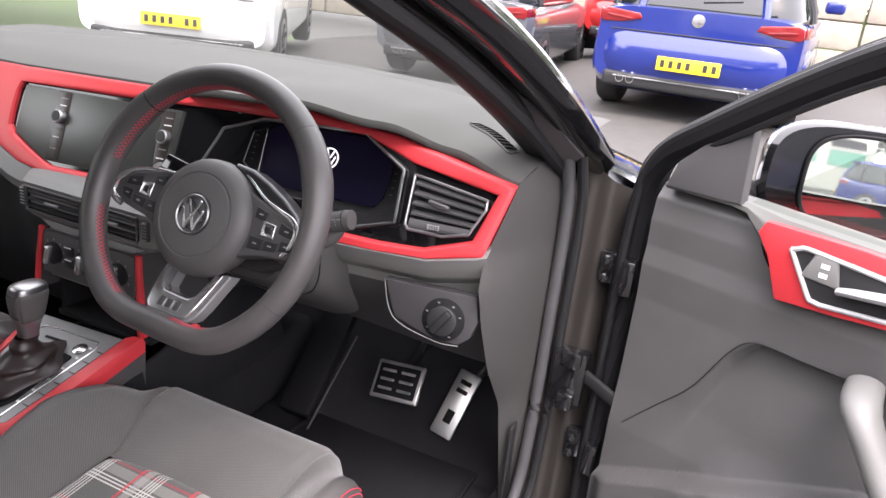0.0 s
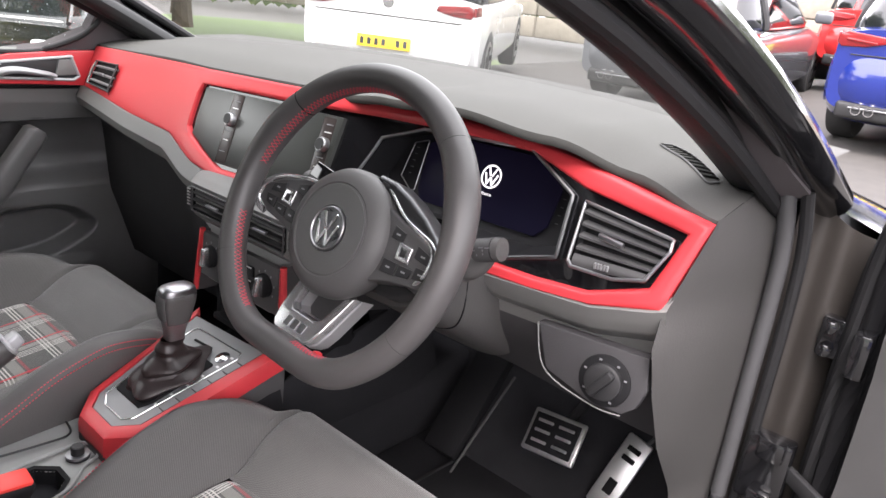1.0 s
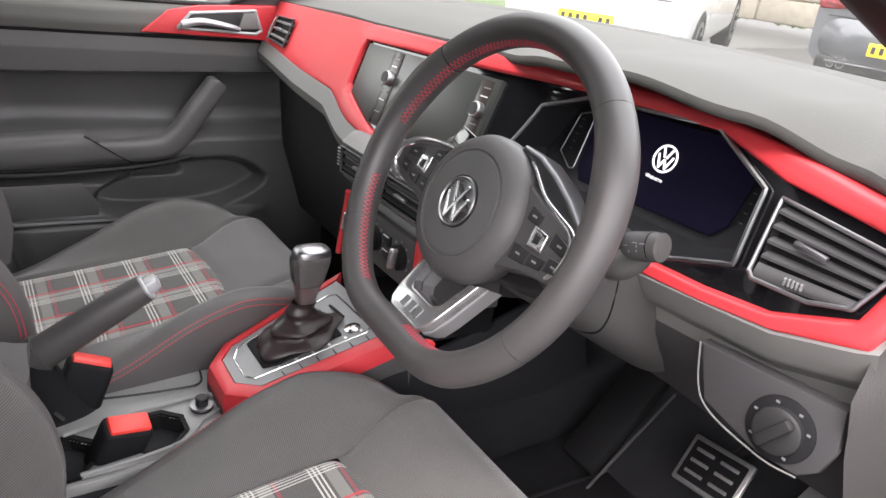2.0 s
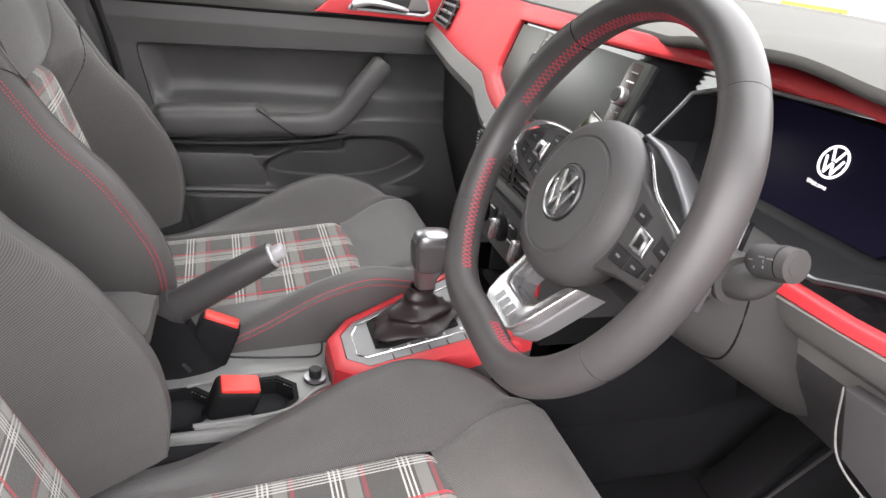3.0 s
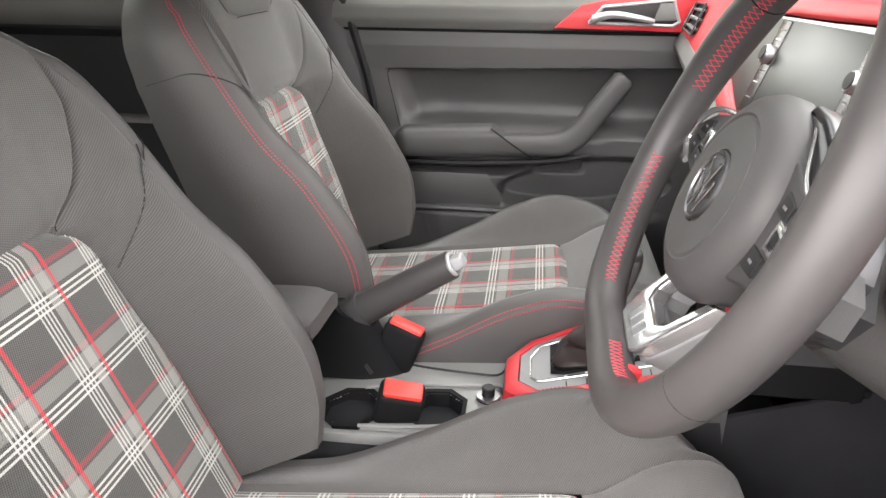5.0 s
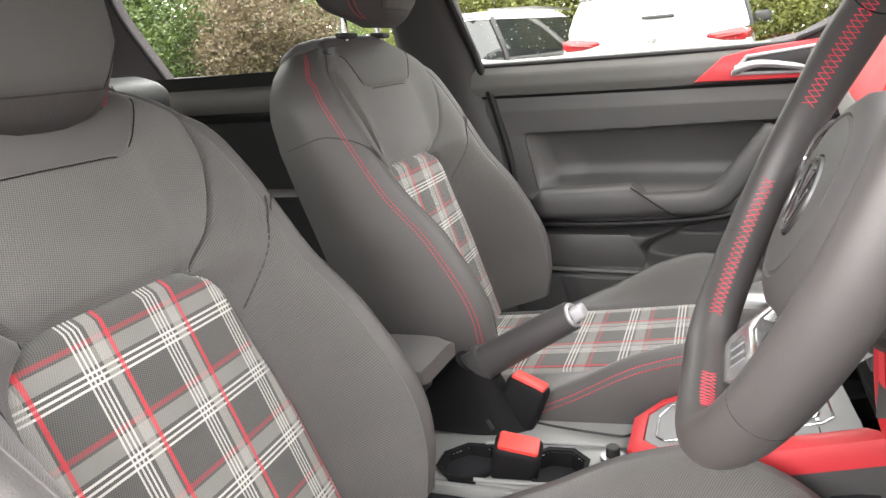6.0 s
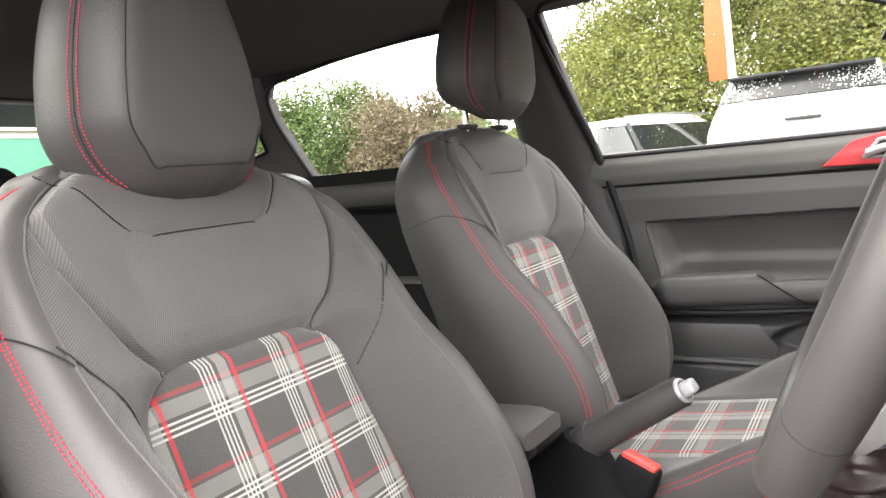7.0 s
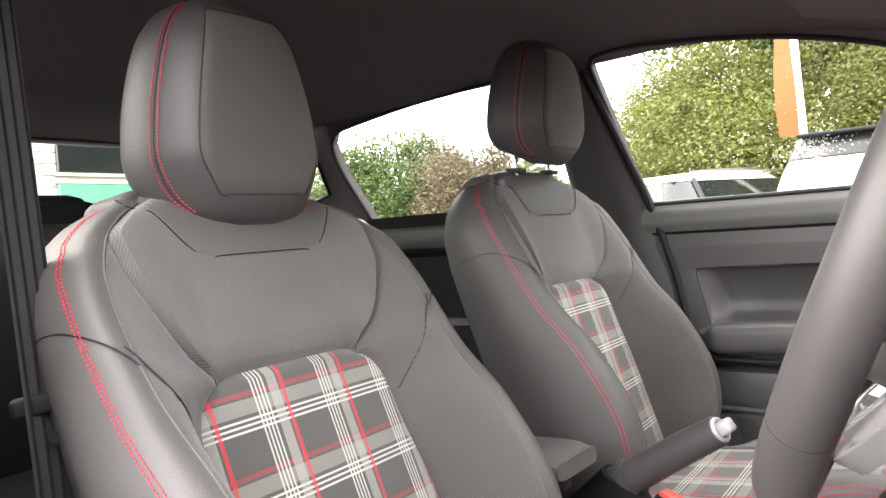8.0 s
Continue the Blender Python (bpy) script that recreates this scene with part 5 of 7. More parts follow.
# handbrake, armrest, buckles
hb = thing("handbrake", "black leather handbrake lever with chrome button", "handbrake", (-0.09, 0.20, 0.49))
HO = Vector((-0.09, 0.20, 0.49))
part("lever", tube([Vector((-0.082, 0.185, 0.560)) - HO, Vector((-0.076, 0.235, 0.593)) - HO, Vector((-0.067, 0.31, 0.643)) - HO, Vector((-0.062, 0.362, 0.676)) - HO], lambda t: 0.0245 - 0.0055 * t, 30, 20, flat=1.12), WHEELHIDE, hb, "grained black grip")
part("grip_collar", tube([Vector((-0.0785, 0.218, 0.582)) - HO, Vector((-0.077, 0.228, 0.588)) - HO], 0.0262, 4, 20, flat=1.12), KNEE, hb, "dark collar")
TIP = Matrix.Translation(Vector((-0.0617, 0.364, 0.677)) - HO) @ Vector((0.07, 0.83, 0.55)).to_track_quat("Z", "X").to_matrix().to_4x4()
gr_ = part("grip_ring", moved(tube([(0.0150 * math.cos(a), 0.0185 * math.sin(a), 0) for a in [2 * math.pi * k / 16 for k in range(16)]], 0.0032, 48, 10, closed=True), TIP), HANDLE, hb, "chrome end ring")
part("ring_inside", moved(lathe([(0.0155, -0.001), (0.012, -0.0015)], 24), TIP), VOID, gr_)
part("button", moved(rbox((0.021, 0.025, 0.026), 0.0045, 4, (0.0, 0.0, 0.006), (0, 0, 0), 0.9), TIP), HANDLE, hb, "chrome push button")


def boot(u, v):
    """A moulded body that rises from the console to the lever's foot."""
    q = u * 2 * math.pi
    c, s_ = math.cos(q), math.sin(q)
    a, b = lerp(0.050, 0.027, v ** 0.8), lerp(0.150, 0.032, v ** 0.62)
    return Vector((lerp(-0.090, -0.079, v) + a * math.copysign(abs(c) ** 0.7, c), lerp(0.165, 0.212, v ** 0.8) + b * math.copysign(abs(s_) ** 0.8, s_), 0.482 + 0.098 * v + 0.016 * s_ * v * -1)) - HO


part("boot", cap(grid(boot, 48, 20, close_u=True)), MATT, hb, "black moulded boot")
part("release_pin", tube([Vector((-0.040, 0.235, 0.510)) - HO, Vector((-0.036, 0.245, 0.498)) - HO], 0.003, 4, 6), DARK, hb)
ar = thing("armrest", "grey padded centre armrest between the seats", "armrest", (0.045, 0.05, 0.55))


def arm_pad(u, v):
    """A flat pad with a rounded nose, thinner to the front."""
    q = u * 2 * math.pi
    c, s = math.cos(q), math.sin(q)
    k = ramp([0, 0.04, 0.9, 1], [0.7, 1, 1, 0.78], v)
    top, low = lerp(0.100, 0.110, v), lerp(0.030, 0.078, v)
    return Vector((0.010 + 0.062 * k * math.copysign(abs(c) ** 0.3, c), lerp(-0.22, 0.150, v) + (0.010 * (0.5 - 0.5 * c) if v > 0.9 else 0.0), lerp(lerp(low, top, 0.5), top if s > 0 else low, abs(s) ** 0.3 * k)))


part("pad", cap(grid(arm_pad, 44, 26, close_u=True)), LEATHER, ar)
part("hinge_arm", rbox((0.07, 0.12, 0.16), 0.012, 2, (-0.02, -0.06, 0.0)), DARK, ar)
part("latch", rbox((0.03, 0.03, 0.02), 0.005, 2, (0.015, 0.125, 0.066)), DARK, ar)


def buckle(at, turn, stem_to):
    b = thing("seat_belt_buckle", "black seat belt buckle with a red release button", "buckle", at, "seat belt buckles", turn=turn)
    part("housing", rbox((0.038, 0.064, 0.104), 0.009, 3, (0, 0, -0.049), taper=1.0), MATT, b)
    part("release_button", rbox((0.028, 0.054, 0.012), 0.004, 2, (0, 0, 0.002)), REDTAB, b, "red release button")
    part("stem", tube([(0, 0, -0.06), Vector(stem_to) * 0.5 + Vector((0, 0, -0.03)), stem_to], 0.009, 12, 10, flat=1.6), MATT, b)
    return b


buckle((0.066, 0.312, 0.540), (-12, 22, 4), (0.004, -0.06, -0.17))
buckle((-0.088, 0.290, 0.553), (-20, -6, -5), (-0.004, -0.06, -0.15))

# ---- car shell ----
def wall_x(z):
    """Half width of the cabin's side at height z."""
    return line([0.3, 0.6, 0.95, 1.01, 1.33, 1.38], [0.74, 0.765, 0.765, 0.752, 0.625, 0.56], z)


FLOOR_Z = 0.30
fl = tagged(link("floor", grid(lambda u, v: Vector((lerp(-0.74, 0.74, u), lerp(-1.5, 1.10, v), FLOOR_Z + 0.004 * noise.noise((u * 20, v * 30, 0)))), 60, 60), CARPET), "black carpeted car floor", "floor", kind="structure")
toe = tagged(link("toe_board", grid(lambda u, v: Vector((lerp(-0.74, 0.74, u), lerp(1.10, 1.42, v), FLOOR_Z + 0.42 * v ** 1.3)), 30, 20), CARPET), "black carpet rising to the bulkhead", "floor", kind="structure")
bulk = tagged(link("wall_front", rbox((1.44, 0.03, 0.68), 0.005, 1, (0, 1.43, 0.63)), MATT), "dark bulkhead behind the dashboard", "wall", kind="structure")
under = tagged(link("floor_pan", rbox((1.56, 3.2, 0.06), 0.02, 2, (0, -0.15, 0.255)), MATT), "black car floor pan", "floor", kind="structure")
for sg in (-1, 1):
    tagged(link("kick_panel" + ("_left" if sg < 0 else "_right"), rbox((0.02, 0.52, 0.74 if sg < 0 else 0.46), 0.006, 1, (sg * (0.752 if sg < 0 else 0.735), 1.21 + 0.06 * (sg > 0), 0.64 if sg < 0 else 0.50)), CARPET), "black carpeted footwell side", "wall", kind="structure")
tagged(link("sill_left", rbox((0.08, 2.2, 0.13), 0.02, 3, (-0.775, 0.35, 0.325)), DARK), "black door sill of the passenger side", "sill", kind="structure")
tun = thing("console_tunnel", "black carpeted centre tunnel side panels", "tunnel", (-0.01, 0.60, 0.30))
part("tunnel", rbox((0.24, 1.6, 0.17), 0.03, 3, (0, -0.1, 0.085)), CARPET, tun)
for sg in (-1, 1):
    part("side_panel", rbox((0.012, 0.42, 0.22), 0.005, 2, (sg * 0.103 + 0.01, 0.30, 0.21), (18, 0, 0)), CARPET, tun, "black plastic side panel")
# foot rest and floor mat
fr_ = thing("foot_rest", "black moulded foot rest with a grey edge", "foot rest", (0.19, 1.12, 0.32))
part("pad", rbox((0.085, 0.03, 0.26), 0.01, 2, (0, 0.04, 0.10), (-42, 0, 0)), MATT, fr_)
part("edge", tube([(0.05, -0.07, -0.012), (0.055, 0.0, 0.06), (0.062, 0.10, 0.16)], 0.003, 20, 6), KNEE, fr_)
mt = thing("floor_mat", "black carpet floor mat on the driver side", "floor mat", (0.42, 0.92, 0.308))
part("mat", rbox((0.42, 0.44, 0.008), 0.003, 2), CARPET, mt)
part("bound_edge", tube([(-0.20, -0.20, 0.004), (-0.20, 0.15, 0.004), (-0.16, 0.21, 0.004), (0.16, 0.21, 0.004), (0.20, 0.15, 0.004), (0.20, -0.20, 0.004)], 0.004, 60, 6), RUBBER, mt)

# headliner: one cloth sheet
def liner(u, v):
    y = lerp(-1.42, 0.60, v)
    w = line([-1.42, -0.9, 0.1, 0.42, 0.60], [0.54, 0.60, 0.64, 0.64, 0.635], y)
    x = (u * 2 - 1) * w
    e = abs(u * 2 - 1)
    z = line([-1.42, -1.0, -0.3, 0.1, 0.30, 0.42, 0.50, 0.60], [1.300, 1.372, 1.395, 1.394, 1.375, 1.353, 1.334, 1.308], y) - line([0, 0.5], [0.055, 0.035], y) * e ** 4
    return Vector((x, y, z))


tagged(link("ceiling", grid(liner, 40, 60, flip=True), HEAD), "black cloth headliner", "ceiling", kind="structure")
tagged(link("roof_skin", grid(lambda u, v: liner(u, v) * 1.0 + Vector((0, 0, 0.035)), 30, 30), PAINT), "glossy black roof outside", "roof", kind="structure")


for sg in (-1, 1):
    vz = thing("sun_visor", "dark grey folded sun visor under the headliner", "sun visor", (sg * 0.34, 0.50, 1.330), "sun visors")
    part("flap", rbox((0.42, 0.17, 0.016), 0.007, 3, (0, 0, -0.02), (-14, 0, 0)), HEAD, vz)
    part("pivot", tube([(sg * 0.20, 0.07, -0.02), (sg * 0.24, 0.075, -0.03), (sg * 0.25, 0.06, -0.03)], 0.007, 8, 8), DARK, vz)


def side(sg, name, y0, holes, tail):
    """The cabin's side from belt to roof, with window openings cut through it."""
    bm = bmesh.new()
    outer = [(y0, 1.0), (0.80, 1.0), (0.98, 1.02), (0.80, 1.17), (0.56, 1.305), (0.35, 1.362), (0.0, 1.380), (-0.45, 1.38), (-0.9, 1.350), (-1.40, 1.28), (tail, 1.0)]
    if sg > 0:
        outer = [(tail, 1.0), (0.0, 1.0), (-0.045, 1.20), (-0.06, 1.318), (-0.025, 1.334), (0.12, 1.335), (0.38, 1.303), (0.54, 1.262), (0.70, 1.185), (0.90, 1.06), (0.96, 1.03), (1.0, 1.05), (0.80, 1.18), (0.56, 1.305), (0.35, 1.345), (0.0, 1.365), (-0.45, 1.37), (-0.9, 1.345), (-1.40, 1.28)]
    loops = [outer] + holes
    edges = []
    for lp in loops:
        vs = [bm.verts.new((0, y, z)) for y, z in lp]
        edges += [bm.edges.new((vs[i], vs[(i + 1) % len(vs)])) for i in range(len(vs))]
    bmesh.ops.triangle_fill(bm, edges=edges, use_beauty=True)
    bmesh.ops.subdivide_edges(bm, edges=[e for e in bm.edges if e.calc_length() > 0.12], cuts=2)
    bmesh.ops.triangulate(bm, faces=bm.faces[:])
    for v in bm.verts:
        v.co.x = sg * wall_x(v.co.z)
    bm.normal_update()
    for f in bm.faces:
        if f.normal.x * sg > 0:
            f.normal_flip()
    bm.normal_update()
    bmesh.ops.solidify(bm, geom=bm.faces[:], thickness=0.03)
    bmesh.ops.recalc_face_normals(bm, faces=bm.faces)
    return link(name, bm, HEAD, None, "", 30)


WIN_F = [(0.030, 1.005), (0.62, 1.008), (0.70, 1.02), (0.78, 1.06), (0.80, 1.12), (0.70, 1.195), (0.54, 1.266), (0.38, 1.312), (0.22, 1.338), (0.08, 1.351), (-0.010, 1.350), (-0.036, 1.338), (-0.040, 1.318), (0.005, 1.10)]
WIN_R = [(-0.86, 1.022), (-0.13, 1.012), (-0.15, 1.20), (-0.170, 1.330), (-0.32, 1.340), (-0.57, 1.332), (-0.80, 1.310), (-0.885, 1.295), (-0.92, 1.26), (-0.915, 1.18)]
WIN_Q = [(-1.00, 1.12), (-1.02, 1.29), (-1.12, 1.27), (-1.16, 1.16), (-1.12, 1.10)]
tagged(side(-1, "wall_left", -1.2, [WIN_F, WIN_R, WIN_Q], -1.50), "black trimmed pillars and roof rail of the passenger side", "wall", kind="structure")
# driver side: doorway open, only the rear half and the pillars
tagged(side(1, "wall_right", -1.2, [WIN_R, WIN_Q], -1.50), "black trimmed pillars of the driver side", "wall", kind="structure")


def pane(name, outline, sg, inset=0.012):
    bm = bmesh.new()
    vs = [bm.verts.new((sg * (wall_x(z) + inset), y, z)) for y, z in outline]
    edges = [bm.edges.new((vs[i], vs[(i + 1) % len(vs)])) for i in range(len(vs))]
    bmesh.ops.triangle_fill(bm, edges=edges, use_beauty=True)
    ob = link(name, bm, GLASS)
    ob.visible_shadow = False
    return ob


def grow(outline, k=1.04):
    cy, cz = sum(p[0] for p in outline) / len(outline), sum(p[1] for p in outline) / len(outline)
    return [(cy + (y - cy) * k, cz + (z - cz) * k) for y, z in outline]


for n, (w, sg) in enumerate(((WIN_F, -1), (WIN_R, -1), (WIN_Q, -1), (WIN_R, 1), (WIN_Q, 1))):
    ob = tagged(pane("window_%d" % (n + 1), grow(w), sg), "clear side window glass with rain drops", "window", kind="structure")
    pts = [Vector((sg * (wall_x(z) - 0.002), y, z)) for y, z in w]
    part("window_seal", tube(pts, 0.006, 120, 8, closed=True, up=(1, 0, 0)), RUBBER, ob)
# rain drops on the glass
DROP = mat("water_drop", (0.75, 0.78, 0.78), 0.05, stain=0.05, spec=0.8)
rnd = random.Random(7)


def drops(name, outline, sg, n):
    bm = bmesh.new()
    ys, zs = [p[0] for p in outline], [p[1] for p in outline]
    for _ in range(n):
        y, z = rnd.uniform(min(ys), max(ys)), rnd.uniform(min(zs), max(zs))
        r = 0.0007 + 0.0011 * rnd.random() ** 3
        c = Vector((sg * (wall_x(z) + 0.0135), y, z))
        ring_ = [bm.verts.new(c + Vector((0, r * math.cos(a), r * 1.2 * math.sin(a)))) for a in [k * math.pi / 3 for k in range(6)]]
        tip = bm.verts.new(c + Vector((sg * r * 0.6, 0, -r * 0.2)))
        for k in range(6):
            bm.faces.new((ring_[k], ring_[(k + 1) % 6], tip))
    return tagged(link(name, bm, DROP), "scattered rain drops on the window glass", "rain drops", kind="stuff")


drops("rain_drops", WIN_F, -1, 420)
drops("rain_drops", WIN_R, -1, 420)

# B-pillar trims and seat belts
WIDE = {-1: [0.15, 0.15, 0.138, 0.094, 0.052], 1: [0.11, 0.085, 0.08, 0.075, 0.065]}
for sg in (-1, 1):
    bp = thing("pillar_trim", "black plastic door pillar trim", "pillar", (sg * 0.74, -0.09, 0.40), "pillar trims")

    def pil(u, v, sg=sg):
        z = lerp(0.36, 1.36, v)
        yc = line([0.36, 1.0, 1.36], [-0.03, -0.065, -0.125], z)
        wd = line([0.36, 0.6, 0.8, 1.0, 1.36], WIDE[sg], z)
        q = (u * 2 - 1)
        return Vector((sg * (wall_x(z) - 0.030 * (1 - q ** 4)), yc + q * wd, z)) - bp.location
    part("trim", grid(pil, 20, 40, flip=sg > 0), KNEE if sg < 0 else DARK, bp)
    part("door_seal", tube([Vector((sg * (wall_x(z) - 0.006), line([0.36, 1.0, 1.36], [-0.03, -0.065, -0.125], z) + line([0.36, 0.6, 0.8, 1.0, 1.36], WIDE[sg], z) + 0.006, z)) - bp.location for z in (0.40, 0.6, 0.8, 1.0, 1.1, 1.2, 1.33)], 0.010, 60, 8), RUBBER, bp, "black rubber door seal")
BELT = mat("belt_webbing", (0.030, 0.030, 0.031), 0.8, grain=0.6, gscale=1200)
sb = thing("seat_belt", "black seat belt hanging by the driver door pillar", "seat belt", (0.654, -0.046, 0.40))
part("webbing", grid(lambda u, v: Vector((lerp(0.012, -0.034, u) - 0.034 + 0.026 * v, lerp(0.010, -0.012, u) - 0.03 * v, 0.0 + 0.88 * v)), 8, 20, uvf=lambda u, v: (u * 0.05, v)), BELT, sb)
for k in range(4):
    part("webbing_rib", tube([(lerp(0.008, -0.030, k / 3) - 0.034, lerp(0.009, -0.010, k / 3) + 0.001, 0.02), (lerp(0.008, -0.030, k / 3) - 0.009, lerp(0.009, -0.010, k / 3) - 0.029, 0.86)], 0.0014, 4, 5), MATT, sb)
part("tongue", rbox((0.070, 0.012, 0.020), 0.006, 3, (-0.034, -0.006, 0.440), (0, 6, -24)), MATT, sb, "black belt tongue")
part("tongue_foot", rbox((0.020, 0.012, 0.040), 0.005, 2, (-0.058, -0.012, 0.425), (0, 6, -24)), MATT, sb)
part("stop_button", lathe([(0.006, 0), (0.005, 0.004)], 12, pose(-0.034, -0.004, 0.405, 90, 0, -24)), MATT, sb)

# rear of the cabin: rear bench, hatch, rear window
rb = thing("rear_bench", "black cloth rear bench seat", "rear seat", (0, -0.62, 0.40))
part("cushion", rbox((1.30, 0.50, 0.16), 0.05, 4, (0, 0.03, 0.10)), DARK, rb)
part("backrest", rbox((1.28, 0.14, 0.56), 0.05, 4, (0, -0.26, 0.37), (-18, 0, 0)), DARK, rb)
for x in (-0.20, 0.20):
    part("head_restraint", merge(rbox((0.21, 0.085, 0.085), 0.032, 4, (x, -0.31, 0.655), (-12, 0, 0)), rbox((0.14, 0.075, 0.05), 0.02, 3, (x, -0.315, 0.685), (-12, 0, 0))), MATT, rb, "low black rear head restraint")
for x in (-0.2, 0.2):
    part("seam", tube([(x, -0.14, 0.20), (x, -0.22, 0.50), (x, -0.30, 0.70)], 0.003, 10, 6), MATT, rb)
tail = thing("tailgate", "black tailgate with a rear window", "tailgate", (0, -1.5, 0.60), kind="structure")
part("lower_panel", rbox((1.34, 0.06, 0.42), 0.02, 2, (0, 0.0, 0.20)), DARK, tail)
part("window_header", rbox((1.20, 0.06, 0.06), 0.015, 2, (0, 0.10, 0.728)), DARK, tail)
for sg in (-1, 1):
    part("window_post", tube([(sg * 0.62, 0.0, 0.40), (sg * 0.60, 0.05, 0.56), (sg * 0.56, 0.10, 0.70)], 0.04, 12, 10), DARK, tail)
rw = part("rear_window", grid(lambda u, v: Vector(((u * 2 - 1) * lerp(0.60, 0.55, v), 0.0 + 0.10 * v - 0.03, 0.40 + 0.31 * v)), 8, 6), GLASS, tail)
rw.visible_shadow = False
part("parcel_shelf", rbox((1.20, 0.36, 0.03), 0.008, 2, (0, 0.24, 0.36)), CARPET, tail)
for sg in (-1, 1):
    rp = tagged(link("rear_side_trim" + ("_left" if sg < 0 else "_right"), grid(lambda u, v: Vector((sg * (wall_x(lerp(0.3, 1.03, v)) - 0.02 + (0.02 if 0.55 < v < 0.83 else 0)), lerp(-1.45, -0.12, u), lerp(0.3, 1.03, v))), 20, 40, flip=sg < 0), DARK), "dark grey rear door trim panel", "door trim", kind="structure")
belt_pad = tagged(link("rear_door_top", grid(lambda u, v: Vector((-wall_x(1.0) + 0.03 * math.sin(v * math.pi / 1.6), lerp(-0.95, -0.14, u), lerp(1.03, 0.93, v))), 16, 10, flip=False), SOFT), "grey soft rear door top", "door trim", kind="structure")

# ---- windscreen, front pillars ----
ws = thing("windscreen", "raked clear windscreen with black border", "windscreen", (0, 0.9, 1.0), kind="structure")


def screen_at(u, v):
    x = (u * 2 - 1) * lerp(0.735, 0.61, v)
    return Vector((x, lerp(1.335, 0.60, v) - (0.20 * (1 - v) + 0.03) * (u * 2 - 1) ** 2, lerp(1.055, 1.325, v) - 0.02 * (u * 2 - 1) ** 2))


WSGLASS = glass("windscreen_glass", (0.74, 0.77, 0.75), 0.0)
part("pane", grid(lambda u, v: screen_at(u, v) - ws.location, 24, 12, flip=True), WSGLASS, ws)
part("scuttle_edge", tube([screen_at(u, 0.0) - ws.location + Vector((0, -0.005, 0.0)) for u in [k / 16 for k in range(17)]], 0.012, 60, 8), RUBBER, ws)
for sg in (-1, 1):
    ap = thing("a_pillar", "dark grey windscreen pillar trim with rubber seal", "pillar", (sg * 0.70, 0.70, 1.15), "windscreen pillars")
    base = [Vector((sg * 0.710, 1.02, 1.015)), Vector((sg * 0.690, 0.81, 1.118)), Vector((sg * 0.665, 0.63, 1.196)), Vector((sg * 0.640, 0.46, 1.255)), Vector((sg * 0.615, 0.30, 1.315))]
    base = base[:-2] if sg < 0 else base
    part("inner_trim", tube([p - ap.location for p in base], lambda t: 0.030 - 0.006 * t, 40, 12, flat=0.8), DARK, ap, "dark inner trim")
    part("door_seal", tube([p + Vector((sg * 0.026, -0.018, -0.012)) - ap.location for p in base], 0.011, 50, 10), RUBBER, ap, "rubber door seal")
    part("outer_skin", tube([p + Vector((sg * 0.055, 0.035, 0.012)) - ap.location for p in base], lambda t: 0.036 - 0.004 * t, 50, 12, flat=0.75), PAINT, ap, "glossy black painted outside")
    part("glass_trim", tube([p + Vector((sg * 0.020, 0.062, 0.020)) - ap.location for p in base], 0.010, 50, 8), RUBBER, ap)

# driver side: end of the dashboard, jamb, sill
jm = thing("door_jamb", "black painted door jamb with seal and hinges", "door frame", (0.76, 1.0, 0.60), kind="structure")
JO = Vector((0.76, 1.0, 0.60))


PAD_EDGE = [top_pad(1.0, k / 24) + DO for k in range(25)]


def pad_edge(y):
    """Across and height of the padded top along its driver's door edge."""
    ys = [p.y for p in PAD_EDGE]
    return line(ys, [p.x for p in PAD_EDGE], y), line(ys, [p.z for p in PAD_EDGE], y)


def end_cap(u, v):
    zt = pad_edge(lerp(0.835, 1.03, u))[1] + 0.001
    z = lerp(0.34, zt, v)
    ya = line([0.34, 0.6, 0.70, 0.80, 0.86, 0.905, 1.0, 1.035], [1.02, 0.94, 0.86, 0.805, 0.785, 0.805, 0.838, 0.86], z)
    xe = pad_edge(lerp(0.835, 1.03, u))[0] if v > 0.9 else 0.0
    xa = line([0.34, 0.83, 0.90, 1.006], [0.712, 0.697, 0.6905, 0.7135], z)
    xs = lerp(xa, 0.7465, u ** 0.8)
    if xe:
        xs = lerp(xs, min(xs, xe), (v - 0.9) / 0.1)
    return Vector((xs, lerp(ya - 0.004, 1.03, u), z)) - JO


part("dashboard_end", grid(end_cap, 12, 40, flip=False), COLUMN, jm, "grey end panel of the dashboard")
SEAL = mat("grey_door_seal", (0.06, 0.06, 0.063), 0.5, grain=0.15)
seal_line = [Vector((0.745, 0.955, 1.05)), Vector((0.752, 0.985, 0.95)), Vector((0.752, 0.995, 0.75)), Vector((0.752, 1.0, 0.55)), Vector((0.750, 0.985, 0.42)), Vector((0.745, 0.93, 0.365)), Vector((0.740, 0.80, 0.352)), Vector((0.738, 0.5, 0.350)), Vector((0.738, 0.10, 0.350))]
part("door_seal", tube([p - JO for p in seal_line], 0.0105, 90, 12), SEAL, jm, "grey rubber door seal")
part("seal_lip", tube([p + Vector((0.022, 0.006, -0.004)) - JO for p in seal_line], 0.008, 90, 10), RUBBER, jm)
part("jamb_panel", grid(lambda u, v: Vector((lerp(0.755, 0.86, u), lerp(1.00, 1.075, u ** 0.6) + 0.012 * math.sin(u * 9), lerp(0.28, lerp(1.03, 0.975, u), v))) - JO, 16, 20), JAMB, jm, "dull black painted jamb with brown ground reflection in its colour")
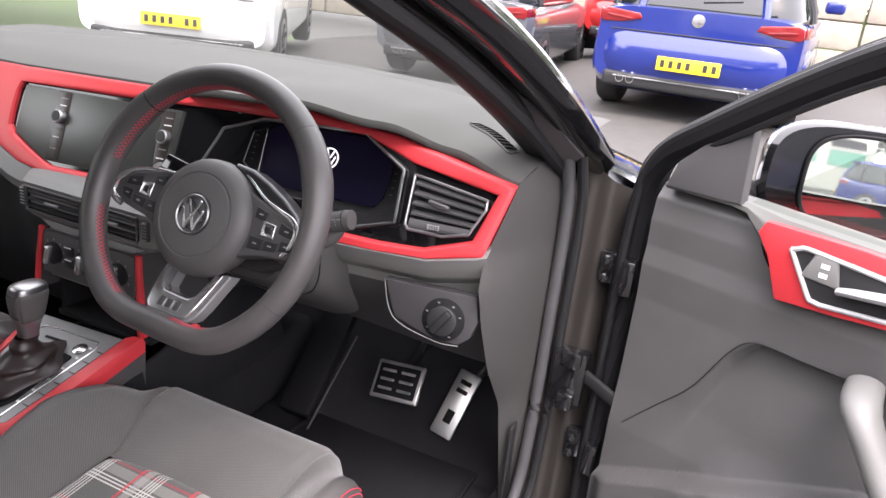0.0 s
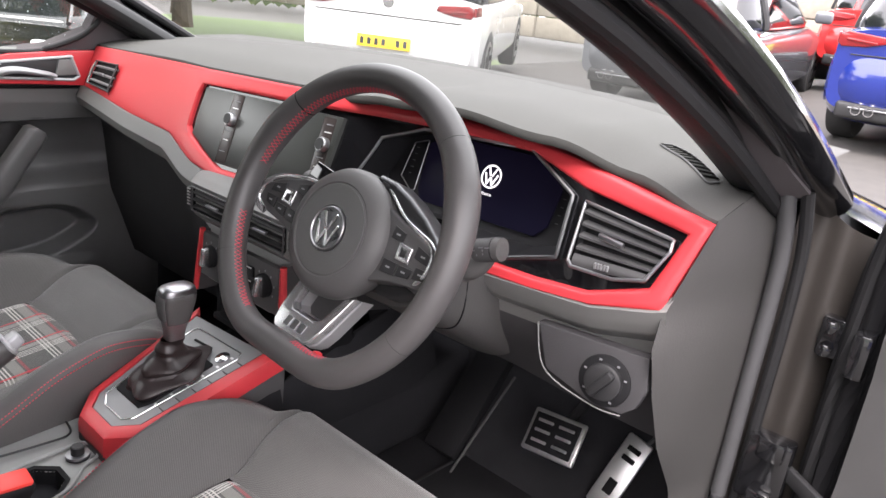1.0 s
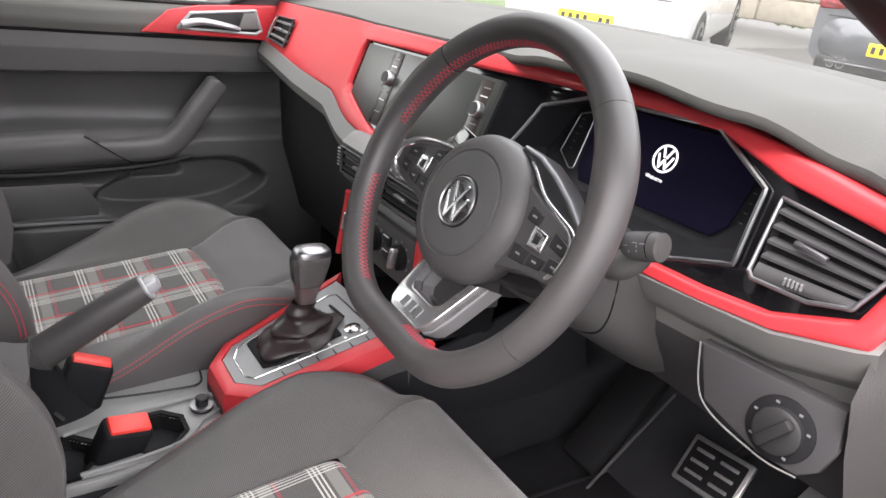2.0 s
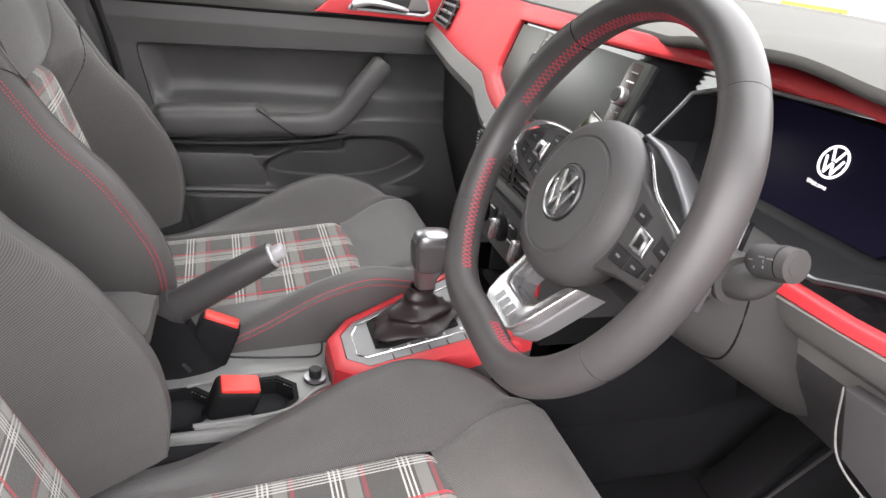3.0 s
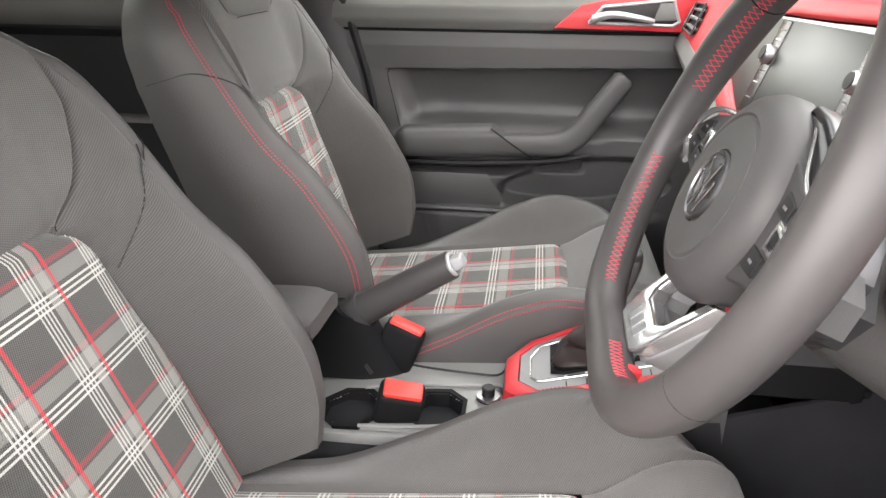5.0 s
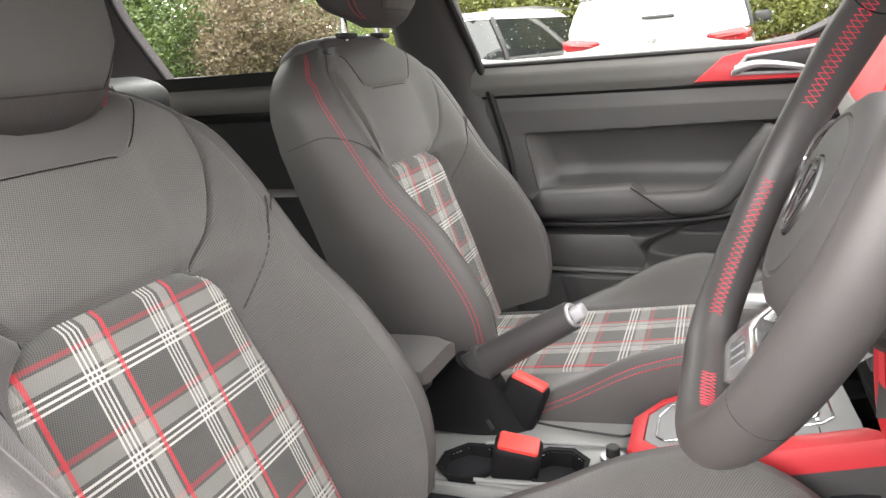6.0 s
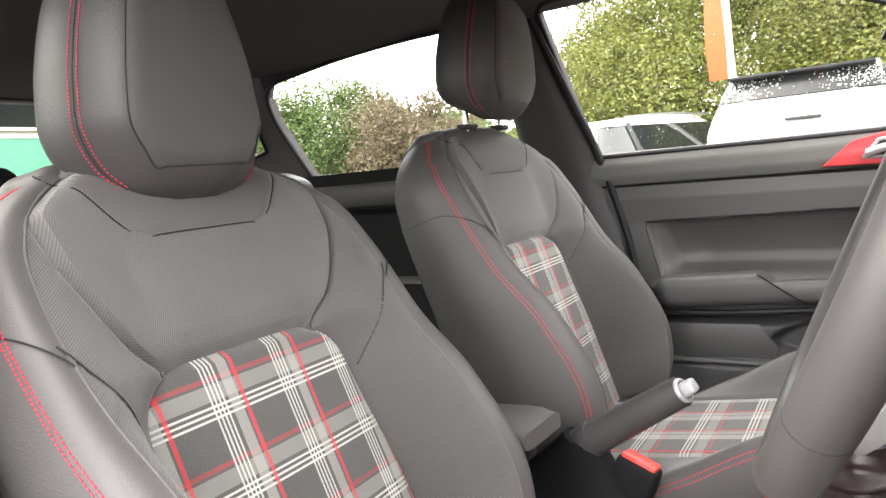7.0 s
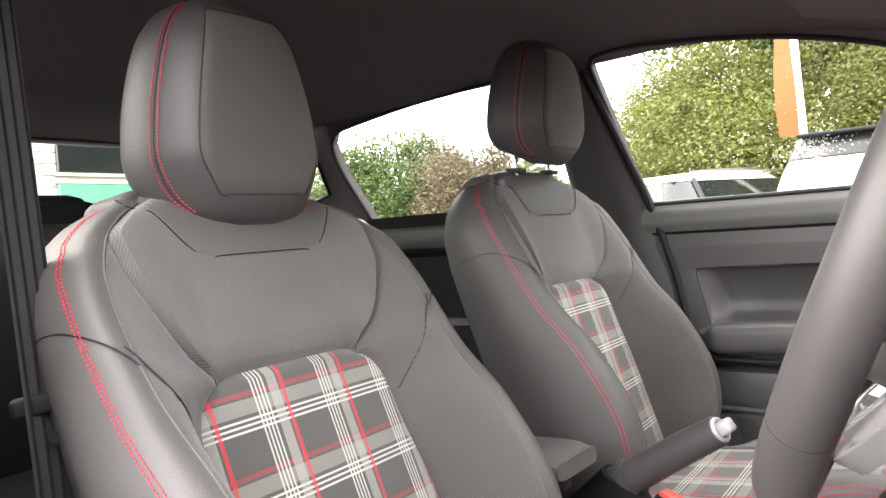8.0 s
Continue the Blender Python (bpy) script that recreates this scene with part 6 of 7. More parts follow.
part("sill", rbox((0.10, 1.30, 0.07), 0.02, 3, Vector((0.79, 0.42, 0.315)) - JO), PAINT, jm, "black painted sill")
part("sill_trim", rbox((0.05, 1.25, 0.035), 0.012, 3, Vector((0.715, 0.42, 0.345)) - JO), DARK, jm, "dark sill trim")
part("fuse_cover", rbox((0.006, 0.028, 0.16), 0.008, 3, Vector((0.728, 0.975, 0.47)) - JO, (3, 0, 0)), DARK, jm)
for z in (0.86, 0.52):
    hg = part("hinge", merge(rbox((0.05, 0.022, 0.055), 0.005, 2, Vector((0.835, 1.035, z)) - JO), rbox((0.022, 0.05, 0.06), 0.005, 2, Vector((0.865, 1.01, z)) - JO)), PAINT, jm, "black door hinge")
    part("hinge_pin", lathe([(0.010, -0.04), (0.010, 0.045), (0.006, 0.05)], 16, Matrix.Translation(Vector((0.862, 1.032, z)) - JO)), DARK, hg)
    for dz in (-0.016, 0.016):
        part("bolt", lathe([(0.009, 0), (0.009, 0.007), (0.005, 0.009)], 6, Matrix.Translation(Vector((0.822, 1.022, z + dz)) - JO) @ pose(0, 0, 0, 90)), PAINT, hg)
ck = part("door_check", rbox((0.13, 0.012, 0.022), 0.004, 2, Vector((0.875, 0.985, 0.655)) - JO, (0, 12, -25)), DARK, jm, "black door check strap")
part("check_box", merge(rbox((0.06, 0.03, 0.10), 0.006, 2, Vector((0.80, 1.005, 0.66)) - JO), rbox((0.035, 0.02, 0.03), 0.004, 2, Vector((0.805, 0.985, 0.70)) - JO), rbox((0.03, 0.02, 0.03), 0.004, 2, Vector((0.805, 0.985, 0.62)) - JO)), PAINT, ck)

# ---- doors ----
SPEAKER = [(0.384, 0.526), (0.675, 0.522), (0.812, 0.600), (0.725, 0.670), (0.575, 0.664), (0.384, 0.606)]
for _ in range(3):
    # round the corners
    SPEAKER = [(lerp(a[0], b[0], f), lerp(a[1], b[1], f)) for a, b in zip(SPEAKER, SPEAKER[1:] + SPEAKER[:1]) for f in (0.22, 0.78)]


def inside(poly, y, z):
    """How deep y, z lies inside a convex outline."""
    d = 1.0
    for k in range(len(poly)):
        (ya, za), (yb, zb) = poly[k], poly[(k + 1) % len(poly)]
        n = math.hypot(yb - ya, zb - za)
        d = min(d, ((yb - ya) * (z - za) - (zb - za) * (y - ya)) / n)
    return d


def make_door(sg, at, turn, name, label):
    """A front door with trim. Local: hinge line at 0; y runs back along the door (negative), x outwards by sg."""
    dr = thing(name, label, "door", at, kind="structure", turn=turn)
    yh = 1.03

    def Q(x, y, z):
        # cabin coordinates of the closed door to the door's own
        return Vector((sg * (x - 0.80), y - yh, z))

    def skin(y, z):
        """Half width of the trim panel at y, z."""
        x = line([0.36, 0.5, 0.62, 0.70, 0.845, 0.90, 0.93, 0.97, 1.005, 1.03], [0.765, 0.755, 0.752, 0.757, 0.757, 0.752, 0.755, 0.752, 0.755, 0.775], z)
        if sg < 0:
            # long concave hollow, open towards the dashboard
            left = 0.128 + 0.25 * max(0, 0.842 - z)
            k = ramp([left, left + 0.006, left + 0.05, left + 0.12, 0.93, 0.98], [0, 0.20, 0.75, 1, 1, 0], y)
            x += k * soft([0.703, 0.712, 0.722, 0.732, 0.745, 0.765, 0.79, 0.815, 0.836, 0.8435, 0.8475], [-0.014, -0.004, 0.018, 0.040, 0.054, 0.058, 0.052, 0.040, 0.026, 0.018, 0], z - 0.016 * ramp([0.15, 0.80], [0, 1], y) * ramp([0.76, 0.84], [0, 1], z))
            # shoulder below the hollow, carrying the armrest
            k = ramp([0.11, 0.17, 0.50, 0.66], [0, 1, 1, 0], y) * ramp([0.655, 0.675, 0.690, 0.712], [0, 1, 0.9, 0], z)
            x -= 0.024 * k
            # deep gap under the armrest
            k = ramp([0.15, 0.19, 0.56, 0.60], [0, 1, 1, 0], y) * ramp([0.606, 0.628, 0.650, 0.662], [0, 1, 1, 0], z)
            x += 0.040 * k
            # door pocket at the foot
            k = ramp([0.05, 0.12, 0.72, 0.80], [0, 1, 1, 0], y) * ramp([0.38, 0.42, 0.515, 0.540], [0, 1, 1, 0], z)
            x -= 0.030 * k
            # loudspeaker opening with a slanting front edge
            k = max(0.0, min(1.0, inside(SPEAKER, y, z) / 0.026))
            return x + 0.050 * k * k * (3 - 2 * k)
        # long hollow above the armrest
        k = ramp([0.12, 0.145, 0.95, 1.0], [0, 1, 1, 0], y) * ramp([0.70, 0.732, 0.80, 0.838, 0.848], [0, 1, 0.75, 0.45, 0], z)
        x += 0.042 * k * ramp([0.45, 0.62], [1, 0.0], y)
        # scooped field below the crease line
        d = line([0.50, 0.62, 0.72, 0.790, 0.822, 0.864, 0.91, 0.96], [0.850, 0.848, 0.847, 0.846, 0.820, 0.742, 0.688, 0.630], y) - z
        if d > 0 and y > 0.45:
            f = ramp([0.45, 0.56, 0.80, 0.97], [0, 1, 1, 0], y) * ramp([0.0, 0.16, 0.25], [1, 0.5, 0], d)
            x += 0.022 * f * ramp([0, lerp(0.008, 0.09, ramp([0.78, 0.88], [0, 1], y))], [0, 1], d)
        # ledge that climbs to the armrest, standing proud below its line
        d = line([0.0, 0.45, 0.614, 0.79, 0.953, 0.985], [0.716, 0.714, 0.706, 0.625, 0.546, 0.530], y) - z
        x -= 0.042 * ramp([0, 0.011, 0.10, 0.24], [0, 1, 1, 0.4], d) * ramp([0.0, 0.08, 0.95, 0.985], [0.2, 1, 1, 0.5], y)
        return x
    y0, y1, z0 = -0.02, 0.985, 0.36

    def ztop(y):
        return 0.933 if sg < 0 else ramp([0.790, 0.855], [0.950, 1.027], y)
    part("trim_panel", grid(lambda u, v: Q(skin(lerp(y0, y1, u), lerp(z0, ztop(lerp(y0, y1, u)), v)), lerp(y0, y1, u), lerp(z0, ztop(lerp(y0, y1, u)), v)), 260, 200, flip=sg < 0), TRIM, dr, "dark grey grained door trim", 50)

    def belt(u, v):
        y = lerp(y0, 0.92 if sg < 0 else 0.968, u)
        a = [(0.764, 0.932), (0.750, 0.938), (0.741, 0.955), (0.740, 0.985), (0.748, 1.004), (0.770, 1.012), (0.79, 1.010)]
        f = v * 6
        i = min(int(f), 5)
        z = lerp(a[i][1], a[i + 1][1], f - i)
        if sg > 0:
            z = lerp(ramp([0.790, 0.855], [0.932, 0.998], y), 1.012, (z - 0.932) / 0.08)
        return Q(lerp(a[i][0], a[i + 1][0], f - i), y, z + (0.012 if sg < 0 else 0.024) * ramp([0.4, 0.9], [0, 1], y))
    part("belt_pad", grid(belt, 40, 24, flip=sg < 0), SILLPAD, dr, "grey stitched belt line pad with window light in its colour")
    part("belt_groove", tube([Q(0.756, y, 0.934) for y in (y0, 0.3, 0.6, 0.78)], 0.004, 30, 6), MATT, dr)
    part("pocket_edge", tube([Q(0.7572, y, z) for y, z in ((0.82, 0.8640), (0.62, 0.8600), (0.40, 0.8545), (0.16, 0.8485), (0.134, 0.842), (0.133, 0.825), (0.143, 0.780), (0.158, 0.715))], 0.0014, 90, 6), DARK, dr)
    # red trim with the inner handle
    rd = [(0.500, 0.944), (0.555, 0.992), (0.62, 1.006), (0.76, 1.018), (0.825, 1.020), (0.795, 0.940), (0.70, 0.942)]

    def plate(pts, x, depth, material, name_, lab="", parent=None, r=0.003):
        bm = prism([(y, z) for y, z in pts], depth, r)
        # prism x -> door y, prism z -> up, prism y -> outwards
        for v in bm.verts:
            v.co = Q(x + v.co.y, v.co.x, v.co.z)
        bmesh.ops.recalc_face_normals(bm, faces=bm.faces)
        return part(name_, bm, material, parent or dr, lab)
    if sg > 0:
        rd = [(0.500, 0.950), (0.555, 0.998), (0.62, 1.012), (0.69, 1.018), (0.812, 1.020), (0.820, 1.003), (0.800, 0.974), (0.778, 0.922), (0.70, 0.927), (0.60, 0.937)]
    red = plate(rd, 0.733, 0.03, RED, "red_trim", "red satin trim panel")
    cup = [(0.572, 0.957), (0.600, 0.990), (0.742, 1.005), (0.758, 0.962), (0.745, 0.954)]
    if sg > 0:
        cup = [(0.572, 0.950), (0.600, 0.986), (0.757, 1.001), (0.772, 0.994), (0.736, 0.938), (0.722, 0.936)]
    plate(cup, 0.7315, 0.02, DARK, "handle_cup", "", red)
    part("cup_frame", tube([Q(0.731, *around(cup, k / 40)) for k in range(40)], 0.0034, 100, 8, closed=True, up=(1, 0, 0)), HANDLE, red, "chrome surround")
    part("handle", tube([Q(0.724, 0.580, 0.965), Q(0.718, 0.62, 0.975), Q(0.720, 0.68, 0.968), Q(0.726, 0.705, 0.962)], lambda t: 0.013 - 0.006 * t, 24, 12, flat=0.7), HANDLE, red, "chrome door handle")
    plate([(0.705, 0.962), (0.715, 0.998), (0.742, 1.000), (0.754, 0.965)], 0.7285, 0.006, HARD, "switch_panel", "", red)
    for z in (0.974, 0.986) if sg > 0 else ():
        plate([(0.722, z - 0.003), (0.722, z + 0.003), (0.732, z + 0.003), (0.732, z - 0.003)], 0.7278, 0.003, WHITEINK, "switch_mark", "", red, 0)
    if sg < 0:
        def rest(u, v):
            """The armrest: a long rounded bar, cut slantwise at its front end."""
            c, s_ = math.cos(u * 2 * math.pi), math.sin(u * 2 * math.pi)
            k = min(1.0, 0.62 + 0.38 * math.sin(min(1, v / 0.10) * math.pi / 2))
            dz = 0.0345 * k * math.copysign(abs(c) ** 0.62, c)
            z = lerp(0.688, 0.699, v) + dz
            return Q(0.730 + 0.033 * k * math.copysign(abs(s_) ** 0.62, s_), lerp(0.156, 0.421 - 1.36 * dz, v), z)
        part("armrest_pad", cap(grid(rest, 40, 60, close_u=True)), TRIM, dr, "grey padded armrest", 50)
        mid = [(0.385, 0.692), (0.44, 0.692), (0.495, 0.693), (0.538, 0.699), (0.570, 0.722), (0.606, 0.772), (0.640, 0.820), (0.660, 0.848)]

        def pull(u, v):
            y, z = curve_at(mid, v)
            (ya, za), (yb, zb) = curve_at(mid, max(0, v - 0.02)), curve_at(mid, min(1, v + 0.02))
            n = math.hypot(yb - ya, zb - za)
            c, s_ = math.cos(u * 2 * math.pi), math.sin(u * 2 * math.pi)
            w = line([0, 0.5, 1], [0.0215, 0.0265, 0.0225], v) * min(1.0, 0.55 + 9 * (1 - v))
            p = math.copysign(abs(c) ** 0.55, c) * w
            return Q(0.722 + 0.025 * math.copysign(abs(s_) ** 0.55, s_), y - (zb - za) / n * p, z + (yb - ya) / n * p)
        part("pull_bar", cap(grid(pull, 32, 60, close_u=True)), TRIM, dr, "grey grab handle", 50)
        part("pull_bar_foot", cap(grid(lambda u, v: pull(u, lerp(0.90, 0.985, u * 0 + 0.5)) + Vector((sg * (0.020 + 0.09 * v), 0, 0)), 24, 3, close_u=True)), TRIM, dr)
        part("armrest_split", tube([Q(0.7005, 0.374, 0.730), Q(0.6955, 0.410, 0.706), Q(0.6955, 0.440, 0.685), Q(0.700, 0.468, 0.667)], 0.0016, 24, 6), MATT, dr)
        part("armrest_bead", tube([Q(0.735, 0.16, 0.640), Q(0.728, 0.30, 0.640), Q(0.728, 0.50, 0.652), Q(0.740, 0.60, 0.668)], 0.007, 40, 8), DARK, dr)
        plate([(0.400, 0.541), (0.67, 0.538), (0.780, 0.60), (0.712, 0.648), (0.578, 0.646), (0.400, 0.592)], 0.797, 0.004, DARK, "speaker_grille", "black loudspeaker grille", None, 0.001)
        part("pocket_lip", tube([Q(0.728, 0.02, 0.531), Q(0.722, 0.30, 0.531), Q(0.723, 0.55, 0.528), Q(0.735, 0.68, 0.528)], 0.007, 40, 8), TRIM, dr)
    else:
        part("armrest_pad", tube([Q(0.752, 0.085, 0.668), Q(0.728, 0.115, 0.670), Q(0.722, 0.24, 0.674), Q(0.722, 0.36, 0.678), Q(0.726, 0.44, 0.680), Q(0.745, 0.475, 0.676)], lambda t: 0.036 * min(1, 0.55 + 6 * t, 0.55 + 6 * (1 - t)), 60, 18, flat=0.95), LEATHER, dr, "grey padded armrest")
        # pull bar, its paler plastic standing for the light on its top
        part("pull_bar", tube([Q(0.745, 0.34, 0.716), Q(0.712, 0.42, 0.700), Q(0.700, 0.50, 0.694), Q(0.698, 0.545, 0.712), Q(0.702, 0.595, 0.772), Q(0.710, 0.636, 0.832), Q(0.750, 0.650, 0.852)], lambda t: (0.034 - 0.012 * t) * min(1.0, 0.35 + 4.5 * t), 60, 16, flat=0.75), HARD, dr, "grey grab handle")
        part("armrest_split", tube([Q(0.700, 0.385, 0.726), Q(0.695, 0.42, 0.70), Q(0.697, 0.47, 0.660)], 0.0022, 20, 6), MATT, dr)
    if sg < 0:
        part("pocket_divider", plate_bm(sg, Q), TRIM, dr)
    if sg > 0:
        # Thin dark bar laid on the trim for the shade along its crease.
        part("trim_crease", tube([Q(skin(y, z) - 0.0006, y, z) for y, z in ((0.50, 0.850), (0.62, 0.848), (0.72, 0.847), (0.790, 0.846), (0.822, 0.820), (0.864, 0.742), (0.91, 0.688), (0.96, 0.630))], 0.0011, 60, 6), DARK, dr)
        # pressed steel inner edge, window frame, mirror
        fp_ = [(0.79, 1.03, 0.34), (0.80, 1.035, 0.6), (0.80, 1.038, 0.85), (0.795, 1.030, 0.98), (0.775, 1.000, 1.058), (0.745, 0.92, 1.118), (0.705, 0.738, 1.228), (0.665, 0.56, 1.30), (0.64, 0.36, 1.338), (0.62, 0.10, 1.358), (0.64, -0.04, 1.32), (0.70, -0.02, 1.15), (0.765, 0.0, 1.0), (0.78, 0.02, 0.7), (0.78, 0.03, 0.36)]
        fr0 = [Q(*p) for p in fp_]
        part("inner_frame", tube(fr0, 0.021, 170, 10, flat=1.0), MATT, dr, "black door frame")
        part("outer_frame", tube([p + Vector((0.030, 0.004, 0.010)) for p in fr0], 0.018, 170, 10), MATT, dr, "black outer door frame")
        part("frame_bead", tube([p + Vector((0.006, 0.0, 0.021)) for p in fr0[3:10]], 0.0042, 110, 8), HARD, dr, "pale rubber bead")
        part("frame_seal", tube([p + Vector((-0.016, 0.0, 0.010)) for p in fr0[:10]], 0.0085, 130, 8), RUBBER, dr, "black rubber seal")
        part("glass_channel", tube([p + Vector((-0.004, -0.006, -0.021)) for p in fr0[5:10]], 0.006, 80, 8), RUBBER, dr)
        part("outer_skin", grid(lambda u, v: Q(lerp(0.84, 0.865, math.sin(v * math.pi)), lerp(-0.03, 1.04, u), lerp(0.30, 1.0, v)), 12, 14, flip=True), PAINT, dr, "glossy black door skin")
        part("front_edge", grid(lambda u, v: Q(lerp(0.77, 0.845, u), 1.02 + 0.012 * math.sin(u * math.pi), lerp(0.32, 1.02, v)), 8, 14), PAINT, dr)
        gl = part("door_glass", grid(lambda u, v: Q(lerp(0.765, 0.65, v), lerp(0.02, lerp(0.88, 0.50, v), u), lerp(1.01, 1.29, v)), 8, 8), GLASS, dr)
        gl.visible_shadow = False
        tri_ = [(0.852, 1.030), (0.966, 1.028), (0.954, 1.066), (0.906, 1.112), (0.858, 1.148)]
        plate(tri_, 0.735, 0.02, KNEE, "mirror_triangle", "black mirror cover triangle")
        mw = pose(0.862, 1.03, 0, 0, 0, 68).inverted() @ Matrix.Translation((1.172, 1.070, 1.062)) @ pose(0, 0, 0, -3, 0, 8.7)
        mh = part("mirror_housing", moved(mirror_bm(), mw), PAINT, dr, "glossy black door mirror")
        part("mirror_glass", moved(grid(convex, 48, 12, close_u=True), mw), MIRROR, mh, "convex mirror glass", 80)
        part("glass_rim", tube([mw @ convex(k / 40, 1.0) for k in range(40)], 0.0030, 90, 6, closed=True, up=(0, 1, 0)), MATT, mh)
        part("mirror_foot", tube([Q(0.80, 0.90, 1.045), mw @ Vector((-0.16, 0.03, -0.045)), mw @ Vector((-0.09, 0.05, -0.05))], 0.022, 12, 10), DARK, mh)
    return dr


MIRROR = mat("mirror_silver", (0.9, 0.9, 0.9), 0.02, 1.0, stain=0.01)


def plate_bm(sg, Q):
    bm = prism([(0.04, 0.535), (0.40, 0.535), (0.405, 0.56), (0.375, 0.606), (0.365, 0.614), (0.04, 0.612)], 0.02, 0.004)
    for v in bm.verts:
        v.co = Q(0.738 + v.co.y, v.co.x, v.co.z)
    bmesh.ops.recalc_face_normals(bm, faces=bm.faces)
    return bm


def convex(u, v):
    """The mirror glass, bulging towards the driver."""
    c, s = math.cos(u * 2 * math.pi), math.sin(u * 2 * math.pi)
    x, z = 0.104 * v * math.copysign(abs(c) ** 0.5, c) + 0.002, 0.068 * v * math.copysign(abs(s) ** 0.6, s)
    return Vector((x, -0.026 + (x * x + z * z) / 1.9, z))


def mirror_bm():
    """The mirror's shell; its glass looks along -y."""
    def f(u, v):
        q = u * 2 * math.pi
        k = soft([0, 0.06, 0.2, 0.6, 0.9, 1], [0.93, 1.0, 1.02, 0.9, 0.6, 0.25], v)
        c, s = math.cos(q), math.sin(q)
        return Vector((-0.020 + 0.138 * k * math.copysign(abs(c) ** 0.55, c), -0.012 + 0.14 * v, 0.082 * k * math.copysign(abs(s) ** 0.6, s)))
    return cap(grid(f, 44, 20, close_u=True))


make_door(-1, (-0.80, 1.03, 0), (0, 0, 0), "door_1", "closed passenger door with grey trim and red panel")
make_door(1, (0.862, 1.03, 0), (0, 0, 68), "door_2", "open driver door with grey trim and red panel")


# ---- the car's own outer body ----
car_body = thing("car_body", "glossy black hatchback body standing in the car park", "car", (0, 0, 0))


def flank(sg, y0, y1, z1):
    """A bowed body side from y0 to y1, up to the belt."""
    def f(u, v):
        y = lerp(y0, y1, u)
        tuck = 0.16 * max(0, (y - 1.55) / 0.75) ** 2 + 0.10 * max(0, (-1.2 - y) / 0.45) ** 2
        return Vector((sg * (lerp(0.835, 0.868, math.sin(min(1, v * 1.15) * math.pi / 2)) - tuck), y, lerp(0.24, z1(y), v)))
    return grid(f, 40, 14, flip=sg < 0)


def belt_z(y):
    return line([-1.62, 1.0, 1.075, 1.45, 2.30], [0.995, 1.0, 0.975, 0.955, 0.72], y)


part("side_panel", flank(-1, -1.62, 1.075, belt_z), PAINT, car_body)
part("rear_side_panel", flank(1, -1.62, -0.07, belt_z), PAINT, car_body)
for sg in (-1, 1):
    part("front_wing", flank(sg, 1.075, 2.30, belt_z), PAINT, car_body)
    for y in (1.66, -0.92):
        wh = part("wheel", lathe([(0.29, -0.07), (0.31, -0.05), (0.31, 0.05), (0.29, 0.07), (0.22, 0.07)], 32, pose(sg * 0.80, y, 0.31, 0, 90, 0)), RUBBER, car_body, "black tyre")
        part("rim", lathe([(0.215, -0.05), (0.215, 0.072), (0.20, 0.078), (0.06, 0.066), (0.03, 0.07)], 24, pose(sg * 0.80, y, 0.31, 0, 90 * sg, 0)), SATIN, wh, "alloy wheel rim")
    part("tail_lamp", rbox((0.26, 0.10, 0.16), 0.03, 3, (sg * 0.66, -1.60, 0.86), (0, 0, sg * 14)), RED, car_body, "red tail lamp")
    part("head_lamp", rbox((0.34, 0.18, 0.12), 0.03, 3, (sg * 0.56, 2.22, 0.68), (0, 0, sg * -14)), SATIN, car_body, "clear headlamp")


def bonnet(u, v):
    e = abs(u * 2 - 1)
    y = lerp(1.40, 2.34, v) - 0.20 * e * e
    return Vector(((u * 2 - 1) * (0.868 - 0.16 * max(0, (y - 1.55) / 0.75) ** 2), y, 1.030 - 0.075 * e ** 3 - 0.24 * v * v))


part("bonnet", grid(bonnet, 40, 18), PAINT, car_body, "glossy black bonnet")
part("front_bumper", rbox((1.50, 0.26, 0.46), 0.09, 4, (0, 2.24, 0.47)), PAINT, car_body)
part("front_grille", rbox((1.00, 0.03, 0.12), 0.01, 2, (0, 2.375, 0.56)), DARK, car_body)
part("rear_bumper", rbox((1.62, 0.24, 0.40), 0.08, 4, (0, -1.60, 0.47)), PAINT, car_body)
part("tailgate_skin", grid(lambda u, v: Vector(((u * 2 - 1) * lerp(0.80, 0.70, v), -1.66 + 0.06 * v + 0.06 * (u * 2 - 1) ** 2, lerp(0.62, 1.0, v))), 20, 8), PAINT, car_body)

# ---- outside: ground, cars, trees, buildings ----
def ground_z(x, y):
    """The car park rises ahead of the car and falls away to its left."""
    rise = (0.07 + 0.022 * ramp([-2.4, -0.6], [0, 1], x)) * max(0.0, min(y, 14.0) - 0.8) * ramp([-9, -5], [0, 1], x)
    fall = 0.16 * min(6.0, max(0.0, -x - 6.5)) * ramp([0.5, 4], [0, 1], y) * ramp([-60, -20], [0, 1], x)
    return rise - fall


def axis(lo, hi, n, far):
    a = [lerp(lo, hi, k / n) for k in range(n + 1)]
    return [-far, -far / 3, -far / 9] + a + [far / 9, far / 3, far]


gx, gy = axis(-30, 25, 44, 600), axis(-25, 30, 44, 600)
bm = bmesh.new()
vs = [[bm.verts.new((x, y, ground_z(x, y) - 0.004)) for x in gx] for y in gy]
for j in range(len(gy) - 1):
    for i in range(len(gx) - 1):
        bm.faces.new((vs[j][i], vs[j][i + 1], vs[j + 1][i + 1], vs[j + 1][i]))
ASPHALT = mat("damp_asphalt", (0.055, 0.051, 0.047), 0.85, grain=1.0, gscale=60, stain=0.35)
tagged(link("ground", bm, ASPHALT), "damp grey brown asphalt of a car park", "ground", kind="structure")
GRASS = mat("grass_green", (0.055, 0.085, 0.018), 0.9, grain=1.0, gscale=40, stain=0.5)


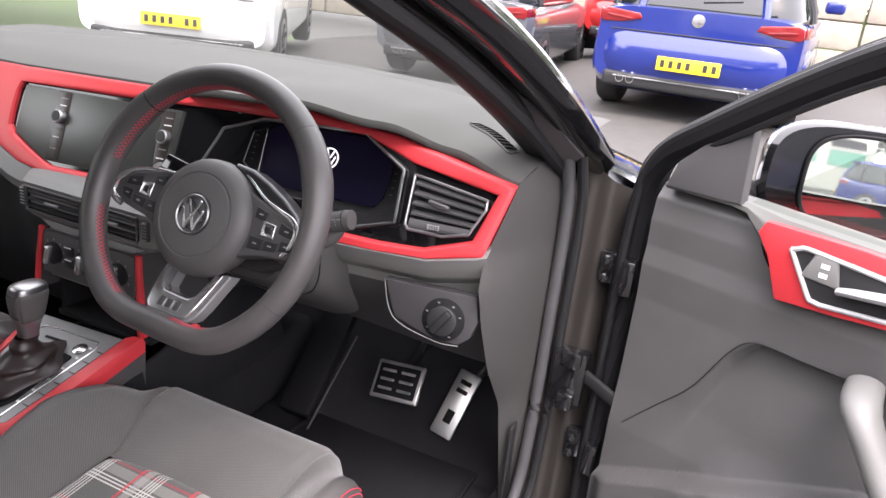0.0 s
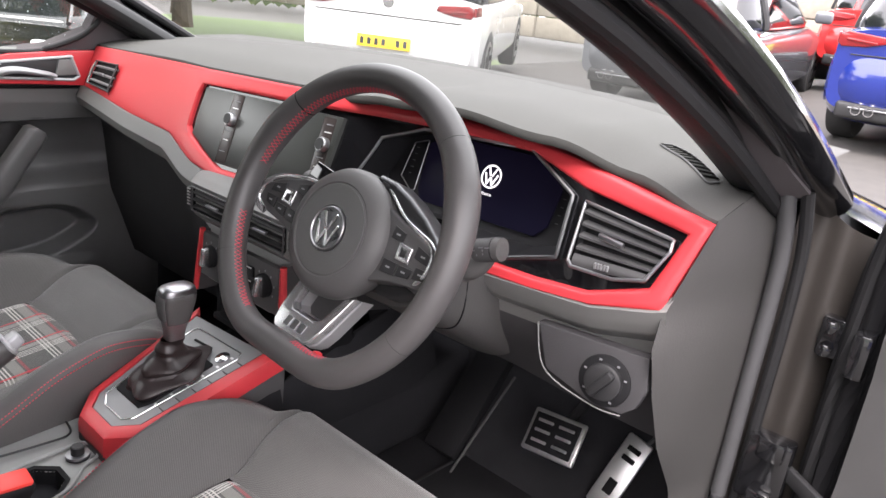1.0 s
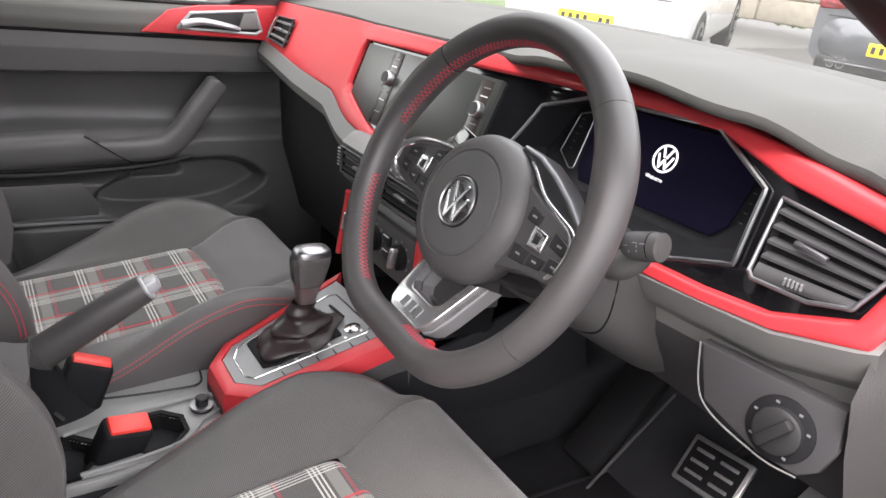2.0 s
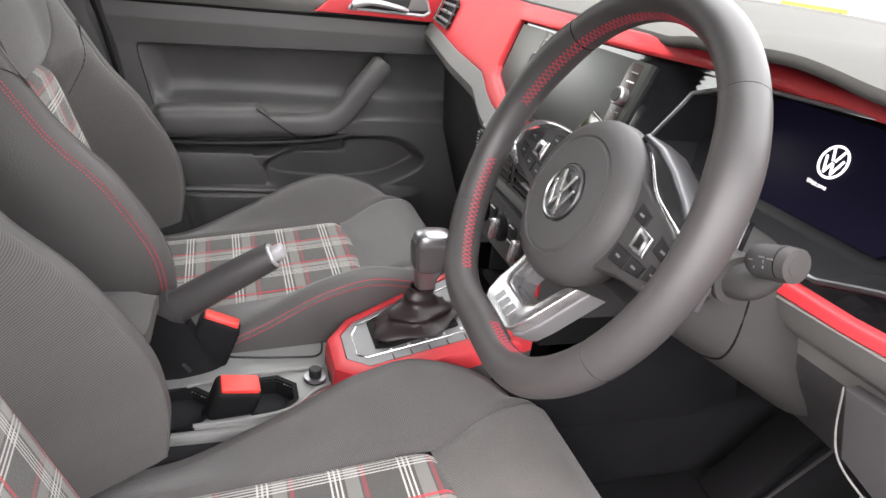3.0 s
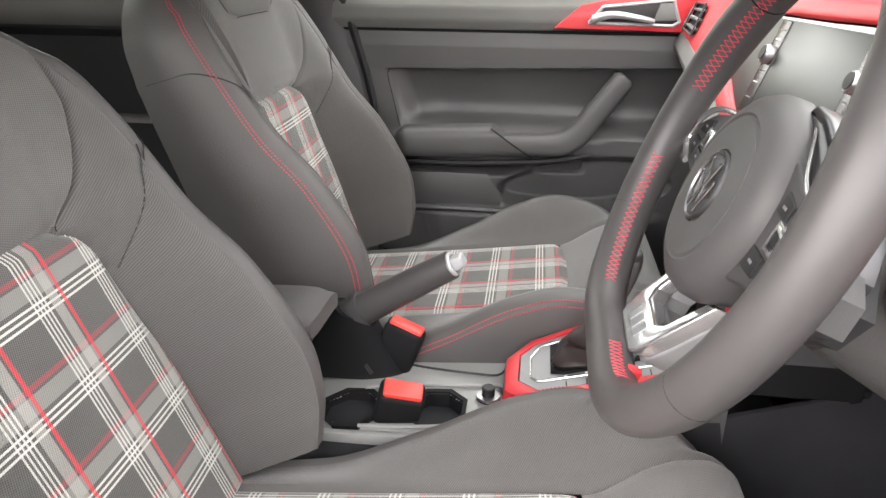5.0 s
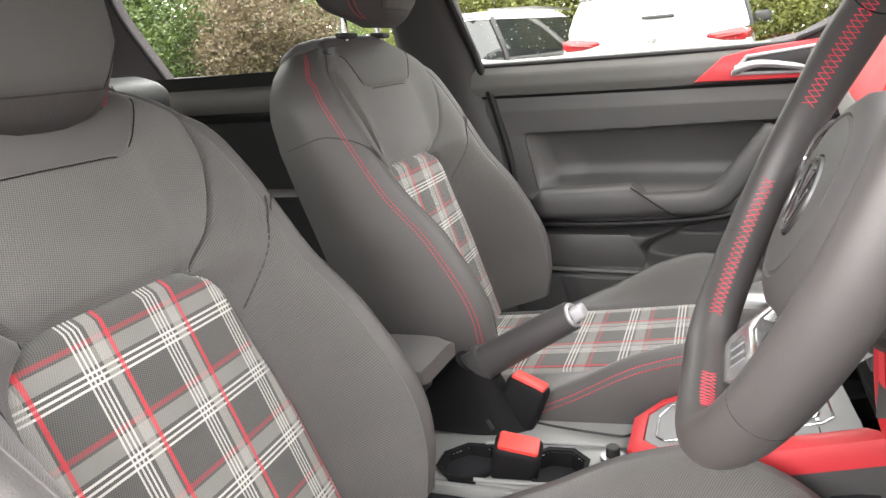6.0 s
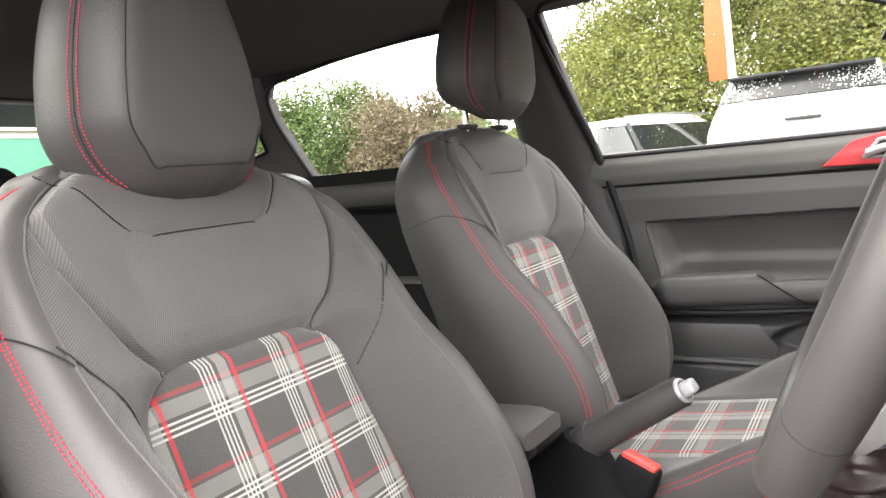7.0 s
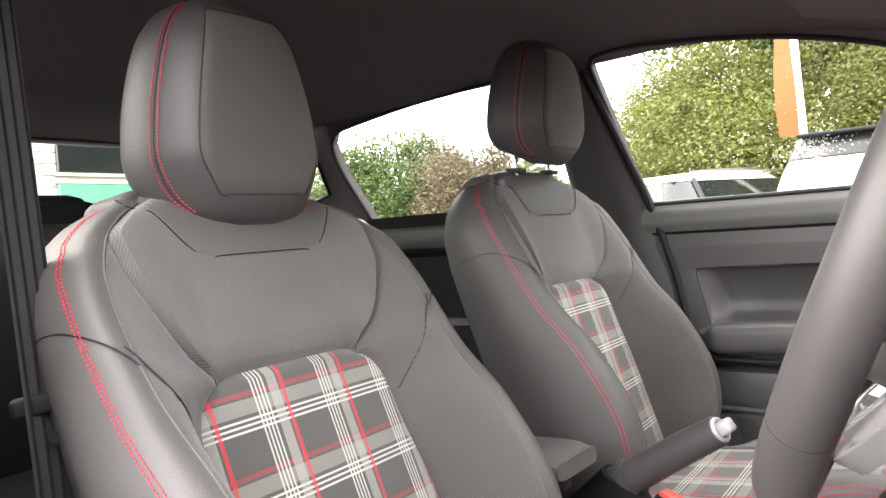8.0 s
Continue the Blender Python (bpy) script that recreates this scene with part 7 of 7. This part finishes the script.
def verge(name, x0, x1, y0, y1, lift, material, label):
    return tagged(link(name, grid(lambda u, v: Vector((lerp(x0, x1, u), lerp(y0, y1, v), ground_z(lerp(x0, x1, u), lerp(y0, y1, v)) + lift * math.sin(min(1, v * 2) * math.pi / 2) + 0.02)), 40, 12), material), label, "verge", kind="structure")


verge("grass_bank", -30, 25, 12.5, 24, 0.5, GRASS, "green grass bank beyond the parked cars")
PAVE = mat("pale_stone", (0.30, 0.27, 0.22), 0.9, grain=1.0, gscale=25, stain=0.3)
tagged(link("low_wall", merge(*[rbox((1.18, 0.3, 0.36), 0.03, 2, (-24 + 1.2 * i, 11.2 + 0.03 * (i % 2), ground_z(0, 11) + 0.18 + 0.37 * r), (0, 0, 0.6 * ((i * 7) % 3 - 1))) for i in range(34) for r in range(3)]), PAVE), "low pale stone wall beyond the cars", "wall", kind="structure")
verge("left_grass", -40, -9.5, -22, 12, 0.0, GRASS, "green grass beside the car park")

TYRE = mat("tyre_rubber", (0.02, 0.02, 0.02), 0.8, grain=0.5)
LAMP_RED = mat("red_tail_lamp", (0.20, 0.009, 0.012), 0.12, stain=0.25, coat=0.6)
LAMP_DEEP = mat("deep_red_lamp", (0.16, 0.004, 0.006), 0.15, stain=0.2, coat=0.6)
LAMP_CLEAR = mat("clear_lamp", (0.65, 0.66, 0.68), 0.08, stain=0.2, coat=0.8)
YELLOW = mat("yellow_plate", (0.80, 0.55, 0.02), 0.5, stain=0.04)
WHITEPLATE = mat("white_plate", (0.75, 0.75, 0.75), 0.5, stain=0.04)
WETGLASS = mat("wet_dark_glass", (0.010, 0.010, 0.011), 0.35, stain=0.2, spec=0.25)
BLACKTRIM = mat("black_bumper_trim", (0.02, 0.02, 0.021), 0.5, grain=0.3)


def car_paint(name, c):
    return mat(name, c, 0.18, 0.0, stain=0.12, coat=0.9)


def make_car(name, label, at, yaw, paint, tall=0.0, estate=0.0, lean=0.0):
    """A parked car; local y runs forward from the rear bumper, z up from the ground."""
    car = thing(name, label, "car", at, "parked cars", turn=(lean, 0, yaw))
    L, W, H = 4.25 + estate, 0.89 + 0.02 * (tall > 0), 1.46 + tall
    belt = 0.95 + tall * 0.75
    bz = 0.52 + tall * 0.3

    def hull(u, v):
        y = L * v
        f = v
        w = W * ramp([0, 0.04, 0.15, 0.85, 0.96, 1], [0.92, 0.97, 1, 1, 0.93, 0.78], f)
        zt = ramp([0, 0.02, 0.62, 0.80, 0.95, 1], [belt - 0.02, belt, belt, belt - 0.08, 0.72 + tall * 0.5, 0.58 + tall * 0.4], f)
        zb = 0.20 + tall * 0.3 + 0.10 * ramp([0, 0.06], [1, 0], f) + 0.06 * ramp([0.94, 1], [0, 1], f)
        q = u * 2 * math.pi
        c, s = math.cos(q), math.sin(q)
        return Vector((w * math.copysign(abs(c) ** 0.30, c), y, lerp(zb, zt, 0.5 + 0.5 * math.copysign(abs(s) ** 0.32, s))))
    body_ = part("body", cap(grid(hull, 40, 40, close_u=True)), paint, car)

    def cabin(u, v, grow_=0.0):
        z = lerp(belt - 0.04, H, v)
        k = (z - belt) / (H - belt)
        ya = 0.06 + 0.30 * max(0, k) ** 1.3 * (1 - 0.5 * (estate > 0))
        yb = lerp(L * 0.70, L * 0.46, max(0, k))
        w = lerp(W * 0.95, W * 0.70, max(0, k) ** 1.2)
        q = u * 2 * math.pi
        c, s = math.cos(q), math.sin(q)
        x = (w + grow_) * math.copysign(abs(c) ** 0.35, c)
        y = lerp(ya - grow_, yb + grow_, 0.5 + 0.5 * math.copysign(abs(s) ** 0.35, s))
        return Vector((x, y, z + (0.03 * (1 - (2 * (y - ya) / (yb - ya) - 1) ** 2) if v > 0.98 else 0)))
    part("cabin_glass", cap(grid(lambda u, v: cabin(u, v * 0.93), 48, 10, close_u=True)), DARKGLASS, car, "dark glazing")
    part("roof", cap(grid(lambda u, v: cabin(u, lerp(0.86, 1.0, v) if v < 1 else 1.0, 0.012 * (1 - v)), 48, 5, close_u=True)), paint, car, "painted roof")
    for sg in (-1, 1):
        for f in (0.02, 0.30, 0.60):
            q0 = {0.02: -0.215, 0.30: -0.06, 0.60: 0.20}[f]
            u = (q0 if sg > 0 else 0.5 - q0) % 1
            part("pillar", tube([cabin(u, v, 0.006) for v in (0, 0.3, 0.6, 0.9)], 0.035, 12, 8), paint if f != 0.30 else BLACKTRIM, car)
        for y in (0.72, L - 0.86):
            wh = part("wheel", lathe([(0.31, -0.10), (0.33, -0.07), (0.33, 0.07), (0.31, 0.10), (0.22, 0.10)], 28, pose(sg * (W - 0.10), y, 0.33, 0, 90, 0)), TYRE, car, "black tyre")
            part("rim", lathe([(0.215, -0.06), (0.215, 0.102), (0.20, 0.108), (0.06, 0.095), (0.03, 0.10)], 20, pose(sg * (W - 0.10), y, 0.33, 0, 90 * sg, 0)), SATIN, wh, "alloy wheel rim")
            for k in range(5):
                part("spoke_gap", rbox((0.05, 0.09, 0.012), 0.004, 1, Vector((sg * (W + 0.004), y + 0.135 * math.sin(k * 1.257), 0.33 + 0.135 * math.cos(k * 1.257))), (0, 90, -math.degrees(k * 1.257) * 0)), MATT, wh)
        # lamps
        lz = belt - 0.105
        wl = W * 0.92
        lamp = part("tail_lamp", prism([(sg * (wl - 0.36), lz - 0.012), (sg * (wl - 0.34), lz + 0.030), (sg * (wl - 0.06), lz + 0.058), (sg * (wl - 0.015), lz + 0.035), (sg * (wl - 0.005), lz - 0.030), (sg * (wl - 0.03), lz - 0.058), (sg * (wl - 0.20), lz - 0.050)], 0.05, 0.008, 3, pose(0, -0.014, 0)), LAMP_RED, car, "red tail lamp")
        part("lamp_band", rbox((0.22, 0.010, 0.022), 0.006, 2, (sg * (wl - 0.17), -0.017, lz - 0.012), (0, sg * -6, 0)), LAMP_DEEP, lamp)
        part("lamp_side", rbox((0.020, 0.20, 0.085), 0.008, 2, (sg * (wl + 0.014), 0.10, lz + 0.004), (0, 0, sg * -10)), LAMP_RED, lamp)
        part("head_lamp", rbox((0.38, 0.22, 0.13), 0.04, 3, (sg * (W - 0.24), L - 0.16, 0.70 + tall * 0.5), (0, 0, sg * 16)), LAMP_CLEAR, car, "clear headlamp")
        mr_ = part("door_mirror", rbox((0.20, 0.10, 0.14), 0.04, 3, (sg * (W + 0.08), L * 0.64, belt + 0.07)), BLACKTRIM if tall else paint, car)
        part("reflector", rbox((0.16, 0.02, 0.03), 0.006, 2, (sg * (W - 0.22), 0.10, 0.47 + tall * 0.3)), LAMP_RED, car)
        part("exhaust", lathe([(0.035, 0), (0.037, 0.08), (0.030, 0.08), (0.028, 0.02)], 16, pose(sg * 0.56, 0.03, bz - 0.19, 90, 0, 0)), CHROME, car)
        part("exhaust", lathe([(0.035, 0), (0.037, 0.08), (0.030, 0.08), (0.028, 0.02)], 16, pose(sg * 0.47, 0.03, bz - 0.19, 90, 0, 0)), CHROME, car)
        if estate:
            part("roof_rail", tube([(sg * W * 0.66, 0.5, H + 0.03), (sg * W * 0.68, 1.4, H + 0.05), (sg * W * 0.66, 2.2, H + 0.02)], 0.016, 20, 8), SATIN, car)

    def rear_bumper(u, v):
        q = (u * 2 - 1)
        k = v * math.pi
        return Vector((q * W * 0.98, 0.20 * abs(q) ** 7 - 0.055 * math.sin(k) ** 0.7 - 0.012, lerp(bz - 0.17, bz + 0.20, v)))
    part("rear_bumper", grid(rear_bumper, 36, 14), paint, car, "painted rear bumper", 60)
    part("diffuser", rbox((W * 1.62, 0.16, 0.13), 0.03, 3, (0, 0.045, bz - 0.20)), BLACKTRIM, car, "black lower bumper")
    part("diffuser_strip", rbox((W * 1.40, 0.02, 0.014), 0.004, 1, (0, -0.040, bz - 0.175)), SATIN, car)
    part("tailgate_gap", rbox((W * 1.60, 0.012, 0.010), 0.003, 1, (0, 0.0, bz + 0.215)), BLACKTRIM, car)
    part("front_grille", rbox((1.0, 0.05, 0.12), 0.02, 2, (0, L - 0.02, 0.56 + tall * 0.5)), BLACKTRIM, car)
    pl = part("rear_plate", rbox((0.52, 0.015, 0.112), 0.004, 2, (0, -0.080, bz - 0.02), (-4, 0, 0)), YELLOW, car, "yellow number plate")
    for k in range(7):
        if k != 4:
            part("plate_bar", rbox((0.034, 0.004, 0.06), 0.003, 1, (-0.21 + 0.07 * k, -0.090, bz - 0.02), (-4, 0, 0)), BLACKTRIM, pl)
    fp = part("front_plate", rbox((0.52, 0.015, 0.112), 0.004, 2, (0, L + 0.006, 0.42 + tall * 0.3)), WHITEPLATE, car, "white number plate")
    part("plate_bar", rbox((0.42, 0.004, 0.05), 0.003, 1, (0, L + 0.015, 0.42 + tall * 0.3)), BLACKTRIM, fp)
    part("badge", lathe([(0.052, 0), (0.052, 0.006), (0.042, 0.008)], 24, pose(0, 0.0, belt - 0.09, 90)), SILVER_TRIM, car, "round chrome badge")
    rg = cabin(0.75, 0.2)
    part("rear_wiper", tube([(0.0, rg.y - 0.01, belt + 0.06), (0.30, rg.y + 0.01, belt + 0.09)], 0.010, 6, 6), BLACKTRIM, car)
    part("spoiler", rbox((W * 1.36, 0.22, 0.04), 0.015, 2, (0, 0.30, H - 0.03)), WETGLASS if tall else paint, car)
    if tall:
        # deep tailgate paint, its upper part standing for sky reflected in the glass, below a shallow window, with a
        # handle and rain on the glass
        part("tailgate", grid(lambda u, v: cabin(lerp(0.605, 0.895, u), v * 0.58, 0.046 - 0.020 * v ** 8), 30, 8), paint, car, "tailgate paint carried up over the glass as pale sky reflection", 60)
        part("rear_window", grid(lambda u, v: cabin(lerp(0.612, 0.888, u), lerp(0.59, 0.93, v), 0.046 - 0.02 * max(0, v - 0.8)), 30, 8), WETGLASS, car, "dark wet rear window", 60)
        part("tailgate_handle", rbox((0.30, 0.03, 0.035), 0.010, 2, (0.05, 0.02, belt + 0.10)), BLACKTRIM, car)
        wet = bmesh.new()
        rw_ = random.Random(12)
        for _ in range(520):
            p_ = cabin(rw_.uniform(0.62, 0.88), rw_.uniform(0.61, 0.92), 0.046)
            bmesh.ops.create_icosphere(wet, subdivisions=1, radius=rw_.uniform(0.003, 0.008), matrix=Matrix.Translation(p_))
        part("rain_drop_film", wet, DROP, car, "rain drops on the rear glass")["kind"] = "stuff"
    return car


BLUE = car_paint("blue_car_paint", (0.010, 0.022, 0.17))
WHITE = car_paint("white_car_paint", (0.72, 0.72, 0.72))
GREY = car_paint("grey_car_paint", (0.10, 0.105, 0.115))
REDP = car_paint("red_car_paint", (0.42, 0.02, 0.02))
BLACKP = car_paint("black_parked_paint", (0.012, 0.012, 0.013))


def park(name, label, x, y, yaw, paint, **k):
    return make_car(name, label, (x, y, ground_z(x, y) + k.pop("lift", 0.0)), yaw, paint, lean=4.0 * (y > 2), **k)


park("hatchback_car", "blue hatchback parked with its rear to the camera", 0.28, 6.40, -2, BLUE)
park("hatchback_car", "grey hatchback parked with its rear towards us", -2.25, 7.0, 6, GREY)
park("hatchback_car", "white hatchback parked ahead with yellow plate", -4.08, 5.0, 30, WHITE, lift=0.07)
park("hatchback_car", "red hatchback parked farther along the row", -0.9, 10.4, 4, REDP)
park("hatchback_car", "black car parked on the far row", 0.2, 14.2, 80, BLACKP)
park("suv_car", "white tall car parked with rain on its rear window", -6.35, -0.03, 88, WHITE, tall=0.22)
park("estate_car", "white estate car parked beside the silver one", -7.5, -2.75, 66, WHITE, estate=0.25)
park("suv_car", "black car facing us beyond the passenger window", -11.0, 5.0, 235, BLACKP, tall=0.18)
park("hatchback_car", "blue car parked behind on the driver side", 3.0, -5.6, -75, BLUE)

# trees
BARK = mat("grey_bark", (0.10, 0.08, 0.06), 0.9, grain=1.0, gscale=30, stain=0.4)


def leaf_mat(name, a, b):
    m = bpy.data.materials.new(name)
    m.use_nodes = True
    nt = m.node_tree
    p = nt.nodes["Principled BSDF"]
    p.inputs["Roughness"].default_value = 0.6
    geo = nt.nodes.new("ShaderNodeNewGeometry")
    mx = nt.nodes.new("ShaderNodeMixRGB")
    mx.inputs[1].default_value, mx.inputs[2].default_value = (*a, 1), (*b, 1)
    nt.links.new(geo.outputs["Random Per Island"], mx.inputs[0])
    nt.links.new(mx.outputs[0], p.inputs["Base Color"])
    tr = nt.nodes.new("ShaderNodeBsdfTranslucent")
    nt.links.new(mx.outputs[0], tr.inputs[0])
    ms = nt.nodes.new("ShaderNodeMixShader")
    ms.inputs[0].default_value = 0.35
    nt.links.new(p.outputs[0], ms.inputs[1])
    nt.links.new(tr.outputs[0], ms.inputs[2])
    nt.links.new(ms.outputs[0], nt.nodes["Material Output"].inputs[0])
    return m


LEAF_A = leaf_mat("oak_leaf", (0.036, 0.064, 0.016), (0.090, 0.128, 0.032))
LEAF_B = leaf_mat("yellowing_leaf", (0.084, 0.102, 0.020), (0.168, 0.174, 0.042))
LEAF_C = leaf_mat("rust_leaf", (0.08, 0.060, 0.036), (0.17, 0.13, 0.08))


def make_tree(at, h, r, leaf, seed, n=5200, size=0.15, label="leafy green tree beside the car park", trunk_k=0.35):
    rn = random.Random(seed)
    t = thing("tree", label, "tree", at, "trees")
    part("trunk", tube([(0, 0, 0), (0.1, 0.05, h * 0.25), (0.0, 0.1, h * 0.55), (0.05, 0, h * 0.8)], lambda q: 0.05 * h * 0.6 * (1 - 0.8 * q), 16, 10), BARK, t)
    clumps = []
    for k in range(54):
        a, e = rn.uniform(0, 6.28), rn.uniform(-0.75, 1.0)
        d = (0.55 + 0.5 * rn.random())
        c = Vector((r * d * math.cos(a) * math.sqrt(1 - e * e * 0.8), r * d * math.sin(a) * math.sqrt(1 - e * e * 0.8), h * (trunk_k + 0.3) + e * h * 0.30 * (0.8 + 0.4 * rn.random())))
        clumps.append((c, r * rn.uniform(0.22, 0.40)))
    for c, q in clumps[:12]:
        part("limb", tube([(0, 0.08, h * rn.uniform(0.25, 0.5)), c * 0.5 + Vector((0, 0, h * 0.2)), c], lambda s: 0.06 * (1 - 0.85 * s), 8, 6), BARK, t)
    bm = bmesh.new()
    for _ in range(n):
        c, q = rn.choice(clumps)
        v = Vector((rn.gauss(0, 1), rn.gauss(0, 1), rn.gauss(0, 1))).normalized() * q * (0.30 + 0.85 * rn.random() ** 0.7)
        p = c + v
        # twigs: leaves gather in sprays and leave small gaps
        if noise.noise(p * (6.8 / r)) + 0.5 * noise.noise(p * 3.1) < -0.28:
            continue
        s = size * rn.uniform(0.6, 1.3)
        a = Vector((rn.gauss(0, 1), rn.gauss(0, 1), rn.gauss(0, 0.6))).normalized()
        b = a.cross(Vector((rn.gauss(0, 1), rn.gauss(0, 1), rn.gauss(0, 1)))).normalized()
        bm.faces.new([bm.verts.new(p + a * s * i + b * s * j) for i, j in ((-0.5, 0), (0, -0.32), (0.6, 0), (0, 0.32))])
    part("crown", bm, leaf, t)
    return t


oak = make_tree((-15.0, 3.6, 0), 9.5, 4.4, LEAF_A, 3, 130000, 0.115)
far = make_tree((-21, 0.5, 0), 9.5, 4.4, LEAF_A, 13, 36000, 0.21)
copy_thing(oak, pose(-15.5, -0.6, 0, 0, 0, 130))
copy_thing(oak, pose(-17.5, 10.5, 0, 0, 0, 250))
yel = make_tree((-12.2, -2.4, 0), 4.2, 2.7, LEAF_B, 5, 190000, 0.056, "yellowing green tree beside the car park", 0.12)
copy_thing(yel, pose(-12.4, 1.6, 0, 0, 0, 100))
bush = make_tree((-14.2, -11.9, 0), 4.4, 2.3, LEAF_A, 8, 50000, 0.092, "rounded green bush by the road", 0.10)
rust = make_tree((-13.6, -9.0, 0), 3.7, 1.7, LEAF_C, 9, 36000, 0.075, "rust coloured bush with a pale stem", 0.12)
copy_thing(bush, pose(-20, -19.5, 0, 0, 0, 70))
for x, y, z, a in ((-21.5, 7.5, 0, 300), (-24, 14, 0, 20), (-6, 30, 1.0, 20), (7, 31, 1.0, 80), (16, 27, 1.0, 200), (15, -22, 0, 300), (8, -25, 0, 160)):
    copy_thing(far, pose(x, y, z, 0, 0, a))

# feather banner and poles
bn = thing("banner", "orange and white feather banner on a white pole", "banner", (-9.0, -1.05, 0))
BORANGE = mat("orange_banner_cloth", (0.30, 0.075, 0.02), 0.8, grain=0.2, stain=0.15)
POLE = mat("white_pole_paint", (0.75, 0.75, 0.74), 0.4, stain=0.08)
part("pole", tube([(0, 0.12, 0), (0, 0.06, 2.0), (0, -0.02, 3.6), (0, -0.10, 4.4)], 0.035, 20, 10), POLE, bn)
part("cloth", grid(lambda u, v: Vector((0.03 * math.sin(6 * v), lerp(0.05 - 0.10 * v, -0.20 - 0.03 * math.sin(5 * v), u), lerp(1.88, 3.9, v))), 8, 24), BORANGE, bn, "orange cloth")
part("cloth_edge", grid(lambda u, v: Vector((0.03 * math.sin(6 * v) + 0.01, lerp(0.13, 0.05, u) - 0.10 * v, lerp(1.78, 3.95, v))), 3, 24), POLE, bn, "white edge")
for k, (x, y, h) in enumerate(((-20, -5.5, 7.0), (-0.3, 8.9, 1.3), (-3.2, 9.2, 1.3), (2.6, 9.0, 2.6), (-5.4, 9.2, 1.3), (1.1, 9.1, 1.2))):
    ps = thing("post", "slim post at the edge of the car park", "post", (x, y, ground_z(x, y)), "posts")
    part("shaft", tube([(0, 0, 0), (0, 0, h * 0.5), (0, 0, h)], 0.045 if h < 2 else 0.06, 6, 10), BARK if h < 2 else POLE, ps)
    part("cap", lathe([(0.05, 0), (0.05, 0.03), (0.02, 0.05)], 12, pose(0, 0, h)), BARK if h < 2 else POLE, ps)

# building behind the car: white cladding, high windows
bd_ = thing("building", "white clad showroom building with dark windows", "building", (-1.5, -12.0, 0))
CLAD = mat("white_cladding", (0.46, 0.45, 0.40), 0.6, grain=0.1, stain=0.08)
TEAL = mat("green_glass", (0.10, 0.28, 0.20), 0.1, stain=0.2, coat=0.5)
part("wall", rbox((16, 0.3, 5.4), 0.02, 1, (0, -0.2, 2.7)), CLAD, bd_)
for k in range(26):
    part("cladding_board", rbox((16, 0.03, 0.19), 0.01, 1, (0, -0.03, 0.12 + 0.20 * k)), CLAD, bd_)
part("roof_edge", rbox((16.4, 0.6, 0.2), 0.03, 1, (0, -0.1, 5.45)), DARK, bd_)
for x in (-7.4, -4.6, 1.4, 3.8, 6.4):
    w = part("window", rbox((2.0, 0.10, 0.50), 0.02, 1, (x, 0.0, 2.72)), DARKGLASS, bd_, "dark window")
    part("frame", rbox((2.1, 0.08, 0.06), 0.01, 1, (x, 0.02, 2.44)), CLAD, w)
    w = part("window", rbox((2.0, 0.10, 0.9), 0.02, 1, (x, 0.0, 1.84)), TEAL, bd_, "green tinted window")
    part("frame", rbox((2.1, 0.08, 0.06), 0.01, 1, (x, 0.02, 2.31)), CLAD, w)
lmp = part("wall_lamp", lathe([(0.06, 0), (0.09, 0.10), (0.05, 0.2)], 12, pose(-3.2, 0.08, 2.6)), CLAD, bd_)
# pale louvred fence beyond the passenger window
lf = thing("louvred_fence", "white louvred fence by the car park", "fence", (-12.6, 2.6, -0.9))
for k in range(9):
    part("louvre", rbox((0.06, 3.0, 0.12), 0.01, 1, (0, 0, 0.12 + 0.21 * k)), POLE, lf)
for y in (-1.5, 0, 1.5):
    part("fence_post", rbox((0.08, 0.08, 2.5), 0.01, 1, (-0.06, y, 1.25)), POLE, lf)
# woods on the horizon
bm = bmesh.new()
rn = random.Random(4)
for k in range(30000):
    a = rn.uniform(0, 2 * math.pi)
    d = rn.uniform(55, 75)
    z = (5.2 + 1.3 * math.sin(a * 7) + 0.9 * math.sin(a * 19) + 0.5 * math.sin(a * 47)) * rn.random() ** 0.8
    p = Vector((d * math.cos(a), d * math.sin(a), max(0.3, z)))
    s = rn.uniform(0.22, 0.5)
    u_ = Vector((-math.sin(a), math.cos(a), rn.uniform(-0.4, 0.4)))
    w_ = Vector((0, 0, 1)).cross(u_).cross(u_).normalized()
    bm.faces.new([bm.verts.new(p + u_ * s * i + w_ * s * j) for i, j in ((-1, 0), (-0.2, -0.8), (1, 0), (0.2, 0.9))])
tagged(link("distant_woods", bm, LEAF_A), "distant green woods round the car park", "woods", kind="stuff")
